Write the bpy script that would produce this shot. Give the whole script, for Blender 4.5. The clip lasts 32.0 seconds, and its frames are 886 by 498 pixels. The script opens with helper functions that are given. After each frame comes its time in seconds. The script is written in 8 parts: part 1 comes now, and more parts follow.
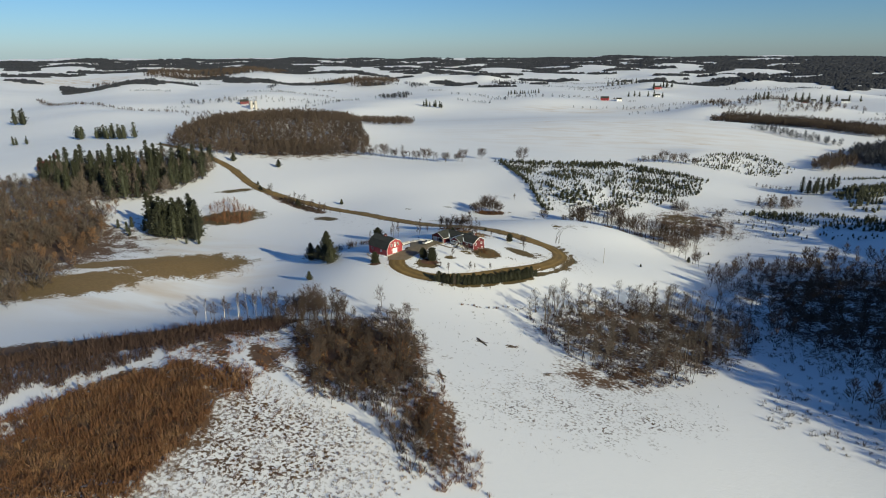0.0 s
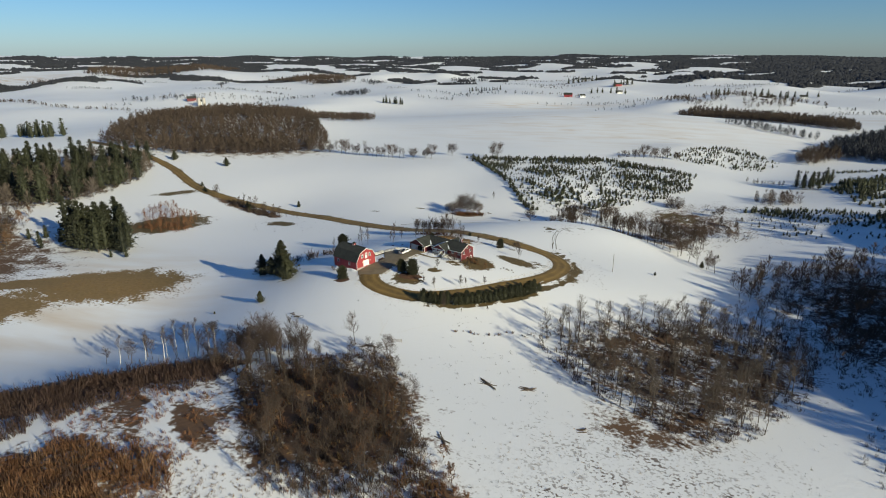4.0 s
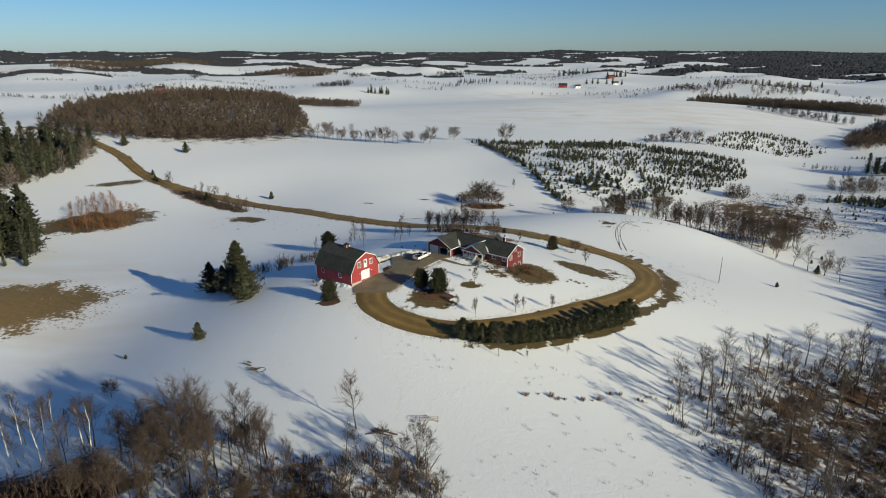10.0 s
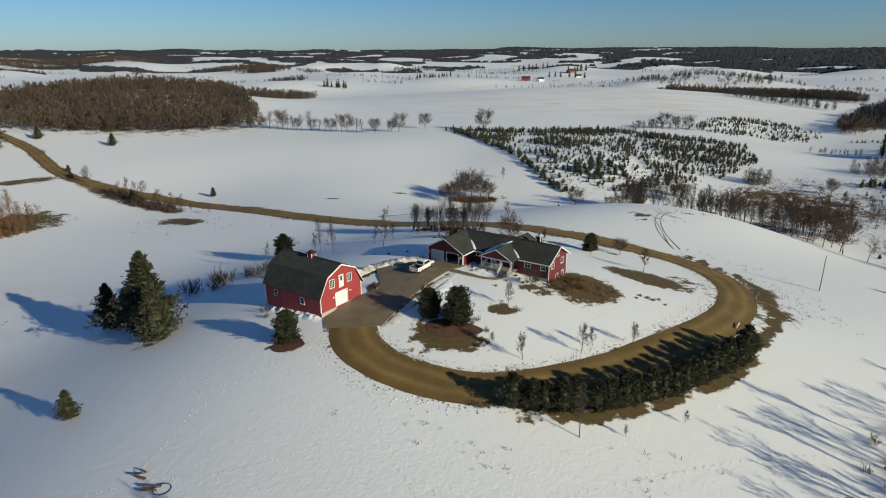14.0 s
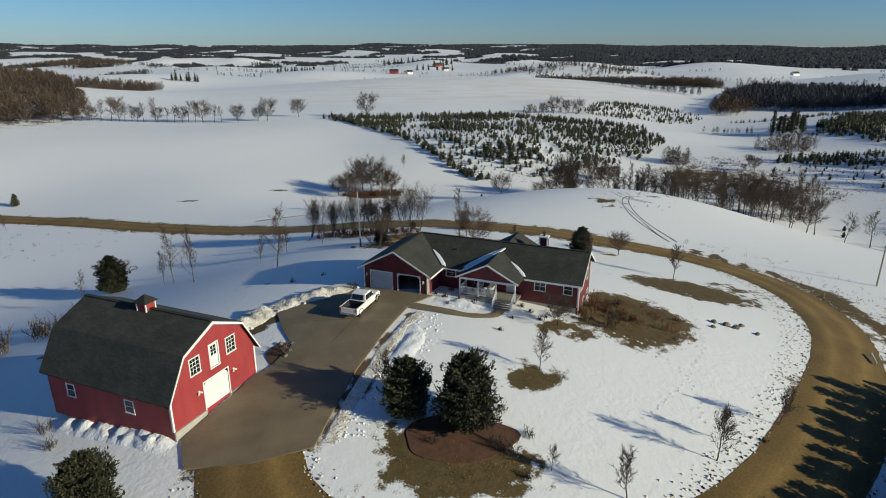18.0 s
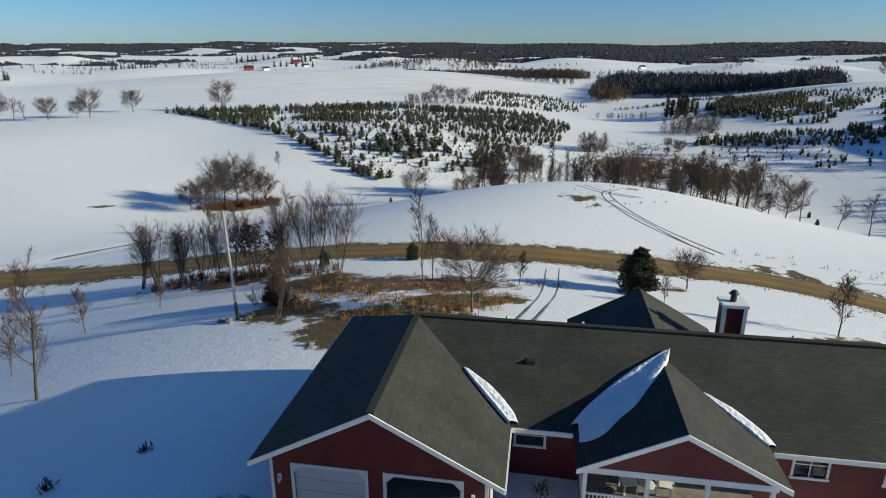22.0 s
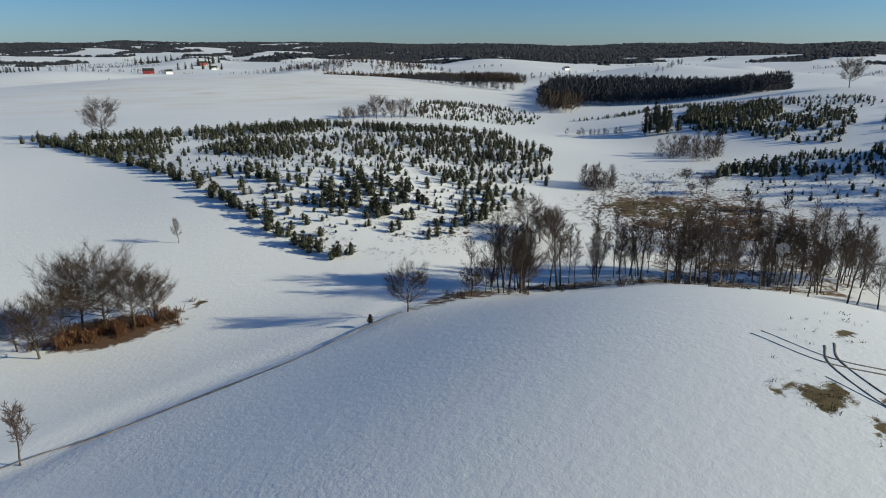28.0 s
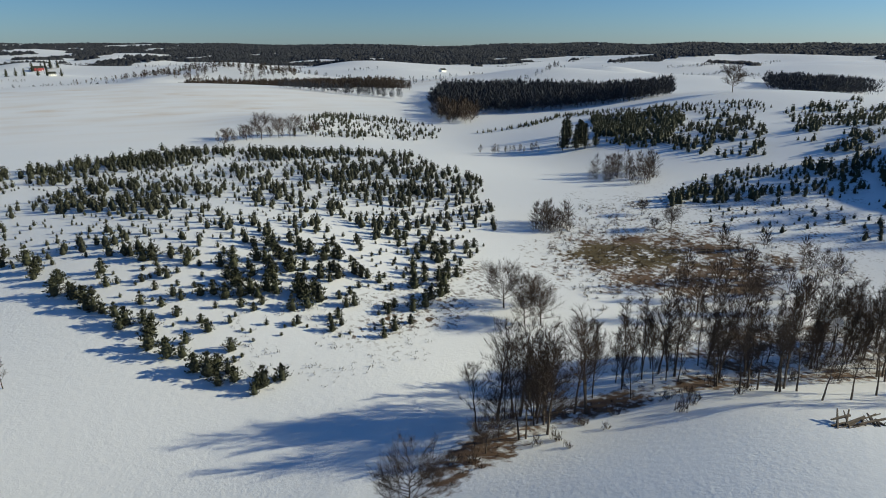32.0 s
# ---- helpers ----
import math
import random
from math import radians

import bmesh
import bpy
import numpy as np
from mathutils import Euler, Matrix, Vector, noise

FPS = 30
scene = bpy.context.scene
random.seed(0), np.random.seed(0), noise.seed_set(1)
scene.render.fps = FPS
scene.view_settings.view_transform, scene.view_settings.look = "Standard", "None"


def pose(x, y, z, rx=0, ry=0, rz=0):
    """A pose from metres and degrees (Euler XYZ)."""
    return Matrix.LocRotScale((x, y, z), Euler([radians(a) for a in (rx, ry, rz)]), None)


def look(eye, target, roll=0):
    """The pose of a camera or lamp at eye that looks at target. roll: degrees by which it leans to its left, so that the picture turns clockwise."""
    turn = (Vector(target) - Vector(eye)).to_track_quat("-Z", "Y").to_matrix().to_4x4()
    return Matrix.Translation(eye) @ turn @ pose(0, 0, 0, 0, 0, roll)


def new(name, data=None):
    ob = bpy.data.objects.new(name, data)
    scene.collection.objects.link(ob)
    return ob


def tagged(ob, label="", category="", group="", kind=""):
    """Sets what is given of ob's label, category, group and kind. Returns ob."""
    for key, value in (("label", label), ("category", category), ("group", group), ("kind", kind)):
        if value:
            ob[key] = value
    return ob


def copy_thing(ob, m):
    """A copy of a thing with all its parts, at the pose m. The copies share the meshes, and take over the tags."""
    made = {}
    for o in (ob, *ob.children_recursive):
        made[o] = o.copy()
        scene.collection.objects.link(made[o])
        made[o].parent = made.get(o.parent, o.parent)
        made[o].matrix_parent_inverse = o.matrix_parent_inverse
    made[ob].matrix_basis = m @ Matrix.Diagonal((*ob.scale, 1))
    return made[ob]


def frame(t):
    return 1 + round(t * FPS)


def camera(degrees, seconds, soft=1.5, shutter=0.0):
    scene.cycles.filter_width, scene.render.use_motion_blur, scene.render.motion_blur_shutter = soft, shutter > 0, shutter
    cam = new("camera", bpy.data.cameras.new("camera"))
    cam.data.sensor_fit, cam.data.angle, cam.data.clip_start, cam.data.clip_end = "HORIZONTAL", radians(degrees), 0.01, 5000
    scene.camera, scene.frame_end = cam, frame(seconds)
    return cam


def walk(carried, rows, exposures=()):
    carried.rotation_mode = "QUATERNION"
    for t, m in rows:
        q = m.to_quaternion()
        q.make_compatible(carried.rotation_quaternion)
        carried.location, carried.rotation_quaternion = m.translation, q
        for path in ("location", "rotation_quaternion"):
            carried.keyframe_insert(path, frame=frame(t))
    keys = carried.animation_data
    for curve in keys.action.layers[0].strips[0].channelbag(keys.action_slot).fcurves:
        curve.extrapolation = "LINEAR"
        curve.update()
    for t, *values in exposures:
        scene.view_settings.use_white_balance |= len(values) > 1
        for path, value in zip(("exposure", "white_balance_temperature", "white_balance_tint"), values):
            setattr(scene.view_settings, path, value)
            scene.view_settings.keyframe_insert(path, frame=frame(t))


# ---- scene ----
# camera and flight
cam = camera(72.3, 32.0, 1.0)
PATH = [
    (0.0, pose(73.70, -185.95, 102.43, 71.97, 0.19, 14.91)),
    (0.5, pose(71.04, -180.39, 101.34, 72.06, 0.20, 14.75)),
    (1.0, pose(68.39, -174.84, 100.21, 72.15, 0.16, 14.23)),
    (1.5, pose(65.75, -169.30, 98.97, 72.19, 0.18, 13.26)),
    (2.0, pose(63.13, -163.77, 97.57, 72.15, 0.15, 12.61)),
    (2.5, pose(60.53, -158.25, 96.03, 72.09, 0.08, 12.19)),
    (3.0, pose(57.96, -152.70, 94.38, 72.02, 0.06, 11.74)),
    (3.5, pose(55.40, -147.11, 92.68, 72.00, 0.03, 11.29)),
    (5.5, pose(45.59, -123.51, 85.21, 71.95, 0.04, 10.23)),
    (6.0, pose(43.14, -117.59, 83.25, 71.93, 0.00, 10.07)),
    (6.5, pose(40.70, -111.70, 81.28, 71.95, -0.02, 9.91)),
    (7.0, pose(38.29, -105.83, 79.29, 71.94, -0.04, 9.75)),
    (7.5, pose(35.93, -99.95, 77.30, 71.93, -0.05, 9.67)),
    (8.0, pose(33.60, -94.04, 75.32, 71.91, -0.06, 9.55)),
    (8.5, pose(31.32, -88.07, 73.34, 71.90, -0.02, 9.45)),
    (9.0, pose(29.09, -82.04, 71.38, 71.89, -0.06, 9.42)),
    (9.5, pose(26.90, -75.96, 69.45, 71.89, -0.01, 9.32)),
    (10.0, pose(24.72, -69.85, 67.54, 71.92, -0.04, 9.25)),
    (10.5, pose(22.55, -63.76, 65.65, 71.96, -0.08, 9.14)),
    (11.0, pose(20.38, -57.77, 63.75, 71.97, -0.12, 9.02)),
    (11.5, pose(18.26, -51.90, 61.85, 71.94, -0.09, 8.90)),
    (12.0, pose(16.16, -46.13, 59.99, 71.90, -0.06, 8.81)),
    (12.5, pose(14.09, -40.41, 58.18, 71.89, -0.03, 8.41)),
    (13.0, pose(12.01, -34.68, 56.42, 71.90, 0.08, 6.76)),
    (13.5, pose(9.95, -28.88, 54.68, 71.90, 0.13, 5.76)),
    (15.5, pose(1.62, -5.62, 48.13, 71.78, 0.16, 2.12)),
    (16.0, pose(0.00, 0.00, 46.50, 71.77, 0.07, -0.00)),
    (16.5, pose(-1.55, 5.57, 44.92, 71.72, 0.10, -2.05)),
    (17.0, pose(-2.87, 11.14, 43.38, 71.72, 0.07, -3.79)),
    (17.5, pose(-3.91, 16.78, 41.90, 71.74, 0.07, -5.31)),
    (18.0, pose(-4.72, 22.49, 40.44, 71.71, -0.05, -7.38)),
    (18.5, pose(-5.37, 28.34, 39.07, 71.72, -0.03, -9.31)),
    (19.0, pose(-5.90, 34.22, 37.71, 71.72, 0.16, -11.25)),
    (19.5, pose(-6.26, 40.12, 36.32, 71.73, 0.04, -13.13)),
    (20.0, pose(-6.42, 45.96, 34.92, 71.73, 0.07, -14.70)),
    (20.5, pose(-6.46, 51.72, 33.67, 71.72, 0.08, -15.65)),
    (21.0, pose(-6.38, 57.44, 32.55, 71.73, 0.08, -16.93)),
    (21.5, pose(-6.16, 63.18, 31.54, 71.70, 0.07, -18.63)),
    (22.0, pose(-5.77, 69.04, 30.67, 71.70, 0.01, -20.17)),
    (22.5, pose(-5.33, 74.92, 29.98, 71.66, 0.09, -20.92)),
    (23.0, pose(-4.79, 80.78, 29.63, 71.66, -0.04, -21.42)),
    (23.5, pose(-4.15, 86.36, 29.51, 71.69, 0.02, -21.72)),
    (24.0, pose(-3.42, 91.63, 29.64, 71.72, 0.03, -21.88)),
    (24.5, pose(-2.66, 96.65, 29.92, 71.74, 0.04, -22.10)),
    (25.0, pose(-1.89, 101.51, 30.28, 71.69, 0.09, -23.45)),
    (25.5, pose(-1.13, 106.31, 30.68, 71.70, 0.10, -24.66)),
    (27.5, pose(2.27, 125.88, 32.97, 71.67, -0.08, -27.59)),
    (28.0, pose(3.21, 130.76, 33.43, 71.67, -0.04, -27.84)),
    (28.5, pose(4.12, 135.62, 33.89, 71.65, -0.06, -28.08)),
    (29.0, pose(4.98, 140.45, 34.39, 71.66, -0.07, -28.31)),
    (29.5, pose(5.79, 145.30, 34.92, 71.66, 0.01, -28.53)),
    (30.0, pose(6.61, 150.17, 35.45, 71.68, 0.07, -28.79)),
    (30.5, pose(7.47, 155.05, 35.96, 71.67, 0.10, -29.96)),
    (31.0, pose(8.42, 159.93, 36.50, 71.66, 0.19, -33.47)),
    (31.5, pose(9.45, 164.79, 37.10, 71.65, 0.20, -36.64)),
    (32.0, pose(10.56, 169.67, 37.75, 71.66, 0.12, -39.67)),
]
walk(cam, PATH, [(0, 0.12, 5700, 5), (7, 0.12, 5750, 5), (13, -0.06, 5750, 5), (17, -0.06, 5650, 5), (20, -0.04, 5550, 5), (22, 0.22, 5500, 5), (23.5, 0.26, 5700, 5), (25, 0.12, 5650, 5), (28, 0.0, 5500, 5), (32, 0.0, 5550, 5)])


# low winter sun from the right, clear sky
world = bpy.data.worlds.new("sky")
scene.world = world
world.use_nodes = True
nt = world.node_tree
nt.nodes.clear()
sky = nt.nodes.new("ShaderNodeTexSky")
sky.sky_type, sky.sun_disc = "NISHITA", False
SUN_EL, SUN_AZ = 19.3, 122.0
sky.sun_elevation, sky.sun_rotation = radians(SUN_EL), radians(SUN_AZ)
sky.air_density, sky.dust_density, sky.ozone_density, sky.altitude = 1.0, 0.5, 6.0, 1000
back = nt.nodes.new("ShaderNodeBackground")
back.inputs["Strength"].default_value = 0.0808
outw = nt.nodes.new("ShaderNodeOutputWorld")
tint = nt.nodes.new("ShaderNodeMix")
tint.data_type, tint.blend_type = "RGBA", "MULTIPLY"
tint.inputs[0].default_value, tint.inputs[7].default_value = 1.0, (1.01, 0.985, 0.96, 1)
nt.links.new(sky.outputs[0], tint.inputs[6])
nt.links.new(tint.outputs[2], back.inputs[0])
nt.links.new(back.outputs[0], outw.inputs[0])
sun_dir = Vector((math.sin(radians(SUN_AZ)) * math.cos(radians(SUN_EL)), math.cos(radians(SUN_AZ)) * math.cos(radians(SUN_EL)), math.sin(radians(SUN_EL))))
sun = new("sun", bpy.data.lights.new("sun", "SUN"))
sun.data.energy, sun.data.angle, sun.data.color = 5.6, radians(0.5), (1.0, 0.835, 0.53)
sun.matrix_world = look(sun_dir * 300, (0, 0, 0))


# materials
def material(name, rough=0.8, metal=0.0):
    m = bpy.data.materials.new(name)
    m.use_nodes = True
    t = m.node_tree
    b = t.nodes["Principled BSDF"]
    b.inputs["Roughness"].default_value, b.inputs["Metallic"].default_value = rough, metal
    return m, t, b


def node(t, kind, **values):
    n = t.nodes.new(kind)
    for key, value in values.items():
        n.inputs[key.replace("_", " ")].default_value = value
    return n


def noise_tex(t, scale, detail=3.0, coords=None, stretch=None):
    n = node(t, "ShaderNodeTexNoise", Scale=scale, Detail=detail)
    if coords is None:
        coords = t.nodes.new("ShaderNodeTexCoord").outputs["Object"]
    if stretch:
        mp = t.nodes.new("ShaderNodeMapping")
        mp.inputs["Scale"].default_value = stretch
        t.links.new(coords, mp.inputs[0])
        coords = mp.outputs[0]
    t.links.new(coords, n.inputs["Vector"])
    return n.outputs["Fac"]


def ramp(t, fac, *stops):
    r = t.nodes.new("ShaderNodeValToRGB")
    el = r.color_ramp.elements
    while len(el) < len(stops):
        el.new(0.5)
    for e, (p, c) in zip(el, stops):
        e.position, e.color = p, (*c, 1) if len(c) == 3 else c
    t.links.new(fac, r.inputs[0])
    return r.outputs[0]


def mixc(t, fac, a, b, blend="MIX"):
    m = t.nodes.new("ShaderNodeMix")
    m.data_type, m.blend_type = "RGBA", blend
    for sock, v in ((m.inputs[0], fac), (m.inputs[6], a), (m.inputs[7], b)):
        if isinstance(v, (int, float)):
            sock.default_value = v
        elif isinstance(v, tuple):
            sock.default_value = (*v, 1)
        else:
            t.links.new(v, sock)
    return m.outputs[2]


def calc(t, op, a, b=0.0, clamp=False):
    m = t.nodes.new("ShaderNodeMath")
    m.operation, m.use_clamp = op, clamp
    for sock, v in zip(m.inputs, (a, b)):
        if isinstance(v, (int, float)):
            sock.default_value = v
        else:
            t.links.new(v, sock)
    return m.outputs[0]


def bump(t, b, height, strength=0.4, distance=0.05):
    n = t.nodes.new("ShaderNodeBump")
    n.inputs["Strength"].default_value, n.inputs["Distance"].default_value = strength, distance
    t.links.new(height, n.inputs["Height"])
    t.links.new(n.outputs[0], b.inputs["Normal"])
    return n


def two_scale(name, dark, light, scale=3.0, fine=40.0, rough=0.8, bumps=0.3, metal=0.0, distance=0.02, random_tint=0.0, stretch=None):
    """A surface of one stuff with broad and fine variation and slight relief."""
    m, t, b = material(name, rough, metal)
    coarse, small = noise_tex(t, scale, 3, stretch=stretch), noise_tex(t, fine, 2, stretch=stretch)
    f = calc(t, "ADD", calc(t, "MULTIPLY", coarse, 0.65), calc(t, "MULTIPLY", small, 0.35))
    col = ramp(t, f, (0.3, dark), (0.7, light))
    if random_tint:
        info = t.nodes.new("ShaderNodeObjectInfo")
        k = calc(t, "ADD", calc(t, "MULTIPLY", info.outputs["Random"], 2 * random_tint), 1 - random_tint)
        hsv = t.nodes.new("ShaderNodeHueSaturation")
        t.links.new(k, hsv.inputs["Value"])
        t.links.new(col, hsv.inputs["Color"])
        col = hsv.outputs[0]
    t.links.new(col, b.inputs["Base Color"])
    if bumps:
        bump(t, b, small, bumps, distance)
    return m


def siding(name, dark, light, pitch):
    """Painted boards: shadow lines, darkened into the colour, run level up the wall."""
    m, t, b = material(name, 0.65)
    co = t.nodes.new("ShaderNodeTexCoord").outputs["Object"]
    sep = t.nodes.new("ShaderNodeSeparateXYZ")
    t.links.new(co, sep.inputs[0])
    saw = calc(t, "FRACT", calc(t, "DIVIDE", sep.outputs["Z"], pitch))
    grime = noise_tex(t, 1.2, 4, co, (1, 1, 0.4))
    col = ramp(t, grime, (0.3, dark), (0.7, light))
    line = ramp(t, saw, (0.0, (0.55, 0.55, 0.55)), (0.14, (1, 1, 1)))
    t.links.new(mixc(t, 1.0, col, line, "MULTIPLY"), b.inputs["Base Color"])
    bump(t, b, saw, 0.5, 0.02)
    return m


def shingle(name, dark, light):
    """Asphalt shingles in courses, with mottled tabs."""
    m, t, b = material(name, 0.9)
    co = t.nodes.new("ShaderNodeTexCoord").outputs["Object"]
    br = node(t, "ShaderNodeTexBrick", Scale=1.0, Brick_Width=0.33, Row_Height=0.14, Mortar_Size=0.008)
    br.inputs["Color1"].default_value, br.inputs["Color2"].default_value, br.inputs["Mortar"].default_value = (0.75, 0.75, 0.75, 1), (1.1, 1.1, 1.1, 1), (0.5, 0.5, 0.5, 1)
    mp = t.nodes.new("ShaderNodeMapping")
    mp.inputs["Rotation"].default_value = (0, radians(90), 0)
    t.links.new(t.nodes.new("ShaderNodeUVMap").outputs[0], br.inputs["Vector"])
    streak = noise_tex(t, 0.7, 4, co)
    col = mixc(t, 1.0, ramp(t, streak, (0.3, dark), (0.7, light)), br.outputs["Color"], "MULTIPLY")
    t.links.new(col, b.inputs["Base Color"])
    bump(t, b, br.outputs["Fac"], -0.3, 0.01)
    return m


def pane_glass(name):
    m, t, b = material(name, 0.06)
    b.inputs["Base Color"].default_value = (0.012, 0.015, 0.02, 1)
    b.inputs["Specular IOR Level"].default_value = 0.6
    t.links.new(ramp(t, noise_tex(t, 2.0), (0.3, (0.04, 0.04, 0.04)), (0.7, (0.09, 0.09, 0.09))), b.inputs["Roughness"])
    return m


M = {}
M["trim"] = two_scale("white trim paint", (0.7, 0.7, 0.68), (0.82, 0.82, 0.8), 2, 30, 0.5, 0.1)
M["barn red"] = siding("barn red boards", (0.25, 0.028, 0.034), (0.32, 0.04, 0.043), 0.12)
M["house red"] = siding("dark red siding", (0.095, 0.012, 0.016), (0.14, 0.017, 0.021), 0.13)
M["roof"] = shingle("grey-green shingles", (0.027, 0.029, 0.025), (0.047, 0.049, 0.041))
M["concrete"] = two_scale("wet drive concrete", (0.125, 0.1, 0.062), (0.215, 0.172, 0.108), 0.35, 9, 0.75, 0.15)
M["pale concrete"] = two_scale("foundation concrete", (0.32, 0.3, 0.27), (0.45, 0.42, 0.38), 1.5, 14, 0.85, 0.2)
M["glass"] = pane_glass("window glass")
M["door"] = two_scale("white door", (0.68, 0.68, 0.66), (0.8, 0.8, 0.78), 1, 20, 0.45, 0.05)
M["grey door"] = two_scale("pale grey door panel", (0.5, 0.52, 0.55), (0.6, 0.62, 0.64), 1, 20, 0.5, 0.05)
M["dark"] = two_scale("dark interior board", (0.03, 0.03, 0.03), (0.07, 0.065, 0.06), 2, 20, 0.9, 0.1)
M["deck"] = two_scale("weathered grey deck wood", (0.16, 0.15, 0.13), (0.28, 0.26, 0.23), 2, 30, 0.8, 0.2)
M["snow"] = two_scale("packed snow", (0.74, 0.77, 0.82), (0.87, 0.88, 0.9), 0.7, 5, 0.6, 0.7, distance=0.12)
M["dirty snow"] = two_scale("dirty snow", (0.46, 0.4, 0.29), (0.85, 0.84, 0.82), 1.1, 4, 0.7, 0.9, distance=0.15)
M["slush"] = two_scale("tan road slush", (0.42, 0.35, 0.23), (0.84, 0.83, 0.8), 0.7, 4, 0.75, 0.8, distance=0.1)
M["car white"] = two_scale("white car paint", (0.68, 0.68, 0.69), (0.78, 0.78, 0.78), 1, 8, 0.25, 0.0)
M["car black"] = two_scale("black plastic", (0.015, 0.015, 0.016), (0.03, 0.03, 0.03), 4, 40, 0.6, 0.1)
M["rubber"] = two_scale("tyre rubber", (0.012, 0.012, 0.012), (0.03, 0.03, 0.03), 4, 60, 0.85, 0.2)
M["chrome"] = two_scale("dull chrome", (0.5, 0.5, 0.52), (0.62, 0.62, 0.64), 3, 30, 0.3, 0.0, 1.0)
M["red lamp"] = two_scale("red lamp lens", (0.35, 0.01, 0.01), (0.45, 0.02, 0.02), 4, 40, 0.2, 0.0)
M["pole wood"] = two_scale("grey pole wood", (0.2, 0.17, 0.14), (0.34, 0.3, 0.26), 1, 20, 0.85, 0.2, stretch=(3, 3, 0.3))
M["bark"] = two_scale("grey-brown bark", (0.05, 0.039, 0.031), (0.125, 0.1, 0.078), 2, 20, 0.9, 0.0, random_tint=0.3)
M["twig"] = two_scale("brown twigs", (0.038, 0.026, 0.019), (0.09, 0.062, 0.045), 1, 10, 0.9, 0.0, random_tint=0.3)
M["red twig"] = two_scale("reddish brush twigs", (0.07, 0.032, 0.014), (0.165, 0.077, 0.032), 0.3, 6, 0.9, 0.0, random_tint=0.35)
M["dark brush"] = two_scale("dark brush twigs", (0.032, 0.019, 0.015), (0.075, 0.043, 0.032), 0.2, 6, 0.9, 0.0)
M["birch"] = two_scale("white birch bark", (0.45, 0.43, 0.39), (0.74, 0.72, 0.68), 2, 12, 0.8, 0.0, stretch=(1, 1, 4))
M["needles"] = two_scale("dark pine needles", (0.011, 0.014, 0.006), (0.036, 0.039, 0.015), 1.2, 12, 0.75, 0.0, random_tint=0.3)
M["yard needles"] = two_scale("bushy pine needles", (0.015, 0.017, 0.007), (0.048, 0.049, 0.02), 1.2, 12, 0.75, 0.0, random_tint=0.2)
M["needles young"] = two_scale("young pine needles", (0.018, 0.022, 0.009), (0.056, 0.058, 0.024), 0.5, 8, 0.75, 0.0, random_tint=0.35)
M["dry leaves"] = two_scale("dry oak leaves", (0.085, 0.046, 0.023), (0.17, 0.095, 0.045), 1, 10, 0.85, 0.0, random_tint=0.3)
M["dry grass"] = two_scale("dry tall grass", (0.11, 0.066, 0.024), (0.3, 0.19, 0.075), 0.5, 8, 0.9, 0.0, random_tint=0.3)
M["mulch"] = two_scale("red bark mulch", (0.06, 0.028, 0.016), (0.125, 0.06, 0.034), 1.5, 14, 0.95, 0.6, distance=0.06)
M["log"] = two_scale("fallen log", (0.05, 0.04, 0.03), (0.16, 0.12, 0.09), 1.5, 15, 0.9, 0.4)
# real on the hill tracks; elsewhere its dark colour stands for shade
M["mud"] = two_scale("wet earth and painted groove shade", (0.05, 0.038, 0.026), (0.3, 0.27, 0.24), 0.6, 5, 0.8, 0.4)
M["stone"] = two_scale("field stone", (0.11, 0.095, 0.08), (0.24, 0.21, 0.185), 2, 15, 0.85, 0.4)
# blue of the distant haze is put into this base colour
M["far wood"] = two_scale("far bare wood with haze blue", (0.023, 0.026, 0.034), (0.046, 0.05, 0.061), 0.02, 0.3, 0.95, 0.0)
M["far brown wood"] = two_scale("oak wood with brown leaves", (0.036, 0.026, 0.02), (0.088, 0.062, 0.043), 0.02, 0.4, 0.95, 0.0)
M["metal"] = two_scale("galvanised metal", (0.4, 0.4, 0.42), (0.55, 0.55, 0.57), 2, 20, 0.5, 0.1, 0.8)
M["tan"] = two_scale("tan shed boards", (0.3, 0.2, 0.1), (0.42, 0.3, 0.16), 2, 20, 0.85, 0.2)


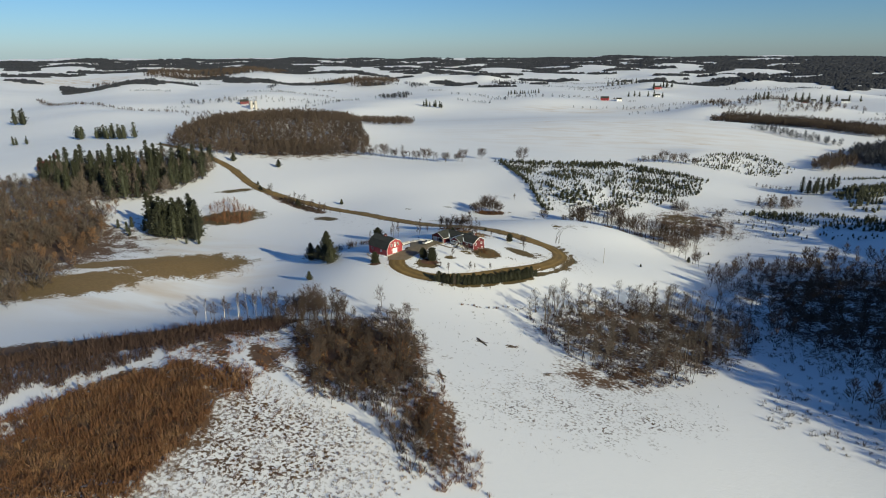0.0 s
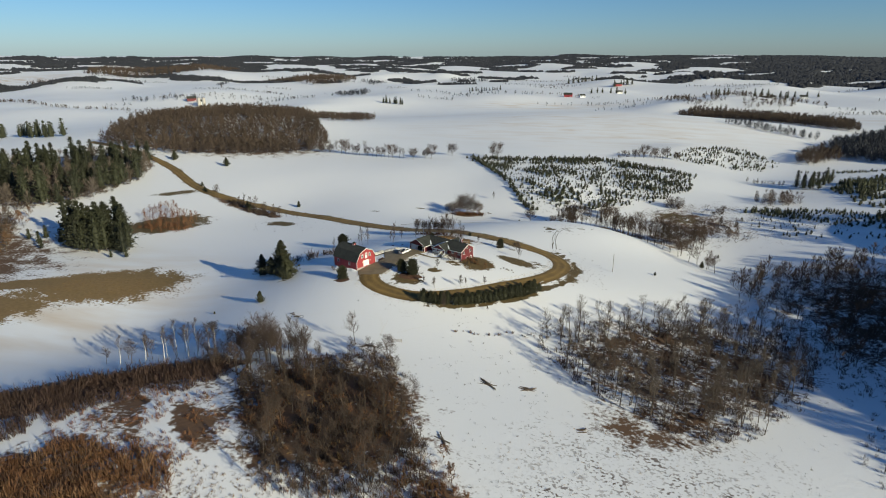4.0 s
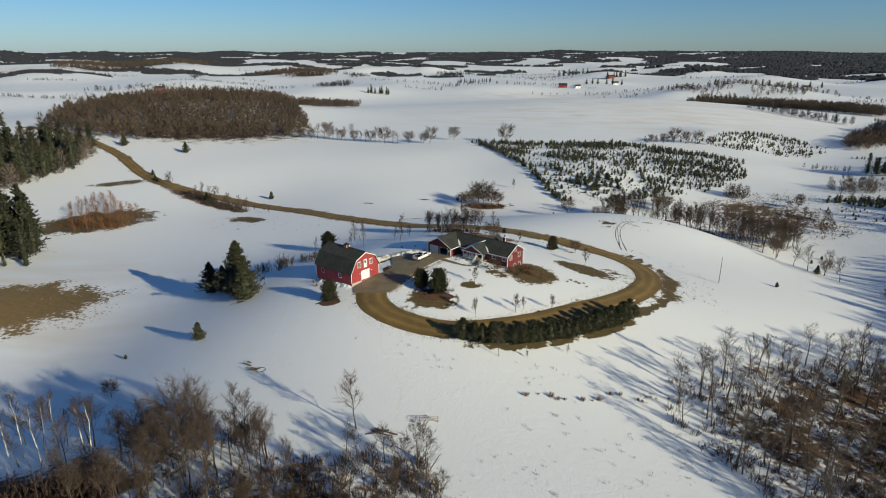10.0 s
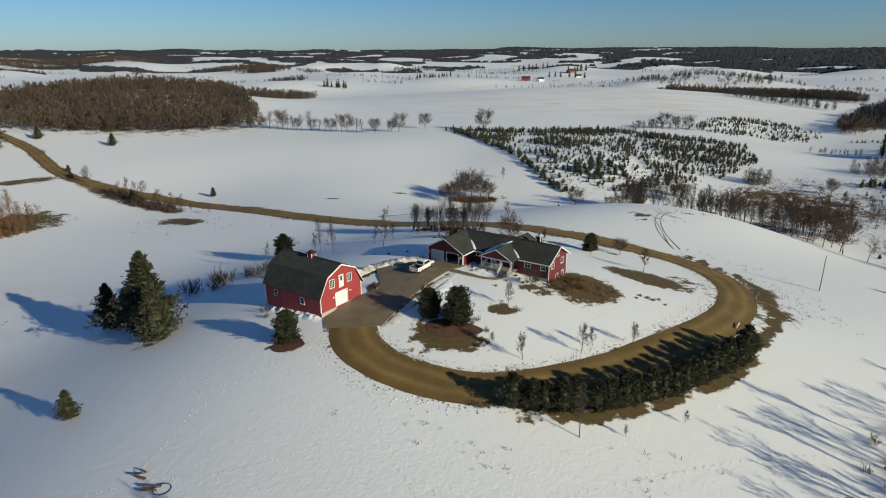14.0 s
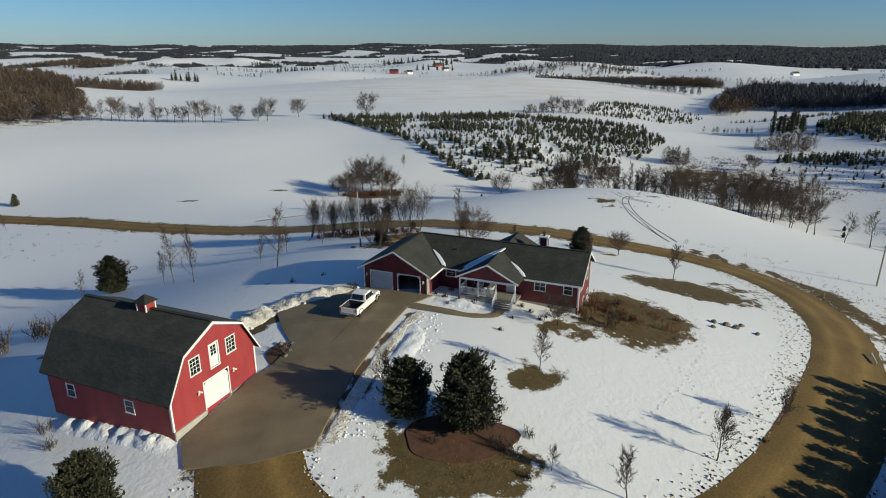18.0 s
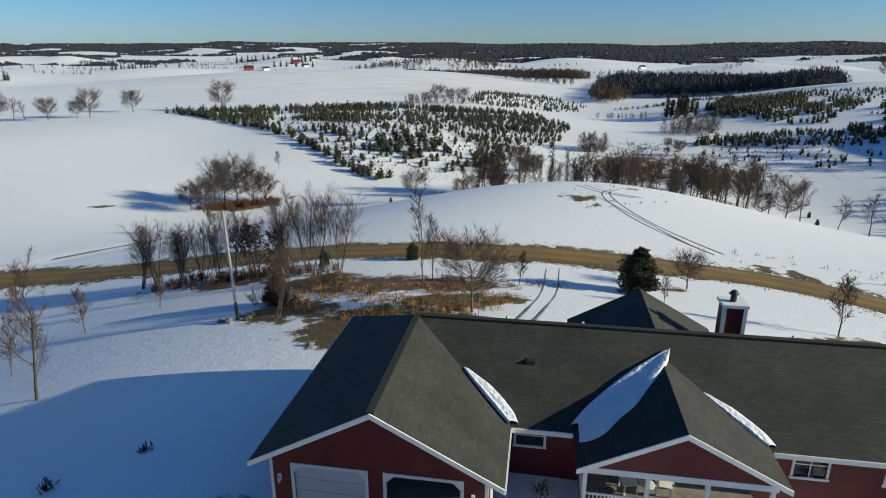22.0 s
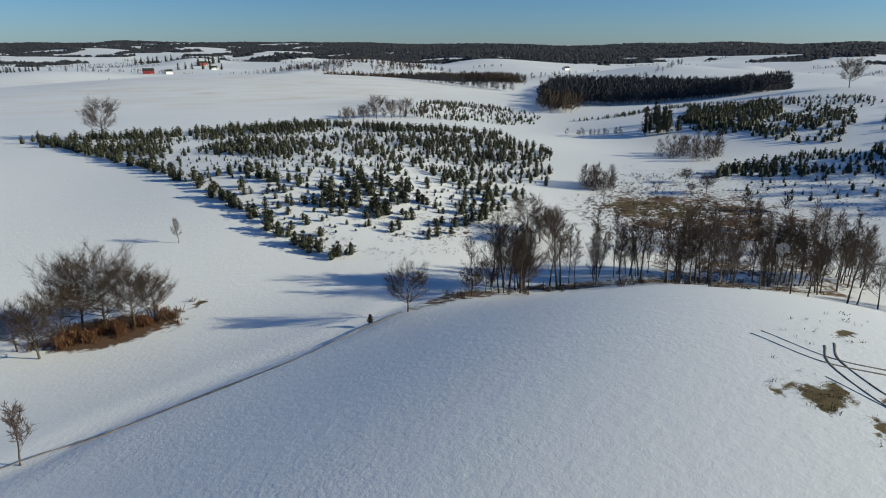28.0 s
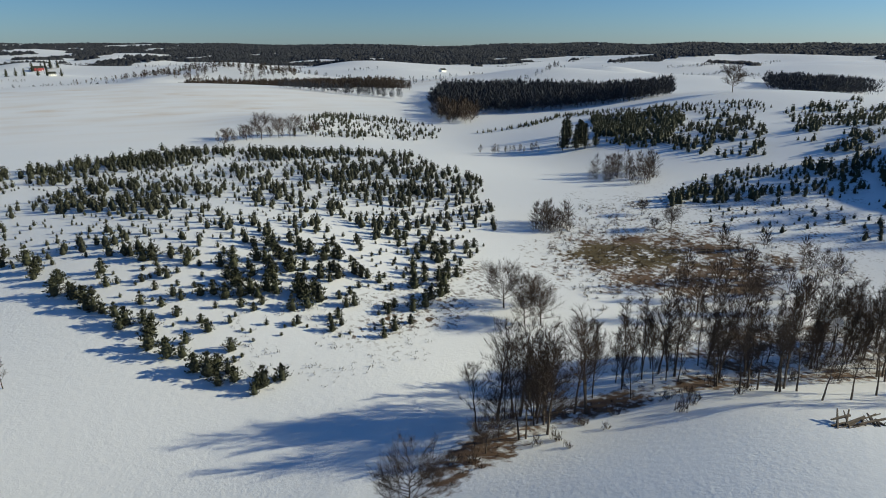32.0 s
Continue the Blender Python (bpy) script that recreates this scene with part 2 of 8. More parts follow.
def gravel_road():
    """Tan clay road: paler wheel tracks, crumbled edges, damp patches."""
    m, t, b = material("clay gravel road", 0.9)
    uv = t.nodes.new("ShaderNodeUVMap").outputs[0]
    sep = t.nodes.new("ShaderNodeSeparateXYZ")
    t.links.new(uv, sep.inputs[0])
    ob = t.nodes.new("ShaderNodeTexCoord").outputs["Object"]
    wob = calc(t, "MULTIPLY", calc(t, "SUBTRACT", noise_tex(t, 0.25, 3, ob), 0.5), 0.16)
    across = calc(t, "ADD", sep.outputs["X"], wob)
    rut = ramp(t, across, (0.0, (0.1, 0.1, 0.1)), (0.16, (0.25, 0.25, 0.25)), (0.3, (0.85, 0.85, 0.85)), (0.42, (0.35, 0.35, 0.35)), (0.56, (0.3, 0.3, 0.3)), (0.7, (0.9, 0.9, 0.9)), (0.84, (0.25, 0.25, 0.25)), (1.0, (0.1, 0.1, 0.1)))
    col = mixc(t, rut, (0.125, 0.08, 0.021), (0.25, 0.163, 0.047))
    big, fine = noise_tex(t, 0.18, 4, ob), noise_tex(t, 5, 3, ob)
    col = mixc(t, 1.0, col, ramp(t, big, (0.3, (0.72, 0.72, 0.72)), (0.7, (1.15, 1.12, 1.05))), "MULTIPLY")
    col = mixc(t, 1.0, col, ramp(t, fine, (0.3, (0.8, 0.8, 0.8)), (0.7, (1.15, 1.15, 1.15))), "MULTIPLY")
    t.links.new(col, b.inputs["Base Color"])
    bump(t, b, calc(t, "ADD", fine, rut), 0.5, 0.06)
    return m


M["road"] = gravel_road()


def snow_ground():
    """Snow cover with bare grass, brush floor, weeds poking through and wheel marks, by the land's cover layers."""
    m, t, b = material("snow covered land", 0.55)
    ob = t.nodes.new("ShaderNodeTexCoord").outputs["Object"]
    at = t.nodes.new("ShaderNodeAttribute")
    at.attribute_name = "cover"
    sep = t.nodes.new("ShaderNodeSeparateColor")
    t.links.new(at.outputs["Color"], sep.inputs[0])
    grass, litter, weeds, stubble = sep.outputs[0], sep.outputs[1], sep.outputs[2], at.outputs["Alpha"]
    n_big, n_mid, n_fine, n_tiny = noise_tex(t, 0.012, 4, ob), noise_tex(t, 0.13, 5, ob), noise_tex(t, 0.9, 5, ob), noise_tex(t, 6, 3, ob)
    snow = mixc(t, n_big, (0.77, 0.785, 0.81), (0.88, 0.88, 0.88))
    snow = mixc(t, calc(t, "MULTIPLY", stubble, ramp(t, noise_tex(t, 0.02, 6, ob, (1, 3, 1)), (0.42, (0, 0, 0)), (0.72, (0.7, 0.7, 0.7)))), snow, (0.56, 0.42, 0.25))
    dirt = mixc(t, ramp(t, calc(t, "ADD", calc(t, "MULTIPLY", n_fine, 0.5), calc(t, "MULTIPLY", n_tiny, 0.5)), (0.36, (0, 0, 0)), (0.64, (1, 1, 1))), (0.058, 0.033, 0.01), (0.15, 0.095, 0.032))
    dirt = mixc(t, calc(t, "MULTIPLY", n_mid, 0.7), dirt, (0.062, 0.06, 0.02))
    dirt = mixc(t, calc(t, "MULTIPLY", stubble, 0.5), dirt, mixc(t, n_fine, (0.2, 0.125, 0.045), (0.4, 0.265, 0.11)))
    floor = mixc(t, n_fine, (0.06, 0.034, 0.018), (0.15, 0.085, 0.045))
    def cut(layer, spread, low, high):
        k = calc(t, "ADD", layer, calc(t, "MULTIPLY", calc(t, "SUBTRACT", calc(t, "ADD", calc(t, "ADD", calc(t, "MULTIPLY", n_mid, 0.45), calc(t, "MULTIPLY", n_fine, 0.4)), calc(t, "MULTIPLY", n_tiny, 0.15)), 0.5), spread))
        return ramp(t, k, (low, (0, 0, 0)), (high, (1, 1, 1)))
    g = cut(grass, 2.3, 0.42, 0.56)
    l = cut(litter, 2.2, 0.42, 0.62)
    w = calc(t, "MULTIPLY", ramp(t, calc(t, "ADD", noise_tex(t, 1.15, 8, ob), calc(t, "MULTIPLY", weeds, 0.15)), (0.63, (0, 0, 0)), (0.68, (1, 1, 1))), ramp(t, calc(t, "ADD", weeds, calc(t, "MULTIPLY", calc(t, "SUBTRACT", n_mid, 0.5), 1.2)), (0.4, (0, 0, 0)), (0.8, (1, 1, 1))))
    col = mixc(t, w, snow, mixc(t, n_tiny, (0.035, 0.022, 0.012), (0.15, 0.09, 0.045)))
    col = mixc(t, l, col, floor)
    col = mixc(t, g, col, dirt)
    t.links.new(col, b.inputs["Base Color"])
    open_ground = calc(t, "MAXIMUM", g, l)
    t.links.new(calc(t, "ADD", calc(t, "MULTIPLY", open_ground, 0.35), 0.55), b.inputs["Roughness"])
    h = calc(t, "ADD", calc(t, "MULTIPLY", n_fine, 0.6), calc(t, "MULTIPLY", n_tiny, 0.25))
    h = calc(t, "ADD", h, calc(t, "MULTIPLY", noise_tex(t, 0.35, 3, ob, (1, 2.2, 1)), 0.5))
    h = calc(t, "SUBTRACT", h, calc(t, "MULTIPLY", open_ground, 0.5))
    crust = ramp(t, noise_tex(t, 0.05, 4, ob), (0.4, (0.3, 0.3, 0.3)), (0.62, (0.75, 0.75, 0.75)))
    h = calc(t, "ADD", h, calc(t, "MULTIPLY", noise_tex(t, 2.2, 3, ob), crust))
    bump(t, b, h, 0.42, 0.15)
    return m


M["land"] = snow_ground()


# ground: rolling hills, one row of heights for each stretch of land
HILLS = []


def hill(x, y, reach, height):
    """A rounded rise or hollow of the land."""
    HILLS.append((x, y, reach, height))


hill(-130, -110, 34, 1.3)
hill(-130, 130, 34, -1.4)
hill(-130, 210, 34, -1.9)
hill(-130, 250, 34, -1.5)
hill(-130, 330, 34, 0.5)
hill(-87, -70, 34, 1.7)
hill(-87, 10, 34, -6.4)
hill(-87, 50, 34, -5.5)
hill(-44, -70, 34, 1.9)
hill(-44, -30, 34, 1.3)
hill(-44, 10, 34, -0.5)
hill(-44, 50, 34, 3.7)
hill(-44, 90, 34, 3.1)
hill(-44, 130, 34, -2.8)
hill(-44, 170, 34, 1.6)
hill(-44, 290, 34, -2.0)
hill(-44, 330, 34, 1.9)
hill(-1, -30, 34, 0.9)
hill(-1, 10, 34, 0.4)
hill(-1, 90, 34, 8.2)
hill(-1, 130, 34, 4.7)
hill(-1, 210, 34, -1.5)
hill(-1, 250, 34, -3.3)
hill(42, -30, 34, 0.7)
hill(42, 10, 34, -1.5)
hill(42, 50, 34, 1.0)
hill(42, 90, 34, 4.7)
hill(42, 130, 34, -5.5)
hill(42, 170, 34, 11.9)
hill(42, 210, 34, -7.8)
hill(42, 250, 34, 2.0)
hill(42, 290, 34, 4.1)
hill(85, -70, 34, 0.8)
hill(85, 10, 34, -0.7)
hill(85, 90, 34, 1.8)
hill(85, 130, 34, 1.9)
hill(85, 170, 34, 5.3)
hill(85, 210, 34, 0.4)
hill(85, 250, 34, -2.6)
hill(85, 290, 34, 0.2)
hill(128, -30, 34, 0.7)
hill(128, 50, 34, -2.6)
hill(128, 90, 34, 0.8)
hill(128, 130, 34, 0.6)
hill(128, 170, 34, -8.8)
hill(128, 210, 34, -1.6)
hill(128, 250, 34, -1.2)
hill(128, 290, 34, -1.1)
hill(-400, -250, 130, 1.1)
hill(-400, -50, 130, 2.7)
hill(-400, 150, 130, 4.8)
hill(-400, 350, 130, 8.6)
hill(-400, 550, 130, 9.3)
hill(-400, 750, 130, -0.1)
hill(-400, 950, 130, -6.8)
hill(-200, -250, 130, 8.3)
hill(-200, -50, 130, 9.6)
hill(-200, 150, 130, -7.1)
hill(-200, 350, 130, 3.0)
hill(-200, 550, 130, 2.2)
hill(-200, 750, 130, 0.4)
hill(-200, 950, 130, -5.4)
hill(0, -250, 130, 10.8)
hill(0, -50, 130, 15.0)
hill(0, 150, 130, -1.0)
hill(0, 350, 130, 8.1)
hill(0, 550, 130, 0.7)
hill(0, 750, 130, 11.8)
hill(0, 950, 130, -3.1)
hill(200, -250, 130, 4.5)
hill(200, -50, 130, -3.2)
hill(200, 350, 130, 0.6)
hill(200, 550, 130, -1.3)
hill(200, 750, 130, 15.6)
hill(200, 950, 130, -6.4)
hill(400, -250, 130, 0.3)
hill(400, -50, 130, -0.9)
hill(400, 150, 130, 9.0)
hill(400, 350, 130, -3.3)
hill(400, 550, 130, -4.7)
hill(400, 750, 130, 1.1)
hill(400, 950, 130, -3.8)
hill(600, -50, 130, 0.3)
hill(600, 150, 130, 4.0)
hill(600, 350, 130, 4.5)
hill(600, 550, 130, 1.4)
hill(600, 750, 130, 0.2)
hill(600, 950, 130, -2.9)
# gentle swells of the far farmland
swell = random.Random(9)
for k in range(120):
    a, d = math.radians(swell.uniform(-52, 72)), swell.uniform(880, 2700)
    hill(d * math.sin(a), 100 + d * math.cos(a), swell.uniform(50, 130), swell.uniform(-9, 14))
# unseen steep hills to the south-east, added to keep the hollow in shade
hill(300, 10, 62, 50)
hill(340, 150, 48, 45)
hill(292, -80, 50, 46)
# the steep bank of the creek and the oak hill
hill(70, 214, 13, -3.5)
hill(100, 205, 13, -3.0)
hill(-330, 560, 85, 14)
# the plantation slope across the draw
hill(440, 372, 85, 17)
hill(262, 352, 34, 3.5)
hill(300, 268, 40, 6)
# the draw between the plantations
hill(205, 330, 30, -3.5)
hill(228, 420, 38, -4.5)
hill(175, 505, 24, 4.5)


def ground_z(x, y):
    """Height of the land at arrays x, y."""
    x, y = np.asarray(x, float), np.asarray(y, float)
    z = np.full(x.shape, -8.0)
    for hx, hy, reach, height in HILLS:
        z = z + height * np.exp(-((x - hx) ** 2 + (y - hy) ** 2) / (2 * reach * reach))
    r = np.hypot(x, y - 100)
    far = np.clip((r - 750) / 600, 0, 1)
    az = np.arctan2(x, y - 100)
    roll = 7 * np.sin(x / 170 + 1.3 * np.sin(y / 310)) * np.sin(y / 140 + 1.1 * np.sin(x / 260)) + 4 * np.sin(x / 83 + y / 120)
    rise = np.clip((r - 2250) / 2050, 0, 1)
    crest = np.clip((r - 2600) / 1400, 0, 1) * (4 * np.sin(az * 9) + 3 * np.sin(az * 23 + 1) + 2 * np.sin(az * 47 + 2))
    return z + far * (roll - 5) + rise * (67 + 5 * np.sin(az * 5 + 0.6)) + crest


# mesh tools
class Shape:
    """Gathers vertices and faces of one mesh."""

    def __init__(self):
        self.v, self.f, self.uv = [], [], {}

    def add(self, verts, faces):
        n = len(self.v)
        self.v.extend([tuple(p) for p in verts])
        self.f.extend([tuple(n + i for i in face) for face in faces])
        return self

    def box(self, x0, x1, y0, y1, z0, z1, bevel=0.0):
        if bevel <= 0:
            vs = [(x, y, z) for z in (z0, z1) for x, y in ((x0, y0), (x1, y0), (x1, y1), (x0, y1))]
            return self.add(vs, [(3, 2, 1, 0), (4, 5, 6, 7), (0, 1, 5, 4), (1, 2, 6, 5), (2, 3, 7, 6), (3, 0, 4, 7)])
        b = min(bevel, (x1 - x0) / 3, (y1 - y0) / 3)
        ring = [(x0 + b, y0), (x1 - b, y0), (x1, y0 + b), (x1, y1 - b), (x1 - b, y1), (x0 + b, y1), (x0, y1 - b), (x0, y0 + b)]
        return self.extrude([(x, y) for x, y in ring], z0, z1)

    def extrude(self, ring, z0, z1):
        n = len(ring)
        vs = [(x, y, z0) for x, y in ring] + [(x, y, z1) for x, y in ring]
        fs = [tuple(range(n - 1, -1, -1)), tuple(range(n, 2 * n))] + [(i, (i + 1) % n, n + (i + 1) % n, n + i) for i in range(n)]
        return self.add(vs, fs)

    def slab(self, pts, thick, uv=True):
        """A sloping board: a flat polygon with thickness downwards, with courses laid along its first edge."""
        n, base = len(pts), len(self.f)
        low = [(x, y, z - thick) for x, y, z in pts]
        self.add(list(pts) + low, [tuple(range(n)), tuple(range(2 * n - 1, n - 1, -1))] + [(i, n + i, n + (i + 1) % n, (i + 1) % n) for i in range(n)])
        if uv:
            p0, e = Vector(pts[0]), (Vector(pts[1]) - Vector(pts[0])).normalized()
            nor = (Vector(pts[1]) - p0).cross(Vector(pts[2]) - p0).normalized()
            up = nor.cross(e)
            flat = [((Vector(p) - p0).dot(e), (Vector(p) - p0).dot(up)) for p in pts]
            self.uv[base] = flat
            self.uv[base + 1] = flat[::-1]
        return self

    def tube(self, pts, radii, sides=6, cap=True):
        """A round bar along points, with a radius at each."""
        rings, prev = [], None
        start = len(self.v)
        for i, p in enumerate(pts):
            d = (Vector(pts[min(i + 1, len(pts) - 1)]) - Vector(pts[max(i - 1, 0)])).normalized()
            a = d.cross(Vector((0.31, 0.17, 0.93)) if abs(d.z) < 0.9 else Vector((1, 0, 0))).normalized()
            if prev is not None and a.dot(prev) < 0:
                a = -a
            prev = a
            b = d.cross(a)
            r = radii[i] if isinstance(radii, (list, tuple)) else radii
            if r <= 0:
                self.v.append(tuple(p))
                rings.append([len(self.v) - 1] * sides)
            else:
                ids = []
                for k in range(sides):
                    an = 2 * math.pi * k / sides
                    self.v.append(tuple(Vector(p) + a * (r * math.cos(an)) + b * (r * math.sin(an))))
                    ids.append(len(self.v) - 1)
                rings.append(ids)
        for r0, r1 in zip(rings, rings[1:]):
            for k in range(sides):
                q = (r0[k], r0[(k + 1) % sides], r1[(k + 1) % sides], r1[k])
                q = tuple(dict.fromkeys(q))
                if len(q) > 2:
                    self.f.append(q)
        if cap and len(set(rings[-1])) > 2:
            self.f.append(tuple(rings[-1]))
        if cap and len(set(rings[0])) > 2:
            self.f.append(tuple(reversed(rings[0])))
        return self

    def mesh(self, name, mat, smooth=False):
        me = bpy.data.meshes.new(name)
        me.from_pydata(self.v, [], self.f)
        if self.uv:
            layer = me.uv_layers.new(name="UVMap")
            for i, flat in self.uv.items():
                for loop, co in zip(me.polygons[i].loop_indices, flat):
                    layer.data[loop].uv = co
        me.materials.append(mat)
        if smooth:
            me.polygons.foreach_set("use_smooth", [True] * len(me.polygons))
        me.update()
        return me


def part(name, shape, mat, parent, label="", smooth=False):
    """One mesh under a thing or under a part."""
    ob = new(name, shape if isinstance(shape, bpy.types.Mesh) else shape.mesh(name, mat, smooth))
    ob.parent = parent
    if label:
        ob["label"] = label
    return ob


def thing(name, m, label, category, group="", kind=""):
    ob = new(name)
    ob.matrix_world = m
    return tagged(ob, label, category, group, kind)


def single(name, shape, mat, m, label, category, group="", kind="", smooth=False):
    ob = new(name, shape if isinstance(shape, bpy.types.Mesh) else shape.mesh(name, mat, smooth))
    ob.matrix_world = m
    return tagged(ob, label, category, group, kind)


def gz(x, y):
    return float(ground_z(np.array([x]), np.array([y]))[0])


def inside(px, py, poly):
    """Which of the points lie inside a polygon."""
    hit = np.zeros(px.shape, bool)
    n = len(poly)
    for i in range(n):
        (x0, y0), (x1, y1) = poly[i], poly[(i + 1) % n]
        cross = (y0 > py) != (y1 > py)
        with np.errstate(divide="ignore", invalid="ignore"):
            hit ^= cross & (px < (x1 - x0) * (py - y0) / ((y1 - y0) if y1 != y0 else 1e-9) + x0)
    return hit


def scatter(poly, gap, seed, jitter=0.45):
    """Loose points over a polygon, about gap metres apart."""
    rng = np.random.default_rng(seed)
    xs, ys = [p[0] for p in poly], [p[1] for p in poly]
    gx, gy = np.meshgrid(np.arange(min(xs), max(xs), gap), np.arange(min(ys), max(ys), gap))
    x = gx.ravel() + rng.uniform(-jitter, jitter, gx.size) * gap
    y = gy.ravel() + rng.uniform(-jitter, jitter, gx.size) * gap
    k = inside(x, y, poly)
    return x[k], y[k]


def ragged(x, y, seed, bare=-0.12, size=9.0, spread=1.2):
    """Loose points thinned into uneven clumps with gaps between, and a frayed edge."""
    rng = np.random.default_rng(seed + 900)
    k = np.array([noise.noise(Vector((a / size, b / size, seed))) + 0.5 * noise.noise(Vector((a / size * 3, b / size * 3, seed))) > bare for a, b in zip(x, y)], bool)
    x, y = x[k], y[k]
    return x + rng.normal(0, spread, len(x)), y + rng.normal(0, spread, len(x))


def spline(points, step):
    """A smooth line through points, as arrays x, y about step metres apart."""
    p = np.array(points, float)
    q = np.vstack([2 * p[0] - p[1], p, 2 * p[-1] - p[-2]])
    out = []
    for i in range(1, len(q) - 2):
        n = max(2, int(np.linalg.norm(q[i + 1] - q[i]) / step))
        s = np.linspace(0, 1, n, endpoint=False)[:, None]
        a, b, c, d = q[i - 1], q[i], q[i + 1], q[i + 2]
        out.append(0.5 * (2 * b + (c - a) * s + (2 * a - 5 * b + 4 * c - d) * s ** 2 + (3 * b - a - 3 * c + d) * s ** 3))
    out.append(p[-1:])
    return np.vstack(out)


def fast_mesh(name, verts, faces, mat, smooth=False):
    """A mesh from arrays of vertices and of triangles or quads."""
    verts, faces = np.asarray(verts, np.float32), np.asarray(faces, np.int32)
    me = bpy.data.meshes.new(name)
    me.vertices.add(len(verts))
    me.vertices.foreach_set("co", verts.ravel())
    k = faces.shape[1]
    me.loops.add(faces.size)
    me.loops.foreach_set("vertex_index", faces.ravel())
    me.polygons.add(len(faces))
    me.polygons.foreach_set("loop_start", np.arange(0, faces.size, k, dtype=np.int32))
    if smooth:
        me.polygons.foreach_set("use_smooth", np.ones(len(faces), bool))
    me.materials.append(mat)
    me.update(calc_edges=True)
    return me


# the land: one sheet to the horizon, with layers of what covers it
def lines(stops):
    out = [stops[0][0]]
    for (a, step0), (b, step1) in zip(stops, stops[1:]):
        x = a
        while x < b - 1e-6:
            f = (x - a) / (b - a)
            x += step0 + (step1 - step0) * f
            out.append(min(x, b))
    return np.array(out)


LX = lines([(-4600, 110), (-1200, 26), (-420, 6), (-140, 2.4), (150, 2.4), (420, 7), (1200, 22), (4600, 110)])
LY = lines([(-4500, 300), (-600, 60), (-210, 6), (-110, 2.4), (300, 2.4), (480, 4.5), (1000, 14), (2200, 32), (4600, 90)])
GX, GY = np.meshgrid(LX, LY)
GZ = ground_z(GX, GY)
cover = np.zeros((*GX.shape, 4), np.float32)


def patch(layer, x, y, rx, ry, turn, amount=1.0):
    """An uneven patch of ground cover, whose outline the material frays."""
    a = radians(turn)
    u = ((GX - x) * math.cos(a) + (GY - y) * math.sin(a)) / rx
    v = (-(GX - x) * math.sin(a) + (GY - y) * math.cos(a)) / ry
    k = np.clip(1.5 - np.hypot(u, v), 0, 1) * amount
    cover[..., layer] = np.maximum(cover[..., layer], k)


def strip(layer, points, width, amount=1.0):
    """A band of ground cover along a line."""
    p = spline(points, 2.0)
    near = np.full(GX.shape, 1e9)
    box = (GX > p[:, 0].min() - 20) & (GX < p[:, 0].max() + 20) & (GY > p[:, 1].min() - 20) & (GY < p[:, 1].max() + 20)
    bx, by = GX[box], GY[box]
    d = np.full(bx.shape, 1e9)
    for q in p:
        d = np.minimum(d, np.hypot(bx - q[0], by - q[1]))
    near[box] = d
    cover[..., layer] = np.maximum(cover[..., layer], np.clip(1.5 - near / width, 0, 1) * amount)


GRASS, LITTER, WEEDS, STUBBLE = 0, 1, 2, 3
ROAD = [(-14, 61), (-12, 55.5), (-7, 50.5), (0, 47.5), (7, 47), (15, 49.5), (25, 55), (35, 63), (45, 73.5), (52, 84), (56, 96), (55.5, 107), (50, 116), (39, 123.5), (27, 130), (13, 136.5), (-1, 146), (-19, 159.5), (-40, 173), (-66, 187), (-90, 201), (-115, 214), (-140, 226), (-165, 235), (-192, 247), (-217, 264), (-255, 299), (-290, 325), (-330, 350), (-400, 380)]
# lawn and bare earth
patch(GRASS, 24.0, 81, 6.5, 7.5, -30)
patch(GRASS, 38, 94, 8.5, 4.6, -25)
patch(GRASS, 47, 97, 4, 2, -40, 0.9)
patch(GRASS, 9.5, 68, 2.6, 1.8, -10)
patch(GRASS, 14.5, 76.5, 3.2, 1.6, -25)
patch(GRASS, 1, 58.5, 6.0, 3.6, -20)
patch(GRASS, 4, 107, 7.5, 5.5, -25)
patch(GRASS, 12, 112, 6, 2.2, -20, 0.85)
patch(GRASS, -2, 116, 4, 4, 20, 0.9)
patch(GRASS, -17.5, 96, 4, 1.5, -30, 0.7)
patch(GRASS, -19.5, 75, 3.5, 2.5, -30, 0.9)
patch(GRASS, -22.5, 55.5, 2.6, 2.2, 0)
patch(GRASS, 34.5, 114, 2.2, 1.5, -20, 0.9)
patch(GRASS, -49.3, 43, 1.2, 1.2, 0, 0.9)
patch(GRASS, -49, 64, 3.2, 2.0, 0, 0.8)
patch(GRASS, 60, 92, 3.5, 14, 5, 0.62)
patch(GRASS, 63, 100, 2.0, 6, 20, 0.75)
patch(GRASS, 51, 154, 4.5, 1.4, -35, 0.8)
patch(GRASS, 48, 150, 2.5, 0.9, -35, 0.85)
patch(GRASS, 66, 161, 3.5, 0.9, -20, 0.8)
patch(GRASS, -34, 233, 4, 0.9, -10, 0.9)
patch(GRASS, -62, 216, 5, 0.8, 10, 0.8)
patch(GRASS, 9, 232, 5, 1.0, 20, 0.85)
patch(GRASS, -132, 66, 31, 20, 35)
patch(GRASS, -156, 14, 38, 18, 62)
strip(GRASS, [(-172, 46), (-156, 60), (-140, 68)], 7)
patch(GRASS, -112, 187, 13, 5, -15, 0.8)
patch(GRASS, -178, 172, 26, 17, 55)
patch(GRASS, -215, 240, 16, 6, 40, 0.7)
patch(GRASS, 128, 244, 20, 9, -40, 0.62)
patch(GRASS, 88, 255, 10, 4, 30, 0.45)
strip(GRASS, [(11, 42.3), (20, 43.6), (30, 48.5), (40, 56), (47, 63)], 1.3)
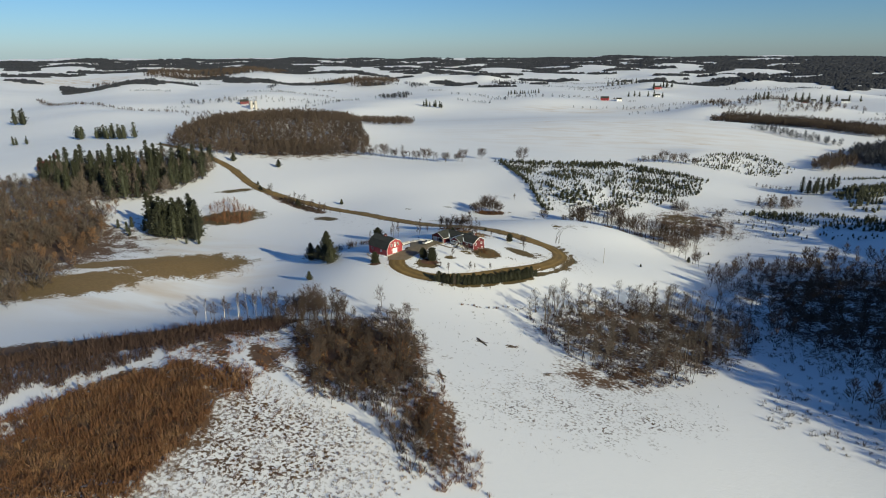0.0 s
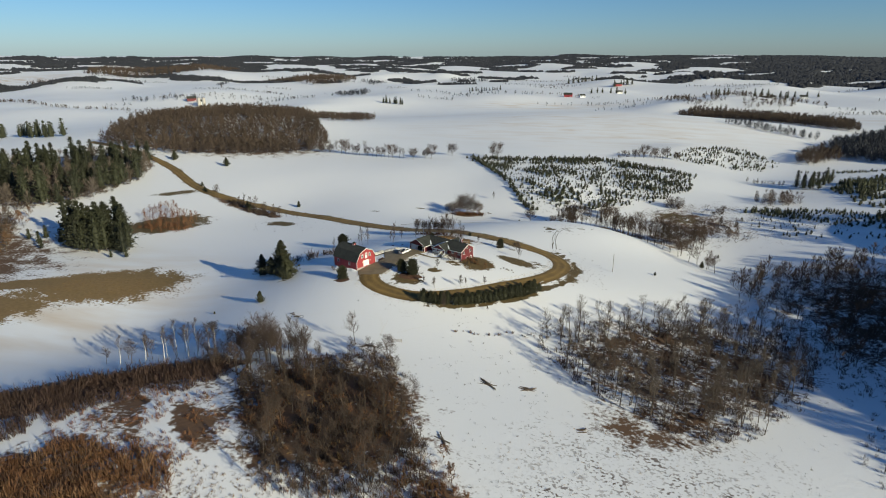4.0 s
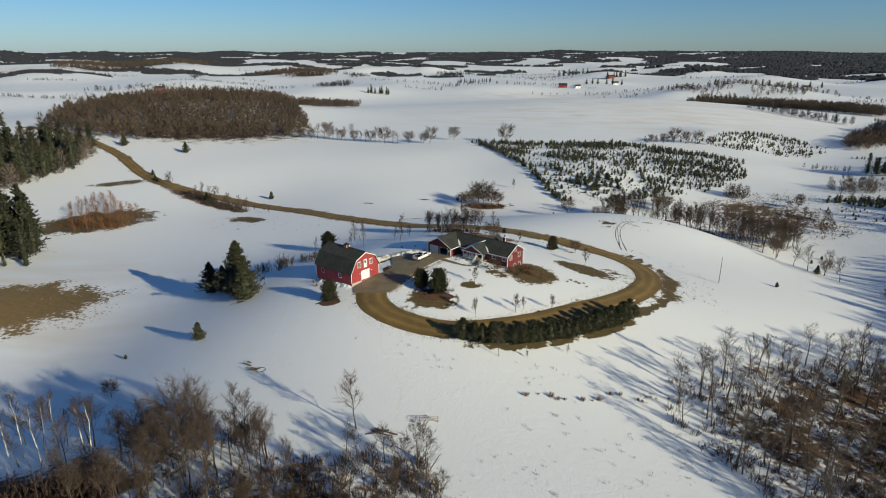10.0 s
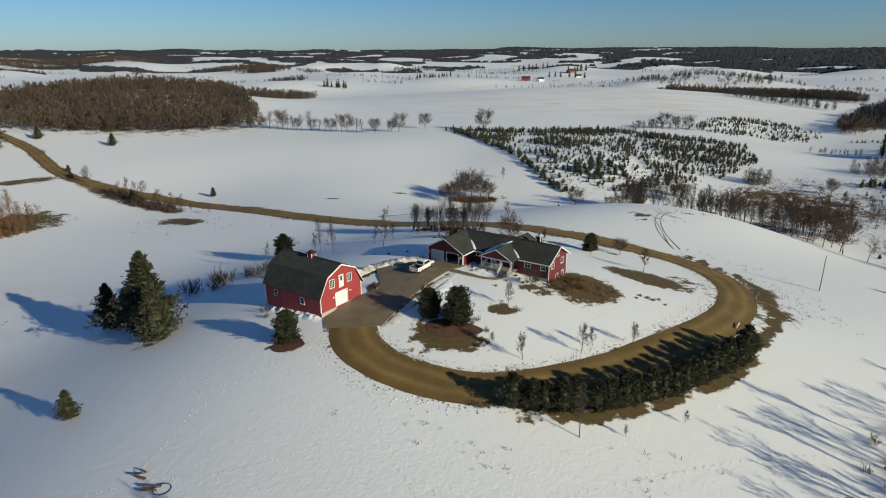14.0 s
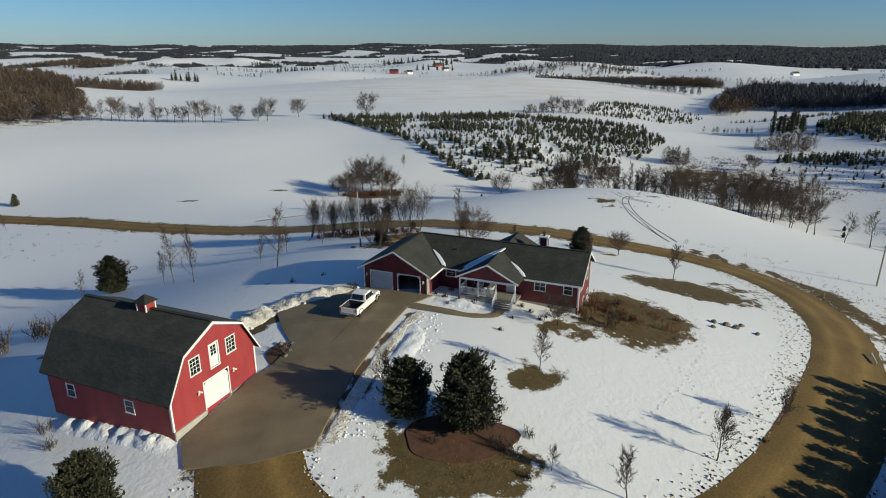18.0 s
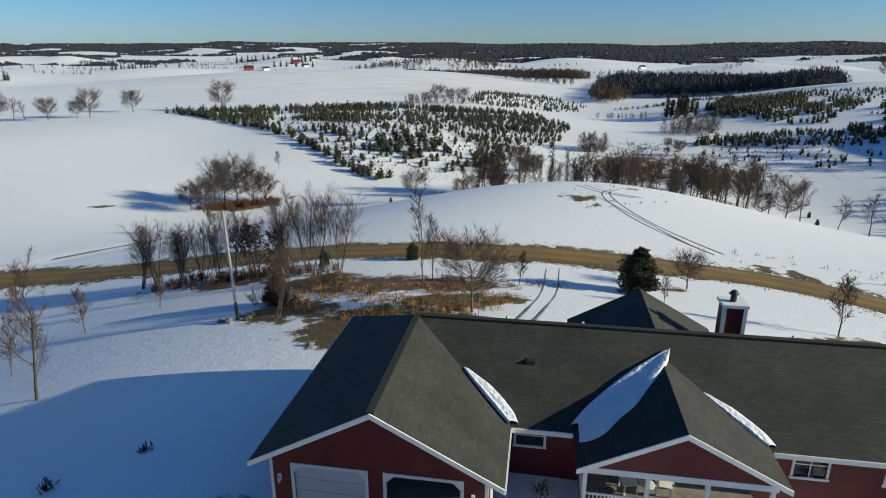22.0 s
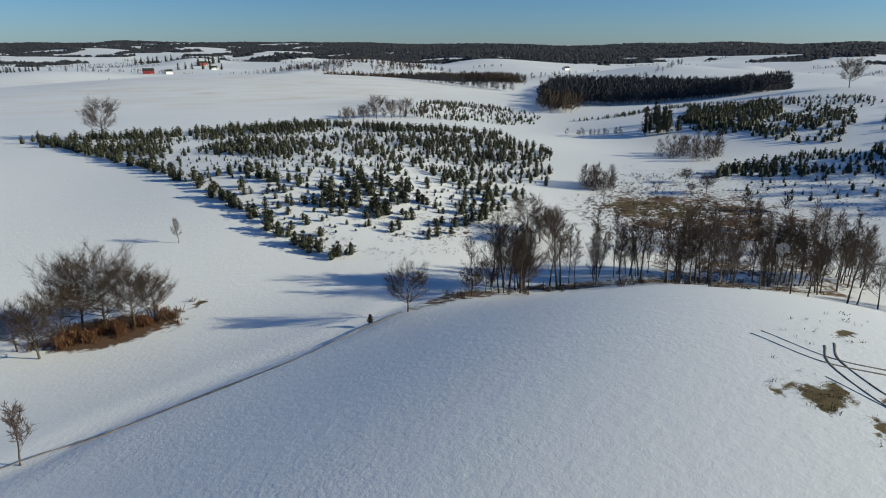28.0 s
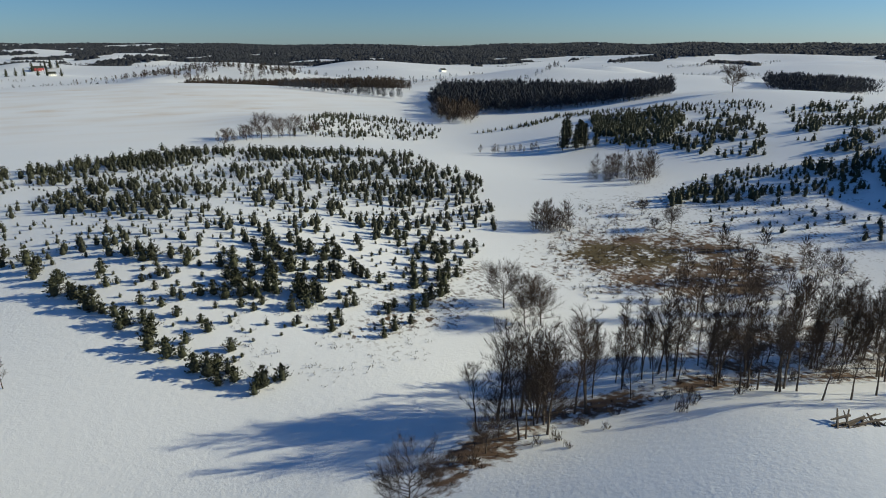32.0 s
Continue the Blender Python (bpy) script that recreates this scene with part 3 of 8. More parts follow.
strip(GRASS, [(p[0], p[1]) for p in ROAD[:20]], 4.0, 0.7)
strip(GRASS, [(p[0], p[1]) for p in ROAD[19:]], 4.4, 0.75)
strip(GRASS, [(p[0], p[1]) for p in ROAD[13:20]], 5.0, 0.85)
strip(GRASS, [(22, 47.5), (31, 52.5), (40, 59.5), (50, 69.5), (58, 81), (61.5, 95), (61, 108), (55, 119.5)], 1.5, 0.9)
# thawed earth along the drive
strip(GRASS, [(-18.6, 76.5), (-16.0, 81.3), (-13.2, 84.0), (-9.8, 85.6)], 1.5, 1.0)
strip(LITTER, [(-8.9, 59.5), (-6.2, 67.5), (-3.2, 74.8), (-0.4, 80)], 1.1, 0.85)
strip(GRASS, [(-16.5, 60), (-14.8, 56), (-11.5, 52)], 1.6, 0.9)
# floors of woods and brush
patch(LITTER, 4, -27, 24, 30, 25, 0.85)
patch(LITTER, -35, -84, 24, 34, 15, 0.9)
patch(LITTER, -28, -42, 20, 11, -20, 0.8)
patch(LITTER, 38, -58, 7, 22, 25, 0.7)
strip(LITTER, [(-95, -62), (-71, -44), (-55, -27), (-34, -14)], 12, 0.95)
patch(LITTER, 95, 34, 44, 34, 30, 0.62)
patch(LITTER, 82, -5, 22, 14, 30, 0.6)
patch(LITTER, 185, 85, 55, 70, 0, 0.62)
patch(LITTER, -3, 228, 9.5, 5.5, 0, 1.0)
patch(LITTER, -8, 136, 10, 4, -35, 0.6)
patch(LITTER, 2, 126, 5, 4, -35, 0.8)
patch(LITTER, 9, 120, 13, 3.6, -22, 0.85)
patch(LITTER, 134, 236, 36, 26, -35, 0.6)
patch(LITTER, 112, 205, 30, 12, -25, 0.5)
strip(LITTER, [(42, 210), (60, 213), (78, 208), (95, 200), (115, 188)], 4, 0.58)
patch(LITTER, -260, 400, 110, 50, 5, 0.7)
patch(LITTER, -318, 232, 42, 60, 40, 0.85)
patch(LITTER, -240, 60, 70, 80, 30, 0.85)
patch(LITTER, -186, 124, 24, 12, 0, 0.6)
strip(LITTER, [(-122, 206), (-150, 219), (-172, 232), (-195, 250)], 5, 0.75)
# weeds through thin snow
patch(WEEDS, 75, -30, 45, 30, 20, 0.6)
patch(WEEDS, 40, -15, 20, 40, 20, 0.3)
patch(WEEDS, 0, -80, 32, 27, -10, 0.8)
patch(WEEDS, 75, 250, 30, 12, 20, 0.7)
patch(WEEDS, 60, 95, 12, 30, 10, 0.35)
patch(WEEDS, 170, 240, 60, 50, -30, 0.6)
patch(WEEDS, 50, 165, 25, 12, -30, 0.25)
# stubble fields, tan through thin snow
patch(STUBBLE, 90, 620, 190, 110, 10, 0.5)
patch(STUBBLE, 40, 820, 260, 60, 0, 0.45)
patch(STUBBLE, -145, 45, 60, 60, 0, 1.0)
patch(STUBBLE, -1930, 1820, 210, 130, 60, 1.4)
patch(STUBBLE, -1420, 2600, 130, 120, 0, 1.4)
patch(STUBBLE, 600, 900, 200, 60, 10, 0.5)
patch(STUBBLE, 20, 1150, 150, 60, 20, 0.8)
patch(STUBBLE, 330, 1500, 120, 40, 0, 0.9)
strip(STUBBLE, [(-20, 640), (60, 600), (140, 560), (200, 590)], 5, 1.3)
strip(STUBBLE, [(-10, 700), (90, 690), (170, 640), (240, 640)], 4, 1.2)


def clear(points, width):
    """A snowy trail where no litter shows."""
    p = spline(points, 1.5)
    d = np.full(GX.shape, 1e9)
    for q in p:
        d = np.minimum(d, np.hypot(GX - q[0], GY - q[1]))
    cover[...] *= np.clip((d / width - 0.8) * 1.6, 0, 1)[..., None]


clear([(-80, -112), (-65, -89), (-56, -66), (-50, -47), (-45, -31.5), (-31, -20), (-24, -12)], 2.9)
clear([(-38, -26), (-26, -46), (-14, -54), (-2, -58.6), (11, -59), (27, -68), (43, -84), (50, -100)], 2.3)
# the creek's narrow cut
CREEK = [(-34, 181), (-10, 190), (-2, 195), (15, 202), (27, 206), (40, 214), (50, 217)]
bed = np.full(GX.shape, 1e9)
for q in spline(CREEK, 1.0):
    bed = np.minimum(bed, np.hypot(GX - q[0], GY - q[1]))
GZ -= 0.55 * np.exp(-(bed / 1.9) ** 2)
ny, nx = GX.shape
idx = np.arange(nx * ny).reshape(ny, nx)
quads = np.stack([idx[:-1, :-1], idx[:-1, 1:], idx[1:, 1:], idx[1:, :-1]], -1).reshape(-1, 4)
land = fast_mesh("ground", np.stack([GX, GY, GZ], -1).reshape(-1, 3), quads, M["land"], True)
layer = land.attributes.new("cover", "FLOAT_COLOR", "POINT")
layer.data.foreach_set("color", cover.reshape(-1))
tagged(new("ground", land), "rolling snow-covered farmland with bare brown grass patches", "ground", kind="structure")


def ribbon(name, points, half, mat, lift, label, kind="structure", step=1.0, columns=7, category="road"):
    """A strip laid on the land along a line, wavering at its edges."""
    p = spline(points, step)
    d = np.gradient(p, axis=0)
    d /= np.linalg.norm(d, axis=1)[:, None]
    side = np.stack([d[:, 1], -d[:, 0]], 1)
    rng = np.random.default_rng(5)
    wav = np.convolve(rng.normal(0, 1, len(p) + 8), np.ones(9) / 9, "valid") * 0.7
    s = np.linspace(-1, 1, columns)
    w = half + wav * 0.5
    x = p[:, :1] + side[:, :1] * s[None] * w[:, None]
    y = p[:, 1:] + side[:, 1:] * s[None] * w[:, None]
    z = ground_z(x, y) + lift - 0.10 * (np.abs(s[None]) > 0.99)
    n = len(p)
    ids = np.arange(n * columns).reshape(n, columns)
    q = np.stack([ids[:-1, :-1], ids[1:, :-1], ids[1:, 1:], ids[:-1, 1:]], -1).reshape(-1, 4)
    me = fast_mesh(name, np.stack([x, y, z], -1).reshape(-1, 3), q[:, ::-1], mat, True)
    uv = me.uv_layers.new(name="UVMap")
    along = np.repeat((np.arange(n) * step)[:, None], columns, 1)
    co = np.stack([np.repeat((s[None] + 1) / 2, n, 0), along], -1).reshape(-1, 2)
    uv.data.foreach_set("uv", co[q[:, ::-1].ravel()].astype(np.float32).ravel())
    return tagged(new(name, me), label, category, kind=kind)


ribbon("road", ROAD, 3.6, M["road"], 0.12, "tan clay gravel road looping past the house")


# trees and shrubs
class Tri:
    """Gathers loose triangles for twigs, needles and leaves."""

    def __init__(self):
        self.v, self.f = [], []

    def spike(self, a, b, r, sides=3):
        """A thin pointed twig from a to b."""
        d = b - a
        s = d.cross(Vector((0.3, 0.2, 0.9))).normalized() if d.length > 1e-6 else Vector((1, 0, 0))
        u = d.cross(s).normalized()
        n = len(self.v)
        for k in range(sides):
            an = 2 * math.pi * k / sides
            self.v.append(tuple(a + s * (r * math.cos(an)) + u * (r * math.sin(an))))
        self.v.append(tuple(b))
        for k in range(sides):
            self.f.append((n + k, n + (k + 1) % sides, n + sides))

    def sliver(self, a, b, w, turn):
        """The thinnest twig: one long narrow triangle."""
        s = (b - a).cross(turn)
        s = s.normalized() * w if s.length > 1e-6 else Vector((w, 0, 0))
        n = len(self.v)
        self.v.extend([tuple(a - s), tuple(a + s), tuple(b)])
        self.f.append((n, n + 1, n + 2))

    def limb(self, pts, radii, sides=4):
        """A tapered limb along points."""
        n0 = len(self.v)
        for i, p in enumerate(pts):
            d = (pts[min(i + 1, len(pts) - 1)] - pts[max(i - 1, 0)]).normalized()
            s = d.cross(Vector((0.9, 0.25, 0.1))).normalized()
            u = d.cross(s)
            for k in range(sides):
                an = 2 * math.pi * k / sides
                self.v.append(tuple(p + s * (radii[i] * math.cos(an)) + u * (radii[i] * math.sin(an))))
        for i in range(len(pts) - 1):
            for k in range(sides):
                a, b = n0 + i * sides + k, n0 + i * sides + (k + 1) % sides
                c, e = b + sides, a + sides
                self.f.append((a, b, c))
                self.f.append((a, c, e))

    def blade(self, a, b, w, twist):
        """A flat leaf-shaped triangle pair from a to b."""
        d = (b - a)
        s = d.cross(twist)
        if s.length < 1e-6:
            return
        s = s.normalized() * w
        m = a + d * 0.45
        n = len(self.v)
        self.v.extend([tuple(a), tuple(m + s), tuple(b), tuple(m - s)])
        self.f.append((n, n + 1, n + 2))
        self.f.append((n, n + 2, n + 3))

    def arrays(self):
        return np.array(self.v, np.float32).reshape(-1, 3), np.array(self.f, np.int32).reshape(-1, 3)


def rand_dir(rng, up):
    a = rng.uniform(0, 2 * math.pi)
    return Vector((math.cos(a) * math.cos(up), math.sin(a) * math.cos(up), math.sin(up)))


def bare_tree(seed, h, spread, limbs=12, subs=5, twigs=5, fork=0.35, stems=1, trunk_r=None, upright=0.6, fat=1.0, ball=False):
    """A leafless tree: trunk, limbs, boughs and fine twigs. Returns wood and twigs."""
    rng = random.Random(seed)
    wood, fine = Tri(), Tri()
    for st in range(stems):
        r0 = (trunk_r or h * 0.015) * (1 if stems == 1 else rng.uniform(0.6, 0.9))
        lean = Vector((rng.uniform(-0.1, 0.1), rng.uniform(-0.1, 0.1), 0)) * (1 if stems == 1 else 3.0)
        base = Vector((0, 0, -0.3)) if stems == 1 else Vector((rng.uniform(-0.4, 0.4), rng.uniform(-0.4, 0.4), -0.3))
        hh = h * (0.9 if stems == 1 else rng.uniform(0.65, 0.95))
        n = 6
        pts = [base]
        for i in range(1, n + 1):
            pts.append(base + lean * (hh * i / n) + Vector((rng.uniform(-1, 1) * 0.03 * hh * i / n, rng.uniform(-1, 1) * 0.03 * hh * i / n, hh * i / n)))
        wood.limb(pts, [r0 * (1 - i / n) ** 1.25 + 0.012 for i in range(n + 1)], 5)
        for l in range(limbs):
            f = fork + (0.97 - fork) * ((l + rng.random() * 0.9) / limbs) ** 0.85
            i = min(int(f * n), n - 1)
            p = pts[i].lerp(pts[i + 1], f * n - i)
            ln = spread * (1.2 - f * 0.8) * rng.uniform(0.7, 1.15)
            if ball:
                ln = spread * max(0.3, 1 - ((f - 0.52) / 0.56) ** 2) ** 0.5 * rng.uniform(0.75, 1.05)
            d = rand_dir(rng, upright * rng.uniform(0.6, 1.25) + 0.3 * f)
            rr = max(0.018, r0 * (1 - 0.88 * f) * 0.5)
            mid = p + d * ln * 0.5 + Vector((rng.uniform(-0.05, 0.05), rng.uniform(-0.05, 0.05), 0.03)) * ln
            end = p + d * ln + Vector((0, 0, 0.22 * ln))
            fine.limb([p, mid, end], [rr, rr * 0.55, 0.012], 3)
            for s in range(subs):
                g = 0.22 + 0.78 * (s + rng.random()) / subs
                q = p.lerp(mid, g * 2) if g < 0.5 else mid.lerp(end, g * 2 - 1)
                dd = (d + rand_dir(rng, rng.uniform(-0.3, 1.0)) * 1.0).normalized()
                l2 = max(ln, 0.28 * spread + 0.4) * rng.uniform(0.28, 0.55) * (1.15 - 0.4 * g)
                e = q + dd * l2 + Vector((0, 0, 0.14 * l2))
                fine.spike(q, e, max(0.014, rr * 0.3) * fat)
                for t in range(twigs):
                    a = q.lerp(e, 0.15 + 0.85 * rng.random())
                    ddd = (dd * 0.8 + rand_dir(rng, rng.uniform(-0.2, 1.2))).normalized()
                    fine.sliver(a, a + ddd * l2 * rng.uniform(0.55, 1.3), 0.014 * fat, rand_dir(rng, rng.uniform(-1, 1)))
    return wood.arrays(), fine.arrays()


def far_tree(seed, h, r, slivers=55, width=0.3, low=0.22):
    """A light model of a leafless tree for a stand: trunk and a haze of boughs."""
    rng = random.Random(seed)
    t = Tri()
    t.limb([Vector((0, 0, -0.4)), Vector((rng.uniform(-0.3, 0.3), rng.uniform(-0.3, 0.3), h * 0.85))], [0.013 * h, 0.02], 3)
    for k in range(slivers):
        f = low + (0.95 - low) * rng.random()
        rad = r * min(1.0, 1.6 * (1 - f) ** 0.6) * rng.random() ** 0.6
        an = rng.uniform(0, 6.283)
        a = Vector((math.cos(an) * rad * 0.45, math.sin(an) * rad * 0.45, f * h - 0.08 * h))
        b = Vector((math.cos(an) * rad, math.sin(an) * rad, f * h + rng.uniform(0.02, 0.1) * h))
        t.sliver(a, b + (b - a) * rng.uniform(0.0, 0.3), width * rng.uniform(0.5, 1.2), rand_dir(rng, rng.uniform(-1, 1)))
    return t.arrays()


def shrub(seed, h, r, stems=26, twigs=7, thick=0.04):
    """A leafless bush of many thin stems."""
    rng = random.Random(seed)
    wood, fine = Tri(), Tri()
    for s in range(stems):
        b = Vector((rng.gauss(0, 0.3) * r, rng.gauss(0, 0.3) * r, -0.15))
        d = rand_dir(rng, rng.uniform(0.8, 1.5))
        l = h * rng.uniform(0.55, 1.05)
        e = b + d * l
        wood.sliver(b, e, thick, rand_dir(rng, rng.uniform(-1, 1)))
        for t in range(twigs):
            a = b.lerp(e, 0.25 + 0.7 * rng.random())
            fine.sliver(a, a + (d + rand_dir(rng, rng.uniform(0, 1.2)) * 0.9).normalized() * l * rng.uniform(0.2, 0.5), thick * 0.9, rand_dir(rng, rng.uniform(-1, 1)))
    return wood.arrays(), fine.arrays()


def conifer(seed, h, r, whorls=14, per=7, blades=9, base=0.06, point=1.0, droop=0.0, size=1.0, core=True, ragged_crown=0.12):
    """An evergreen: trunk, an inner mass and uneven whorls of branches carrying sprays of needles."""
    rng = random.Random(seed)
    wood, fine = Tri(), Tri()
    wood.limb([Vector((0, 0, -0.3)), Vector((0, 0, h * 0.5)), Vector((0, 0, h * 0.95))], [0.016 * h + 0.02, 0.01 * h + 0.01, 0.008], 5)
    lump = [rng.uniform(0, 6.283) for _ in range(4)]

    def prof(f, an):
        k = min(1.0, 1.12 * (1 - f) ** (0.35 + 0.6 * point)) * min(1.0, 0.72 + 1.6 * (f - base))
        return k * (1 + 0.16 * math.sin(2 * an + lump[0] + 5 * f) + 0.13 * math.sin(3 * an + lump[1] - 9 * f) + 0.08 * math.sin(11 * f + lump[2]))
    if core:
        levels, sides, n0 = 5, 7, len(fine.v)
        for i in range(levels):
            f = base + (0.86 - base) * i / (levels - 1)
            for k in range(sides):
                an = 6.283 * (k + 0.5 * (i % 2)) / sides
                rad = r * prof(f, an) * (0.62 - 0.45 * ragged_crown if 0 < i < levels - 1 else 0.42) * rng.uniform(0.8, 1.1)
                fine.v.append((math.cos(an) * rad, math.sin(an) * rad, f * h))
        for i in range(levels - 1):
            for k in range(sides):
                a, b = n0 + i * sides + k, n0 + i * sides + (k + 1) % sides
                fine.f.append((a, b, b + sides))
                fine.f.append((a, b + sides, a + sides))
    for w in range(whorls):
        f = base + (0.96 - base) * (w + rng.uniform(-0.25, 0.25)) / (whorls - 1)
        f = min(max(f, base), 0.96)
        n = max(3, int(per * (0.5 + 0.5 * prof(f, 0))))
        reach = rng.uniform(1 - ragged_crown, 1 + 0.4 * ragged_crown)
        off = rng.uniform(0, 6.28)
        for k in range(n):
            an = off + 6.283 * k / n + rng.uniform(-0.4, 0.4)
            ln = r * prof(f, an) * rng.uniform(0.75, 1.12) * reach
            up = 0.12 + 0.75 * f * f - droop + rng.uniform(-0.15, 0.25)
            d = Vector((math.cos(an) * math.cos(up), math.sin(an) * math.cos(up), math.sin(up)))
            side = Vector((-math.sin(an), math.cos(an), 0))
            p = Vector((0, 0, f * h + rng.uniform(-0.02, 0.02) * h))
            e = p + d * ln
            wood.sliver(p, e, 0.012 + 0.012 * ln, Vector((0, 0, 1)))
            for t in range(blades):
                g = 0.4 + 0.62 * rng.random() ** 0.75
                a = p.lerp(e, min(g, 1.0)) + side * (rng.uniform(-0.34, 0.34) * ln * (1.25 - 0.6 * g))
                dd = (d * 0.8 + rand_dir(rng, rng.uniform(-0.35, 1.2)) * 0.95).normalized()
                l2 = (0.2 + 0.1 * r) * rng.uniform(0.7, 1.3) * size
                fine.blade(a, a + dd * l2, l2 * rng.uniform(0.13, 0.22), rand_dir(rng, rng.uniform(-1, 1)))
    for k in range(6):
        a = Vector((0, 0, h * (0.86 + 0.02 * k)))
        fine.blade(a, a + Vector((rng.uniform(-0.12, 0.12), rng.uniform(-0.12, 0.12), 0.12)) * h * 0.5, 0.015 * h + 0.02, rand_dir(rng, 0.1))
    return wood.arrays(), fine.arrays()


def tuft(seed, h, r, blades=40):
    """A clump of dry upright grass or leaves."""
    rng = random.Random(seed)
    t = Tri()
    for k in range(blades):
        a = Vector((rng.gauss(0, 0.4) * r, rng.gauss(0, 0.4) * r, -0.05))
        t.blade(a, a + Vector((rng.gauss(0, 0.25) * h, rng.gauss(0, 0.25) * h, h * rng.uniform(0.5, 1.0))), 0.03 * h + 0.01, rand_dir(rng, 0.0))
    return t.arrays()


class Kind:
    """A tree model whose meshes all its copies share."""

    def __init__(self, name, model, wood, leaf, label, category, group="", crown="crown"):
        self.name, self.label, self.category, self.group, self.crown = name, label, category, group, crown
        self.model = model
        self.wood = fast_mesh(name + "_trunk", *model[0], wood)
        self.leaf = fast_mesh(name + "_crown", *model[1], leaf)

    def plant(self, x, y, scale=1.0, turn=0.0, tilt=0.0, label="", sink=0.0):
        ob = new(self.name)
        ob.matrix_world = Matrix.Translation((x, y, gz(x, y) - sink)) @ pose(0, 0, 0, tilt, 0, turn) @ Matrix.Scale(scale, 4)
        tagged(ob, label or self.label, self.category, self.group)
        for nm, me in (("trunk", self.wood), (self.crown, self.leaf)):
            c = new(nm, me)
            c.parent = ob
        return ob


def massed(name, models, xs, ys, scales, mat, label, seed, category="woods", sink=0.0, flat=None):
    """Many plants of a far or uncountable stand, joined into one mesh. models: arrays of vertices and triangles."""
    rng = np.random.default_rng(seed)
    V, F, n = [], [], 0
    zs = ground_z(xs, ys) - sink
    pick = rng.integers(0, len(models), len(xs))
    for x, y, z, s, m in zip(xs, ys, zs, scales, pick):
        v, f = models[m]
        a = rng.uniform(0, 6.283)
        c, k = math.cos(a) * s, math.sin(a) * s
        V.append(np.stack([v[:, 0] * c - v[:, 1] * k + x, v[:, 0] * k + v[:, 1] * c + y, v[:, 2] * s + z], 1))
        F.append(f + n)
        n += len(v)
    if not V:
        return None
    return tagged(new(name, fast_mesh(name, np.concatenate(V), np.concatenate(F), mat)), label, category, kind="stuff")


def joined(model):
    (v0, f0), (v1, f1) = model
    return np.concatenate([v0, v1]), np.concatenate([f0, f1 + len(v0)])


rt = random.Random(11)
# leafless kinds
WOODS = [Kind("bare_tree", bare_tree(20 + k, h, sp, 20, 6, 16, fk, 1, None, up, 0.75), M["bark"], M["twig"], "leafless grey-brown hardwood tree standing in snow", "tree", "hardwoods of the woods") for k, (h, sp, fk, up) in enumerate([(10.5, 3.2, 0.3, 0.6), (11.5, 3.6, 0.35, 0.7), (9.5, 3.6, 0.25, 0.5), (12, 2.8, 0.4, 0.85)])]
ROUND = [Kind("bare_tree", bare_tree(40 + k, h, sp, 40, 7, 20, 0.24, 1, 0.2, 0.3, 0.9, True), M["bark"], M["twig"], "wide round-crowned leafless hardwood tree", "tree", "round-crowned trees") for k, (h, sp) in enumerate([(9.2, 4.9), (8.4, 4.6)])]
SLIM = [Kind("bare_tree", bare_tree(50 + k, h, sp, 24, 5, 15, 0.16, 1, 0.085, 0.95, 0.7), M["bark"], M["twig"], "slim leafless tree with upright branches", "tree", "slim trees of the creek line") for k, (h, sp) in enumerate([(10, 2.3), (11.5, 2.5), (9, 2.2)])]
CLUMP = [Kind("bare_tree", bare_tree(60 + k, h, sp, 12, 5, 10, 0.2, 4, 0.06, 0.95, 0.5), M["bark"], M["twig"], "multi-stemmed leafless tree with grey bark", "tree", "clump trees behind the house") for k, (h, sp) in enumerate([(7.0, 2.9), (7.8, 3.1)])]
SAPLING = [Kind("sapling", bare_tree(70 + k, h, sp, 22, 5, 9, 0.22, 1, 0.05, 0.8, 0.95), M["bark"], M["twig"], "young leafless yard tree", "tree", "saplings in the yard") for k, (h, sp) in enumerate([(4.1, 1.35), (4.6, 1.5)])]
BIRCH = [Kind("birch_tree", bare_tree(80 + k, h, sp * 0.8, 16, 5, 9, 0.42, 1, 0.15, 0.95, 0.7), M["birch"], M["twig"], "white-barked leafless birch tree", "tree", "birches by the brush") for k, (h, sp) in enumerate([(10, 3.0), (11, 3.2)])]
BUSH = [Kind("bare_bush", shrub(90 + k, h, r), M["bark"], M["twig"], "leafless bush of thin brown stems", "bush", "bare bushes") for k, (h, r) in enumerate([(1.9, 1.4), (2.6, 1.6)])]
REDBUSH = Kind("brush_clump", shrub(95, 2.0, 1.6, 40, 9), M["red twig"], M["red twig"], "dense reddish-brown brush clump", "bush", "reddish brush")
# evergreens
SPRUCE = [Kind("pine_tree", conifer(100 + k, h, r, w, 12, 26, 0.03, p, -0.05, 0.8, True, 0.3), M["bark"], M["yard needles"], "dark green bushy pine tree", "tree", "yard pines") for k, (h, r, p, w) in enumerate([(5.4, 2.3, 0.75, 16), (9.5, 4.2, 1.05, 24)])]
HEDGE = [Kind("hedge_pine", conifer(110 + k, 4.6, 2.0, 16, 12, 26, 0.02, 0.35, -0.05, 0.75, True, 0.25), M["bark"], M["yard needles"], "bushy dark green pine in a planted row", "tree", "pine row along the drive") for k in range(3)]
ROUNDPINE = [Kind("round_pine", conifer(120 + k, h, r, 26, 16, 60, 0.02, 0.25, -0.1, 0.6, True, 0.3), M["bark"], M["yard needles"], "broad bushy dark green pine", "tree", "broad pines") for k, (h, r) in enumerate([(5.6, 2.8), (4.8, 2.4)])]
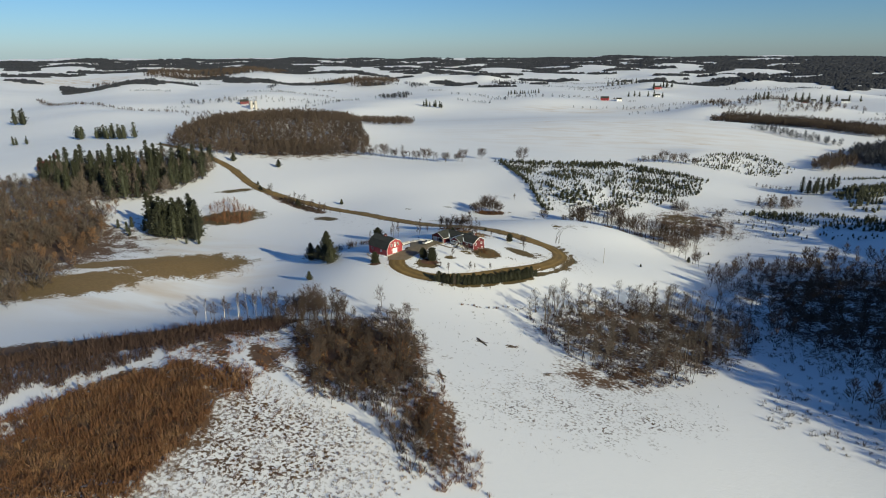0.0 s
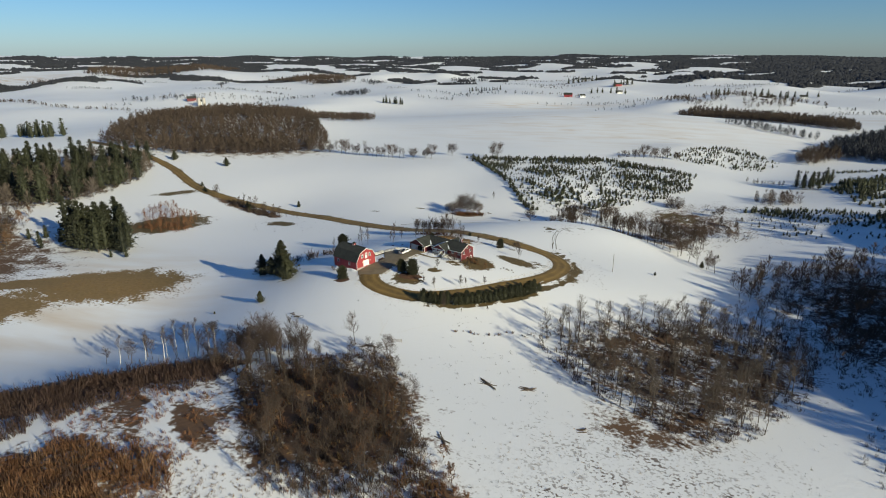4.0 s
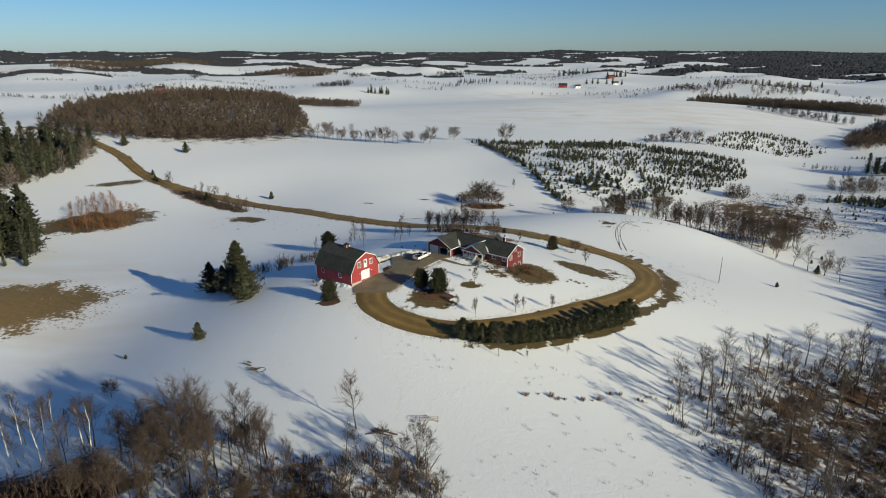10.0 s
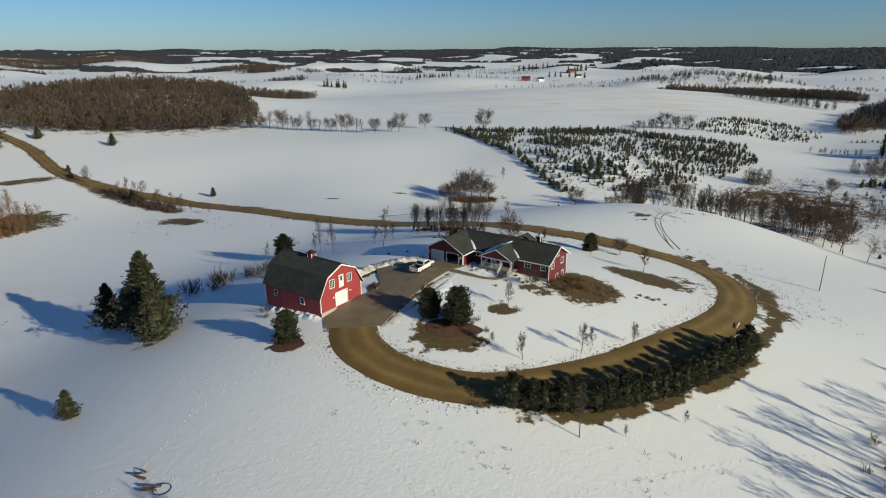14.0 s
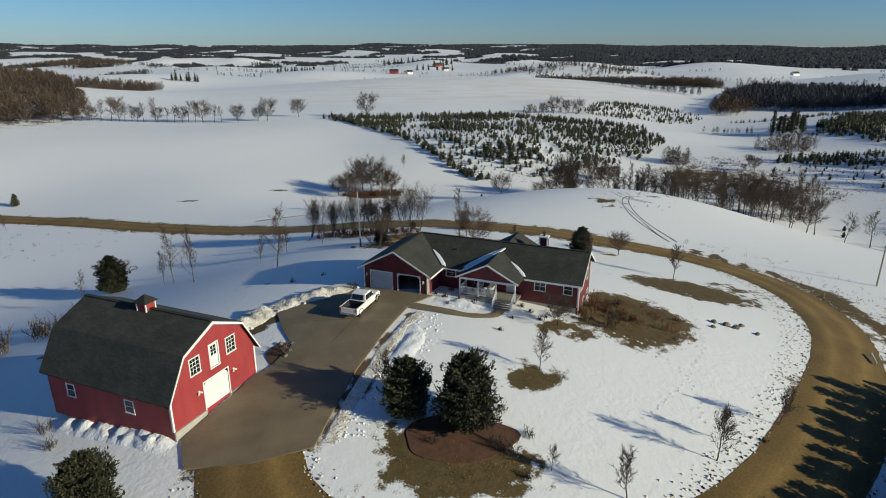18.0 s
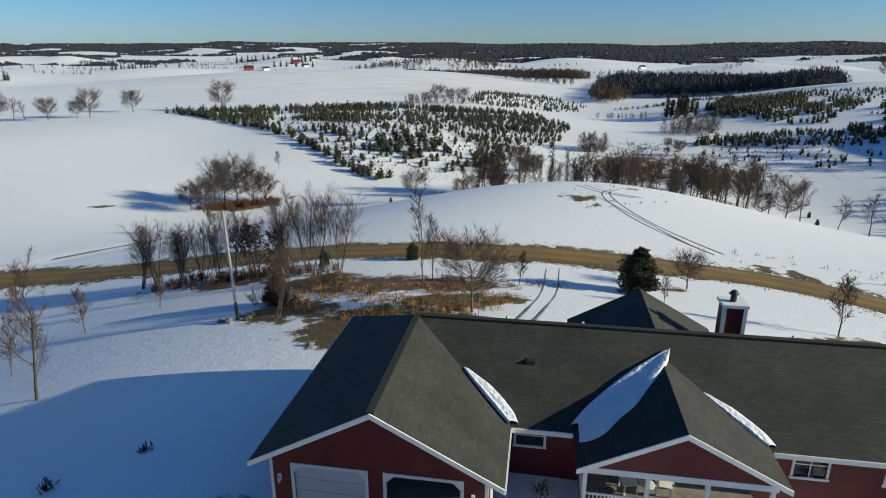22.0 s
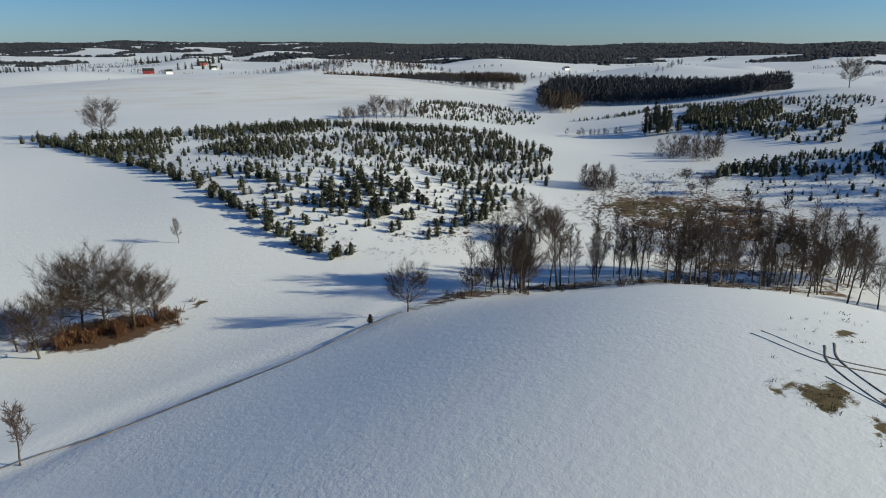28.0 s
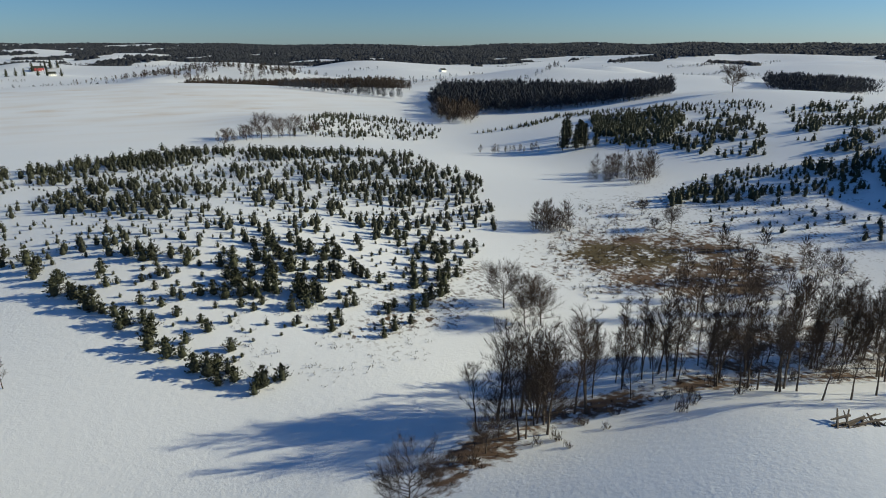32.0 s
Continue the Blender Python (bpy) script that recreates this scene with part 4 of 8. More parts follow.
TALLPINE = [Kind("tall_pine", conifer(130 + k, h, r, 15, 9, 8, 0.1, p, 0.02, 1.75, True, 0.5), M["bark"], M["needles"], "tall dark pine of the old grove", "tree", "pines of the old grove") for k, (h, r, p) in enumerate([(15, 3.9, 0.6), (17, 4.0, 0.75), (13, 3.9, 0.45)])]
YOUNG = [Kind("young_pine", conifer(140 + k, h, r, 8, 7, 7, 0.0, p, -0.15, 1.35, True, 0.3), M["bark"], M["needles young"], "young planted pine in thin snow", "tree", "young pines of the plantation") for k, (h, r, p) in enumerate([(2.8, 1.75, 0.55), (3.2, 1.8, 0.75), (2.3, 1.7, 0.45)])]

# around the house
for x, y, s, k in ((12, 54.3, 1.0, 0), (20.6, 57.8, 1.05, 1), (28.7, 62, 0.95, 0), (10, 69, 0.95, 1), (24, 41, 0.4, 0), (32, 45, 0.45, 1), (-4, 66, 1.05, 0), (7.5, 57, 0.5, 1), (22.5, 60, 0.75, 0), (38.6, 99, 1.15, 1), (19, 116, 0.85, 0), (-19, 127, 1.0, 1), (-13, 130, 0.95, 0), (29, 108, 0.6, 1)):
    SAPLING[k].plant(x, y, s, rt.uniform(0, 360))
for x, y, s, k in ((18.3, 39.8, 0.72, 0), (-18, 108, 1.1, 2), (-31, 112, 0.95, 0), (-35.5, 117, 0.9, 1), (-38, 120, 0.6, 0), (-50, 118, 0.55, 1), (-22, 117, 0.6, 2)):
    SLIM[k].plant(x, y, s, rt.uniform(0, 360), label="slim leafless yard tree on snow")
for x, y, s, k in ((11, 108.2, 0.6, 0), (36.5, 113.5, 0.42, 1), (14.3, 77.2, 0.33, 0)):
    ROUND[k].plant(x, y, s, rt.uniform(0, 360), label="small spreading leafless yard tree")
SLIM[1].plant(10.8, 119.5, 0.85, 20)
SLIM[0].plant(12.0, 120.2, 0.7, 200)
WOODS[1].plant(-2.5, 10.6, 0.9, 40, label="lone leafless tree in the open snow field")
for x, y, s in ((14.8, 79.3, 0.55), (17.5, 78.6, 0.6), (20.0, 77.5, 0.65), (21.5, 79.5, 0.6), (5, 59, 0.5), (6.8, 60.5, 0.45), (-12.6, 73.8, 0.5), (4.5, 86.0, 0.35), (6.2, 84.6, 0.35), (-6.5, 88.0, 0.35), (-29.5, 65.5, 0.5), (-31, 68, 0.5), (23, 83, 0.6), (6, 43.2, 0.5), (52, 41, 0.6), (56, 47, 0.6), (-45, 97, 1.5), (-49, 93, 1.6), (-52, 96, 1.4), (-41, 93, 1.2), (-55, 90, 1.5), (-38, 96, 1.0), (-58, 93, 1.3), (-62, 90, 1.2), (-47, 99, 1.2), (-43, 100, 1.4), (-54, 100, 1.3), (-50, 89, 1.0), (4.5, 62, 0.5), (5.4, 63.4, 0.45), (4.2, 59.4, 0.45), (-0.5, 60.2, 0.4)):
    BUSH[rt.randrange(2)].plant(x, y, s, rt.uniform(0, 360))
for k in range(21):
    f = k / 20
    p = spline([(10.5, 43.8), (20, 45.2), (30, 50), (40, 57.5), (46.5, 64.3)], 0.5)
    q = p[int(f * (len(p) - 1))]
    HEDGE[k % 3].plant(q[0] + rt.uniform(-0.3, 0.3), q[1] + rt.uniform(-0.3, 0.3), rt.uniform(0.85, 1.08), rt.uniform(0, 360))
HEDGE[0].plant(48.3, 66.6, 0.62, 30)
ROUNDPINE[0].plant(2.2, 61.8, 1.02, 10, label="broad dark pine on a mulched island")
ROUNDPINE[1].plant(-2.2, 63.6, 0.95, 70, label="smaller broad pine on a mulched island")
ROUNDPINE[1].plant(-23, 56.6, 1.0, 130, label="round pine in a mulch ring beside the barn")
ROUNDPINE[1].plant(-48, 125, 1.25, 250, label="round dark pine behind the barn")
for x, y, s in ((4.0, 134.5, 0.3), (13.3, 131, 0.36)):
    ROUNDPINE[1].plant(x, y, s, 60 * x, label="low round juniper beside the road")
ROUNDPINE[1].plant(-2.6, 119.2, 0.5, 200, label="low spreading dark juniper behind the house")
ROUNDPINE[1].plant(29.5, 112.3, 0.85, 300, label="round dark pine behind the house")
SPRUCE[0].plant(-49.3, 43.2, 0.78, 0, label="cone-shaped pine alone on the snow slope")
for x, y, s, k in ((-48.5, 64.5, 1.05, 1), (-53, 70, 1.55, 1), (-66, 78, 0.95, 1), (-61, 76, 0.8, 1), (-57, 73, 1.05, 0)):
    SPRUCE[k].plant(x, y, s, rt.uniform(0, 360), label="dense dark pine in a group on the slope")
for x, y, s, k in ((-66, 40, 0.2, 0), (-117.1, 229, 0.75, 0), (-222, 322, 0.8, 1), (-275, 330, 0.9, 1), (-150, 221, 0.9, 0), (-146, 217, 0.8, 0), (-208, 262, 0.6, 0), (-200, 252, 0.6, 0), (-197, 249, 0.5, 0), (31.5, 207, 0.25, 0), (130, 172, 0.3, 0), (137, 180, 0.3, 0), (122, 148, 0.35, 1), (95, 110, 0.3, 0)):
    SPRUCE[k].plant(x, y, s, rt.uniform(0, 360), label="single dark pine on open snow")

# clump of trees between house and road
for x, y in ((-14, 141), (-12, 143), (-10.5, 139), (-9, 141), (-7.5, 137), (-6, 139), (-4.5, 135.5), (-3, 137.5), (-1.5, 133), (0, 135), (1.5, 131.5), (3, 130), (4.5, 128.5), (-16, 144)):
    CLUMP[rt.randrange(2)].plant(x + rt.uniform(-0.6, 0.6), y + rt.uniform(-0.6, 0.6), rt.uniform(0.85, 1.2), rt.uniform(0, 360))
for x, y, s in ((0, 122, 0.8), (-1.5, 118, 0.9), (2.5, 124, 0.7), (3, 120, 0.6), (-4, 121, 0.6), (5, 117, 0.5)):
    BUSH[rt.randrange(2)].plant(x, y, s, rt.uniform(0, 360))
CLUMP[0].plant(-3, 114, 0.85, 90, label="red-twigged multi-stemmed tree behind the house")

# grove in the far field
for x, y, s, k in ((-3, 229, 1.2, 0), (1, 228, 1.0, 1), (-8, 227, 0.85, 0), (-11, 222, 0.85, 1), (4, 230, 0.8, 1), (-6, 230.5, 1.1, 0), (-14, 226, 0.65, 0)):
    ROUND[k].plant(x, y, s, rt.uniform(0, 360), label="round leafless tree of a field grove")
for k in range(9):
    REDBUSH.plant(-9 + k * 2.0 + rt.uniform(-0.5, 0.5), 225.5 + rt.uniform(-1.5, 2.0) + k * 0.4, rt.uniform(0.7, 1.15), rt.uniform(0, 360))
SAPLING[1].plant(10.6, 259.5, 1.2, 0, label="lone sapling on open snow")
SAPLING[0].plant(-9.5, 191, 1.6, 0, label="lone sapling beside the creek")
# creek line
for k in range(80):
    f = rt.random()
    x = 54 + 78 * f
    y = 211.5 - 22 * max(0, f - 0.35) / 0.65 + rt.uniform(-3, 6)
    (SLIM if rt.random() < 0.62 else WOODS)[rt.randrange(3)].plant(x, y, rt.uniform(0.9, 1.35), rt.uniform(0, 360), rt.uniform(-4, 4), label="leafless tree of the creek line")
for x, y, s, k in ((38, 208, 0.72, 0), (51, 211, 0.5, 1), (55, 213, 0.55, 0), (116.5, 170, 0.95, 0), (126, 151, 0.6, 1), (118, 178, 0.7, 1), (62, 212, 0.75, 1), (82, 234, 0.6, 0), (88, 238, 0.65, 1)):
    ROUND[k].plant(x, y, s, rt.uniform(0, 360), label="round leafless tree near the creek")
for k in range(26):
    f = rt.random()
    BUSH[k % 2].plant(42 + 70 * f, 211 - 14 * f + rt.uniform(-4, 3), rt.uniform(0.4, 0.9), rt.uniform(0, 360))
for k in range(24):
    f = rt.random()
    WOODS[rt.randrange(4)].plant(84 + 48 * f, 200 - 12 * f + rt.uniform(-5, 5), rt.uniform(0.7, 1.1), rt.uniform(0, 360), rt.uniform(-5, 5), label="leafless tree of the creek line")
for x, y, s, k in ((97, 183, 0.9, 0), (101, 179, 1.0, 1), (104, 176, 0.9, 2), (108, 174, 1.05, 0), (111, 170, 0.95, 1), (99, 187, 1.0, 2), (106, 180, 0.9, 0), (114, 164, 1.0, 1), (118, 158, 0.9, 2), (121, 153, 1.0, 0), (124, 147, 0.9, 1), (126, 140, 1.0, 2), (92, 188, 0.8, 1), (88, 190, 0.85, 0), (112, 178, 1.0, 2)):
    WOODS[k].plant(x, y, s * 0.95, rt.uniform(0, 360), label="leafless tree below the snowy hill")
# birches and edge trees in front
for x, y, s, k in ((-56, -1, 1.1, 0), (-52, -2, 1.15, 1), (-49, -1, 1.1, 0), (-45, -2.5, 1.15, 1), (-42, -1, 1.0, 0), (-39, -3, 1.0, 1), (-60, -5, 0.95, 0), (-66, -8, 0.9, 1), (-47, -4, 1.0, 1), (-54, -5, 1.05, 0)):
    BIRCH[k].plant(x, y, s, rt.uniform(0, 360), rt.uniform(-5, 5))
for x, y in ((-72, -6), (-68, -3), (-63, 0), (-59, -3), (-56, 2), (-52, 2), (-48, 1), (-44, 2), (-41, 1), (-37, 0), (-34, -2), (-33, 2), (-62, -8), (-50, -6), (-40, -6), (-29, -1)):
    WOODS[rt.randrange(4)].plant(x + rt.uniform(-1, 1), y + rt.uniform(-1, 1), rt.uniform(0.55, 0.85), rt.uniform(0, 360), label="fine-twigged leafless tree among birches")
for x, y, s, k in ((-26, 1, 1.05, 0), (-22, -6, 1.1, 1), (-30, -3, 0.85, 1), (-16, 1, 0.55, 0), (-54, 20, 0.4, 1)):
    ROUND[k].plant(x, y, s, rt.uniform(0, 360), label="broad leafless tree at the brush edge")
COPSE = [(-27, -14), (-8, 0), (9, 6), (16, -6), (26, -28), (32, -45), (46, -76), (36, -78), (22, -60), (2, -56), (-12, -38)]
px, py = ragged(*scatter(COPSE, 3.6, 3), 3, -0.2)
for x, y in zip(px[::2], py[::2]):
    WOODS[rt.randrange(4)].plant(x, y, rt.uniform(0.45, 0.85), rt.uniform(0, 360), rt.uniform(-4, 4), label="leafless tree over dense brown brush")
massed("copse_trees", [joined(m.model) for m in WOODS], px[1::2], py[1::2], np.random.default_rng(23).uniform(0.4, 0.8, len(px[1::2])), M["twig"], "crowded leafless trees of the copse", 23)
x, y = scatter([(-36, -14), (-26, -18), (-14, -6), (-8, 2), (-18, 5), (-30, 2)], 2.7, 24)
massed("copse_trees", [joined(m.model) for m in WOODS], x, y, np.random.default_rng(24).uniform(0.5, 0.9, len(x)), M["twig"], "thick bare trees along the copse edge", 24)
WOOD_R = [(48, 31), (55, 18), (69, 2), (87, -14), (104, -4), (124, 22), (138, 50), (136, 78), (104, 68), (78, 58), (58, 44)]
px, py = ragged(*scatter(WOOD_R, 3.9, 4), 4, -0.2)
woods_mid = [bare_tree(240 + k, h, sp, 15, 5, 12, fk, 1, None, up, 1.0) for k, (h, sp, fk, up) in enumerate([(11, 3.6, 0.3, 0.6), (12, 3.8, 0.35, 0.7), (10, 4.0, 0.25, 0.5), (12.5, 3.2, 0.4, 0.85)])]
rw = np.random.default_rng(12)
sizes = rw.uniform(0.6, 1.05, len(px))
massed("wood_trees", [joined(m) for m in woods_mid], px, py, sizes, M["bark"], "bare hardwood trees of the slope wood", 12)

# brown shrub beds round the house
for x, y, s in ((18.6, 83.6, 0.5), (20, 82.6, 0.55), (21.2, 81.6, 0.5), (22.4, 80.4, 0.55), (23.2, 79.2, 0.45), (20.6, 84, 0.45), (22, 83, 0.5), (16.5, 81.4, 0.35), (18, 80.6, 0.4), (13.6, 83.0, 0.35), (15, 82.4, 0.35)):
    REDBUSH.plant(x, y, s, rt.uniform(0, 360), label="low reddish-brown shrub beside the house")
for k in range(16):
    REDBUSH.plant(-14 + k * 1.25 + rt.uniform(-0.5, 0.5), 141 - k * 0.72 + rt.uniform(-1.5, 1.5), rt.uniform(0.4, 0.7), rt.uniform(0, 360), label="brown shrub under the clump trees")

# house and barn share one heading
HEAD = -29.5
HOUSE = pose(-5.3, 88.6, 14.2, 0, 0, HEAD)
BARN = pose(-17.2, 67.3, 13.1, 0, 0, HEAD)


def wall_x(x0, x1, y, thick, z0, z1, holes, top=None):
    """A wall along x with openings through it: boxes round each hole (x0, x1, z0, z1)."""
    s = Shape()
    xs = sorted({x0, x1, *[h[0] for h in holes], *[h[1] for h in holes]})
    for a, b in zip(xs, xs[1:]):
        cuts = sorted([(h[2], h[3]) for h in holes if h[0] <= a and h[1] >= b])
        z = z0
        for c, d in cuts:
            if c > z:
                s.box(a, b, y, y + thick, z, c)
            z = d
        if z < z1:
            s.box(a, b, y, y + thick, z, z1)
    return s


def turn_y(s):
    """The same shape with x and y swapped, so that a wall runs along y."""
    s.v = [(y, x, z) for x, y, z in s.v]
    s.f = [f[::-1] for f in s.f]
    return s


def window(parent, x0, x1, y, z0, z1, along="x", cols=1, rows=2, out=-1):
    """A sash window in an opening: frame, glazing bars, panes, sill. out: which way is outdoors."""
    fr, w, d = Shape(), 0.09, 0.1
    y0, y1 = (y - 0.03, y + d) if out < 0 else (y - d, y + 0.03)
    for a in (fr.box(x0 - w, x0, y0, y1, z0 - w, z1 + w), fr.box(x1, x1 + w, y0, y1, z0 - w, z1 + w), fr.box(x0, x1, y0, y1, z1, z1 + w)):
        pass
    bars = Shape()
    ym = (y0 + y1) / 2
    for k in range(1, rows):
        z = z0 + (z1 - z0) * k / rows
        bars.box(x0, x1, ym - 0.02, ym + 0.02, z - 0.02, z + 0.02)
    for k in range(1, cols):
        x = x0 + (x1 - x0) * k / cols
        bars.box(x - 0.018, x + 0.018, ym - 0.018, ym + 0.018, z0, z1)
    pane = Shape().box(x0, x1, ym - 0.006, ym + 0.006, z0, z1)
    sill = Shape().box(x0 - w - 0.03, x1 + w + 0.03, y0 - (0.04 if out < 0 else 0), y1 + (0.04 if out > 0 else 0), z0 - w, z0)
    if along == "y":
        for s in (fr, bars, pane, sill):
            turn_y(s)
    win = part("window", fr, M["trim"], parent, "white framed window")
    part("glazing_bar", bars, M["trim"], win)
    part("pane", pane, M["glass"], win)
    part("sill", sill, M["trim"], win)
    return win


def panel_door(parent, name, x0, x1, y, z0, z1, mat, rows=4, along="x", label=""):
    """A sectional door of stacked panels with clipped upper corners."""
    c = 0.28
    s = Shape()
    step = (z1 - z0) / rows
    for k in range(rows):
        a, b = z0 + k * step + 0.012, z0 + (k + 1) * step - 0.012
        if k < rows - 1:
            s.box(x0, x1, y, y + 0.06, a, b)
        else:
            ring = [(x0, a), (x1, a), (x1, b - c), (x1 - c, b), (x0 + c, b), (x0, b - c)]
            n = len(ring)
            s.add([(x, y, z) for x, z in ring] + [(x, y + 0.06, z) for x, z in ring], [tuple(range(n)), tuple(range(2 * n - 1, n - 1, -1))] + [(i, n + i, n + (i + 1) % n, (i + 1) % n) for i in range(n)])
    s.box(x0, x1, y + 0.02, y + 0.04, z0, z1 - c)
    if along == "y":
        turn_y(s)
    return part(name, s, mat, parent, label)


def make_barn():
    b = thing("barn", BARN, "red gambrel barn with white trim and dark shingle roof", "barn")
    L, W, T = 13.0, 4.75, 0.15
    EZ, KZ, KV, AZ = 2.9, 5.85, 3.25, 7.3
    # side walls run along the length, with two windows each
    holes = [(-10.9, -10.1, 0.95, 1.95), (-4.6, -3.8, 0.95, 1.95)]
    part("wall", wall_x(-L, -0.16, -W, T, 0.25, EZ, holes), M["barn red"], b)
    part("wall", wall_x(-L, -0.16, W - T, T, 0.25, EZ, []), M["barn red"], b)
    for h in holes:
        window(b, h[0], h[1], -W, h[2], h[3], "x", 1, 2, -1)
    # front gable with its openings
    gable = [(-1.25, 0.95, 0.0, 2.35)]
    upper = [(-2.45, -1.5, 3.75, 5.05), (-0.35, 0.55, 3.35, 5.3), (1.5, 2.45, 3.75, 5.05)]
    front = turn_y(wall_x(-W, W, -0.15, T, 0.25, EZ, [(-1.35, 1.35, 0.25, 2.55)]))
    part("wall", front, M["barn red"], b)
    top = wall_x(-KV, KV, -0.15, T, EZ, KZ, [(u[0], u[1], u[2], u[3]) for u in upper])
    turn_y(top)
    for y0, y1, z0, z1 in ((-W, -KV, EZ, KZ), (KV, W, EZ, KZ)):
        tri = [(y0, z0), (y1, z0), (y1 if y1 < 0 else y0, z1)]
        top.add([(-0.15, y, z) for y, z in tri] + [(0.0, y, z) for y, z in tri], [(0, 2, 1), (3, 4, 5), (0, 1, 4, 3), (1, 2, 5, 4), (2, 0, 3, 5)])
    tri = [(-KV, KZ), (KV, KZ), (0, AZ)]
    top.add([(-0.15, y, z) for y, z in tri] + [(0.0, y, z) for y, z in tri], [(0, 2, 1), (3, 4, 5), (0, 1, 4, 3), (1, 2, 5, 4), (2, 0, 3, 5)])
    part("gable", top, M["barn red"], b)
    back = Shape()
    prof = [(-W, 0.25), (W, 0.25), (W, EZ), (KV, KZ), (0, AZ), (-KV, KZ), (-W, EZ)]
    n = len(prof)
    back.add([(-L, y, z) for y, z in prof] + [(-L + 0.15, y, z) for y, z in prof], [tuple(range(n - 1, -1, -1)), tuple(range(n, 2 * n))] + [(i, (i + 1) % n, n + (i + 1) % n, n + i) for i in range(n)])
    part("wall", back, M["barn red"], b)
    for u in (upper[0], upper[2]):
        window(b, u[0], u[1], 0.0, u[2], u[3], "y", 3, 4, 1)
    u = upper[1]
    d = part("loft_door", turn_y(Shape().box(u[0] + 0.02, u[1] - 0.02, -0.1, -0.04, u[2] + 0.02, u[3] - 0.02)), M["door"], b, "white loft door with a glazed top")
    casing = Shape()
    casing.box(u[0] - 0.1, u[0], -0.1, 0.03, u[2] - 0.1, u[3] + 0.1).box(u[1], u[1] + 0.1, -0.1, 0.03, u[2] - 0.1, u[3] + 0.1)
    casing.box(u[0], u[1], -0.1, 0.03, u[3], u[3] + 0.1).box(u[0], u[1], -0.1, 0.03, u[2] - 0.1, u[2])
    part("casing", turn_y(casing), M["trim"], d)
    panes = Shape()
    for i in range(2):
        for k in range(3):
            y, z = u[0] + 0.17 + i * 0.3, u[2] + 1.0 + k * 0.28
            panes.box(y, y + 0.25, -0.04, -0.03, z, z + 0.24)
    part("pane", turn_y(panes), M["glass"], d)
    part("groove", turn_y(Shape().box(u[0] + 0.2, u[0] + 0.22, -0.04, -0.035, u[2] + 0.1, u[2] + 0.85).box(u[0] + 0.45, u[0] + 0.47, -0.04, -0.035, u[2] + 0.1, u[2] + 0.85)), M["grey door"], d)
    panel_door(b, "garage_door", -1.32, 1.32, -0.09, 0.06, 2.53, M["door"], 4, "y", "closed white sectional door")
    case = Shape().box(-1.45, -1.35, -0.05, 0.03, 0.06, 2.65).box(1.35, 1.45, -0.05, 0.03, 0.06, 2.65).box(-1.35, 1.35, -0.05, 0.03, 2.55, 2.65)
    part("casing", turn_y(case), M["trim"], b)
    # white corner boards and rakes
    for y in (-W - 0.02, W - 0.13):
        part("corner_board", Shape().box(-0.13, 0.02, y, y + 0.15, 0.25, EZ), M["trim"], b)
    for sgn in (-1, 1):
        for (y0, z0), (y1, z1) in (((W + 0.35, EZ - 0.15), (KV, KZ + 0.02)), ((KV, KZ + 0.02), (0, AZ + 0.02))):
            pts = [(0.34, sgn * y0, z0), (0.34, sgn * y1, z1), (0.34, sgn * y1, z1 - 0.24), (0.34, sgn * y0, z0 - 0.2)]
            s = Shape().add(pts + [(0.39, y, z) for _, y, z in pts], [(0, 1, 2, 3), (7, 6, 5, 4), (0, 4, 5, 1), (1, 5, 6, 2), (2, 6, 7, 3), (3, 7, 4, 0)])
            part("rake_board", s, M["trim"], b)
    # roof slopes
    x0, x1 = -L - 0.3, 0.34
    E = W + 0.4
    for sgn in (-1, 1):
        lower = [(x0, sgn * E, EZ - 0.2), (x1, sgn * E, EZ - 0.2), (x1, sgn * KV, KZ + 0.08), (x0, sgn * KV, KZ + 0.08)]
        high = [(x0, sgn * KV, KZ + 0.08), (x1, sgn * KV, KZ + 0.08), (x1, 0, AZ + 0.1), (x0, 0, AZ + 0.1)]
        for pts in (lower, high):
            part("roof", Shape().slab(pts if sgn < 0 else [pts[1], pts[0], pts[3], pts[2]], 0.1), M["roof"], b, "dark shingle slope")
    part("ridge_cap", Shape().box(x0, x1, -0.16, 0.16, AZ + 0.06, AZ + 0.15), M["roof"], b)
    cup = part("cupola", Shape().box(-6.9, -5.9, -0.5, 0.5, AZ - 0.3, AZ + 0.65), M["barn red"], b, "small red cupola with white corners")
    part("cupola_roof", Shape().add([(-7.1, -0.72, AZ + 0.65), (-5.7, -0.72, AZ + 0.65), (-5.7, 0.72, AZ + 0.65), (-7.1, 0.72, AZ + 0.65), (-6.4, 0, AZ + 1.25)], [(3, 2, 1, 0), (0, 1, 4), (1, 2, 4), (2, 3, 4), (3, 0, 4)]), M["roof"], cup)
    for x in (-6.92, -5.98):
        for y in (-0.52, 0.42):
            part("corner_board", Shape().box(x, x + 0.1, y, y + 0.1, AZ - 0.1, AZ + 0.64), M["trim"], cup)
    part("foundation", Shape().box(-L + 0.02, -0.02, -W + 0.02, W - 0.02, -1.2, 0.25), M["barn red"], b)
    for y0, y1 in ((-W, -1.45), (1.45, W)):
        part("apron", Shape().box(-0.02, 0.12, y0, y1, -0.6, 0.22), M["pale concrete"], b)
    for y in (-1.95, 1.95):
        lamp = part("wall_lamp", Shape().box(0.0, 0.08, y - 0.08, y + 0.08, 1.95, 2.2), M["trim"], b, "white twin-headed wall lamp")
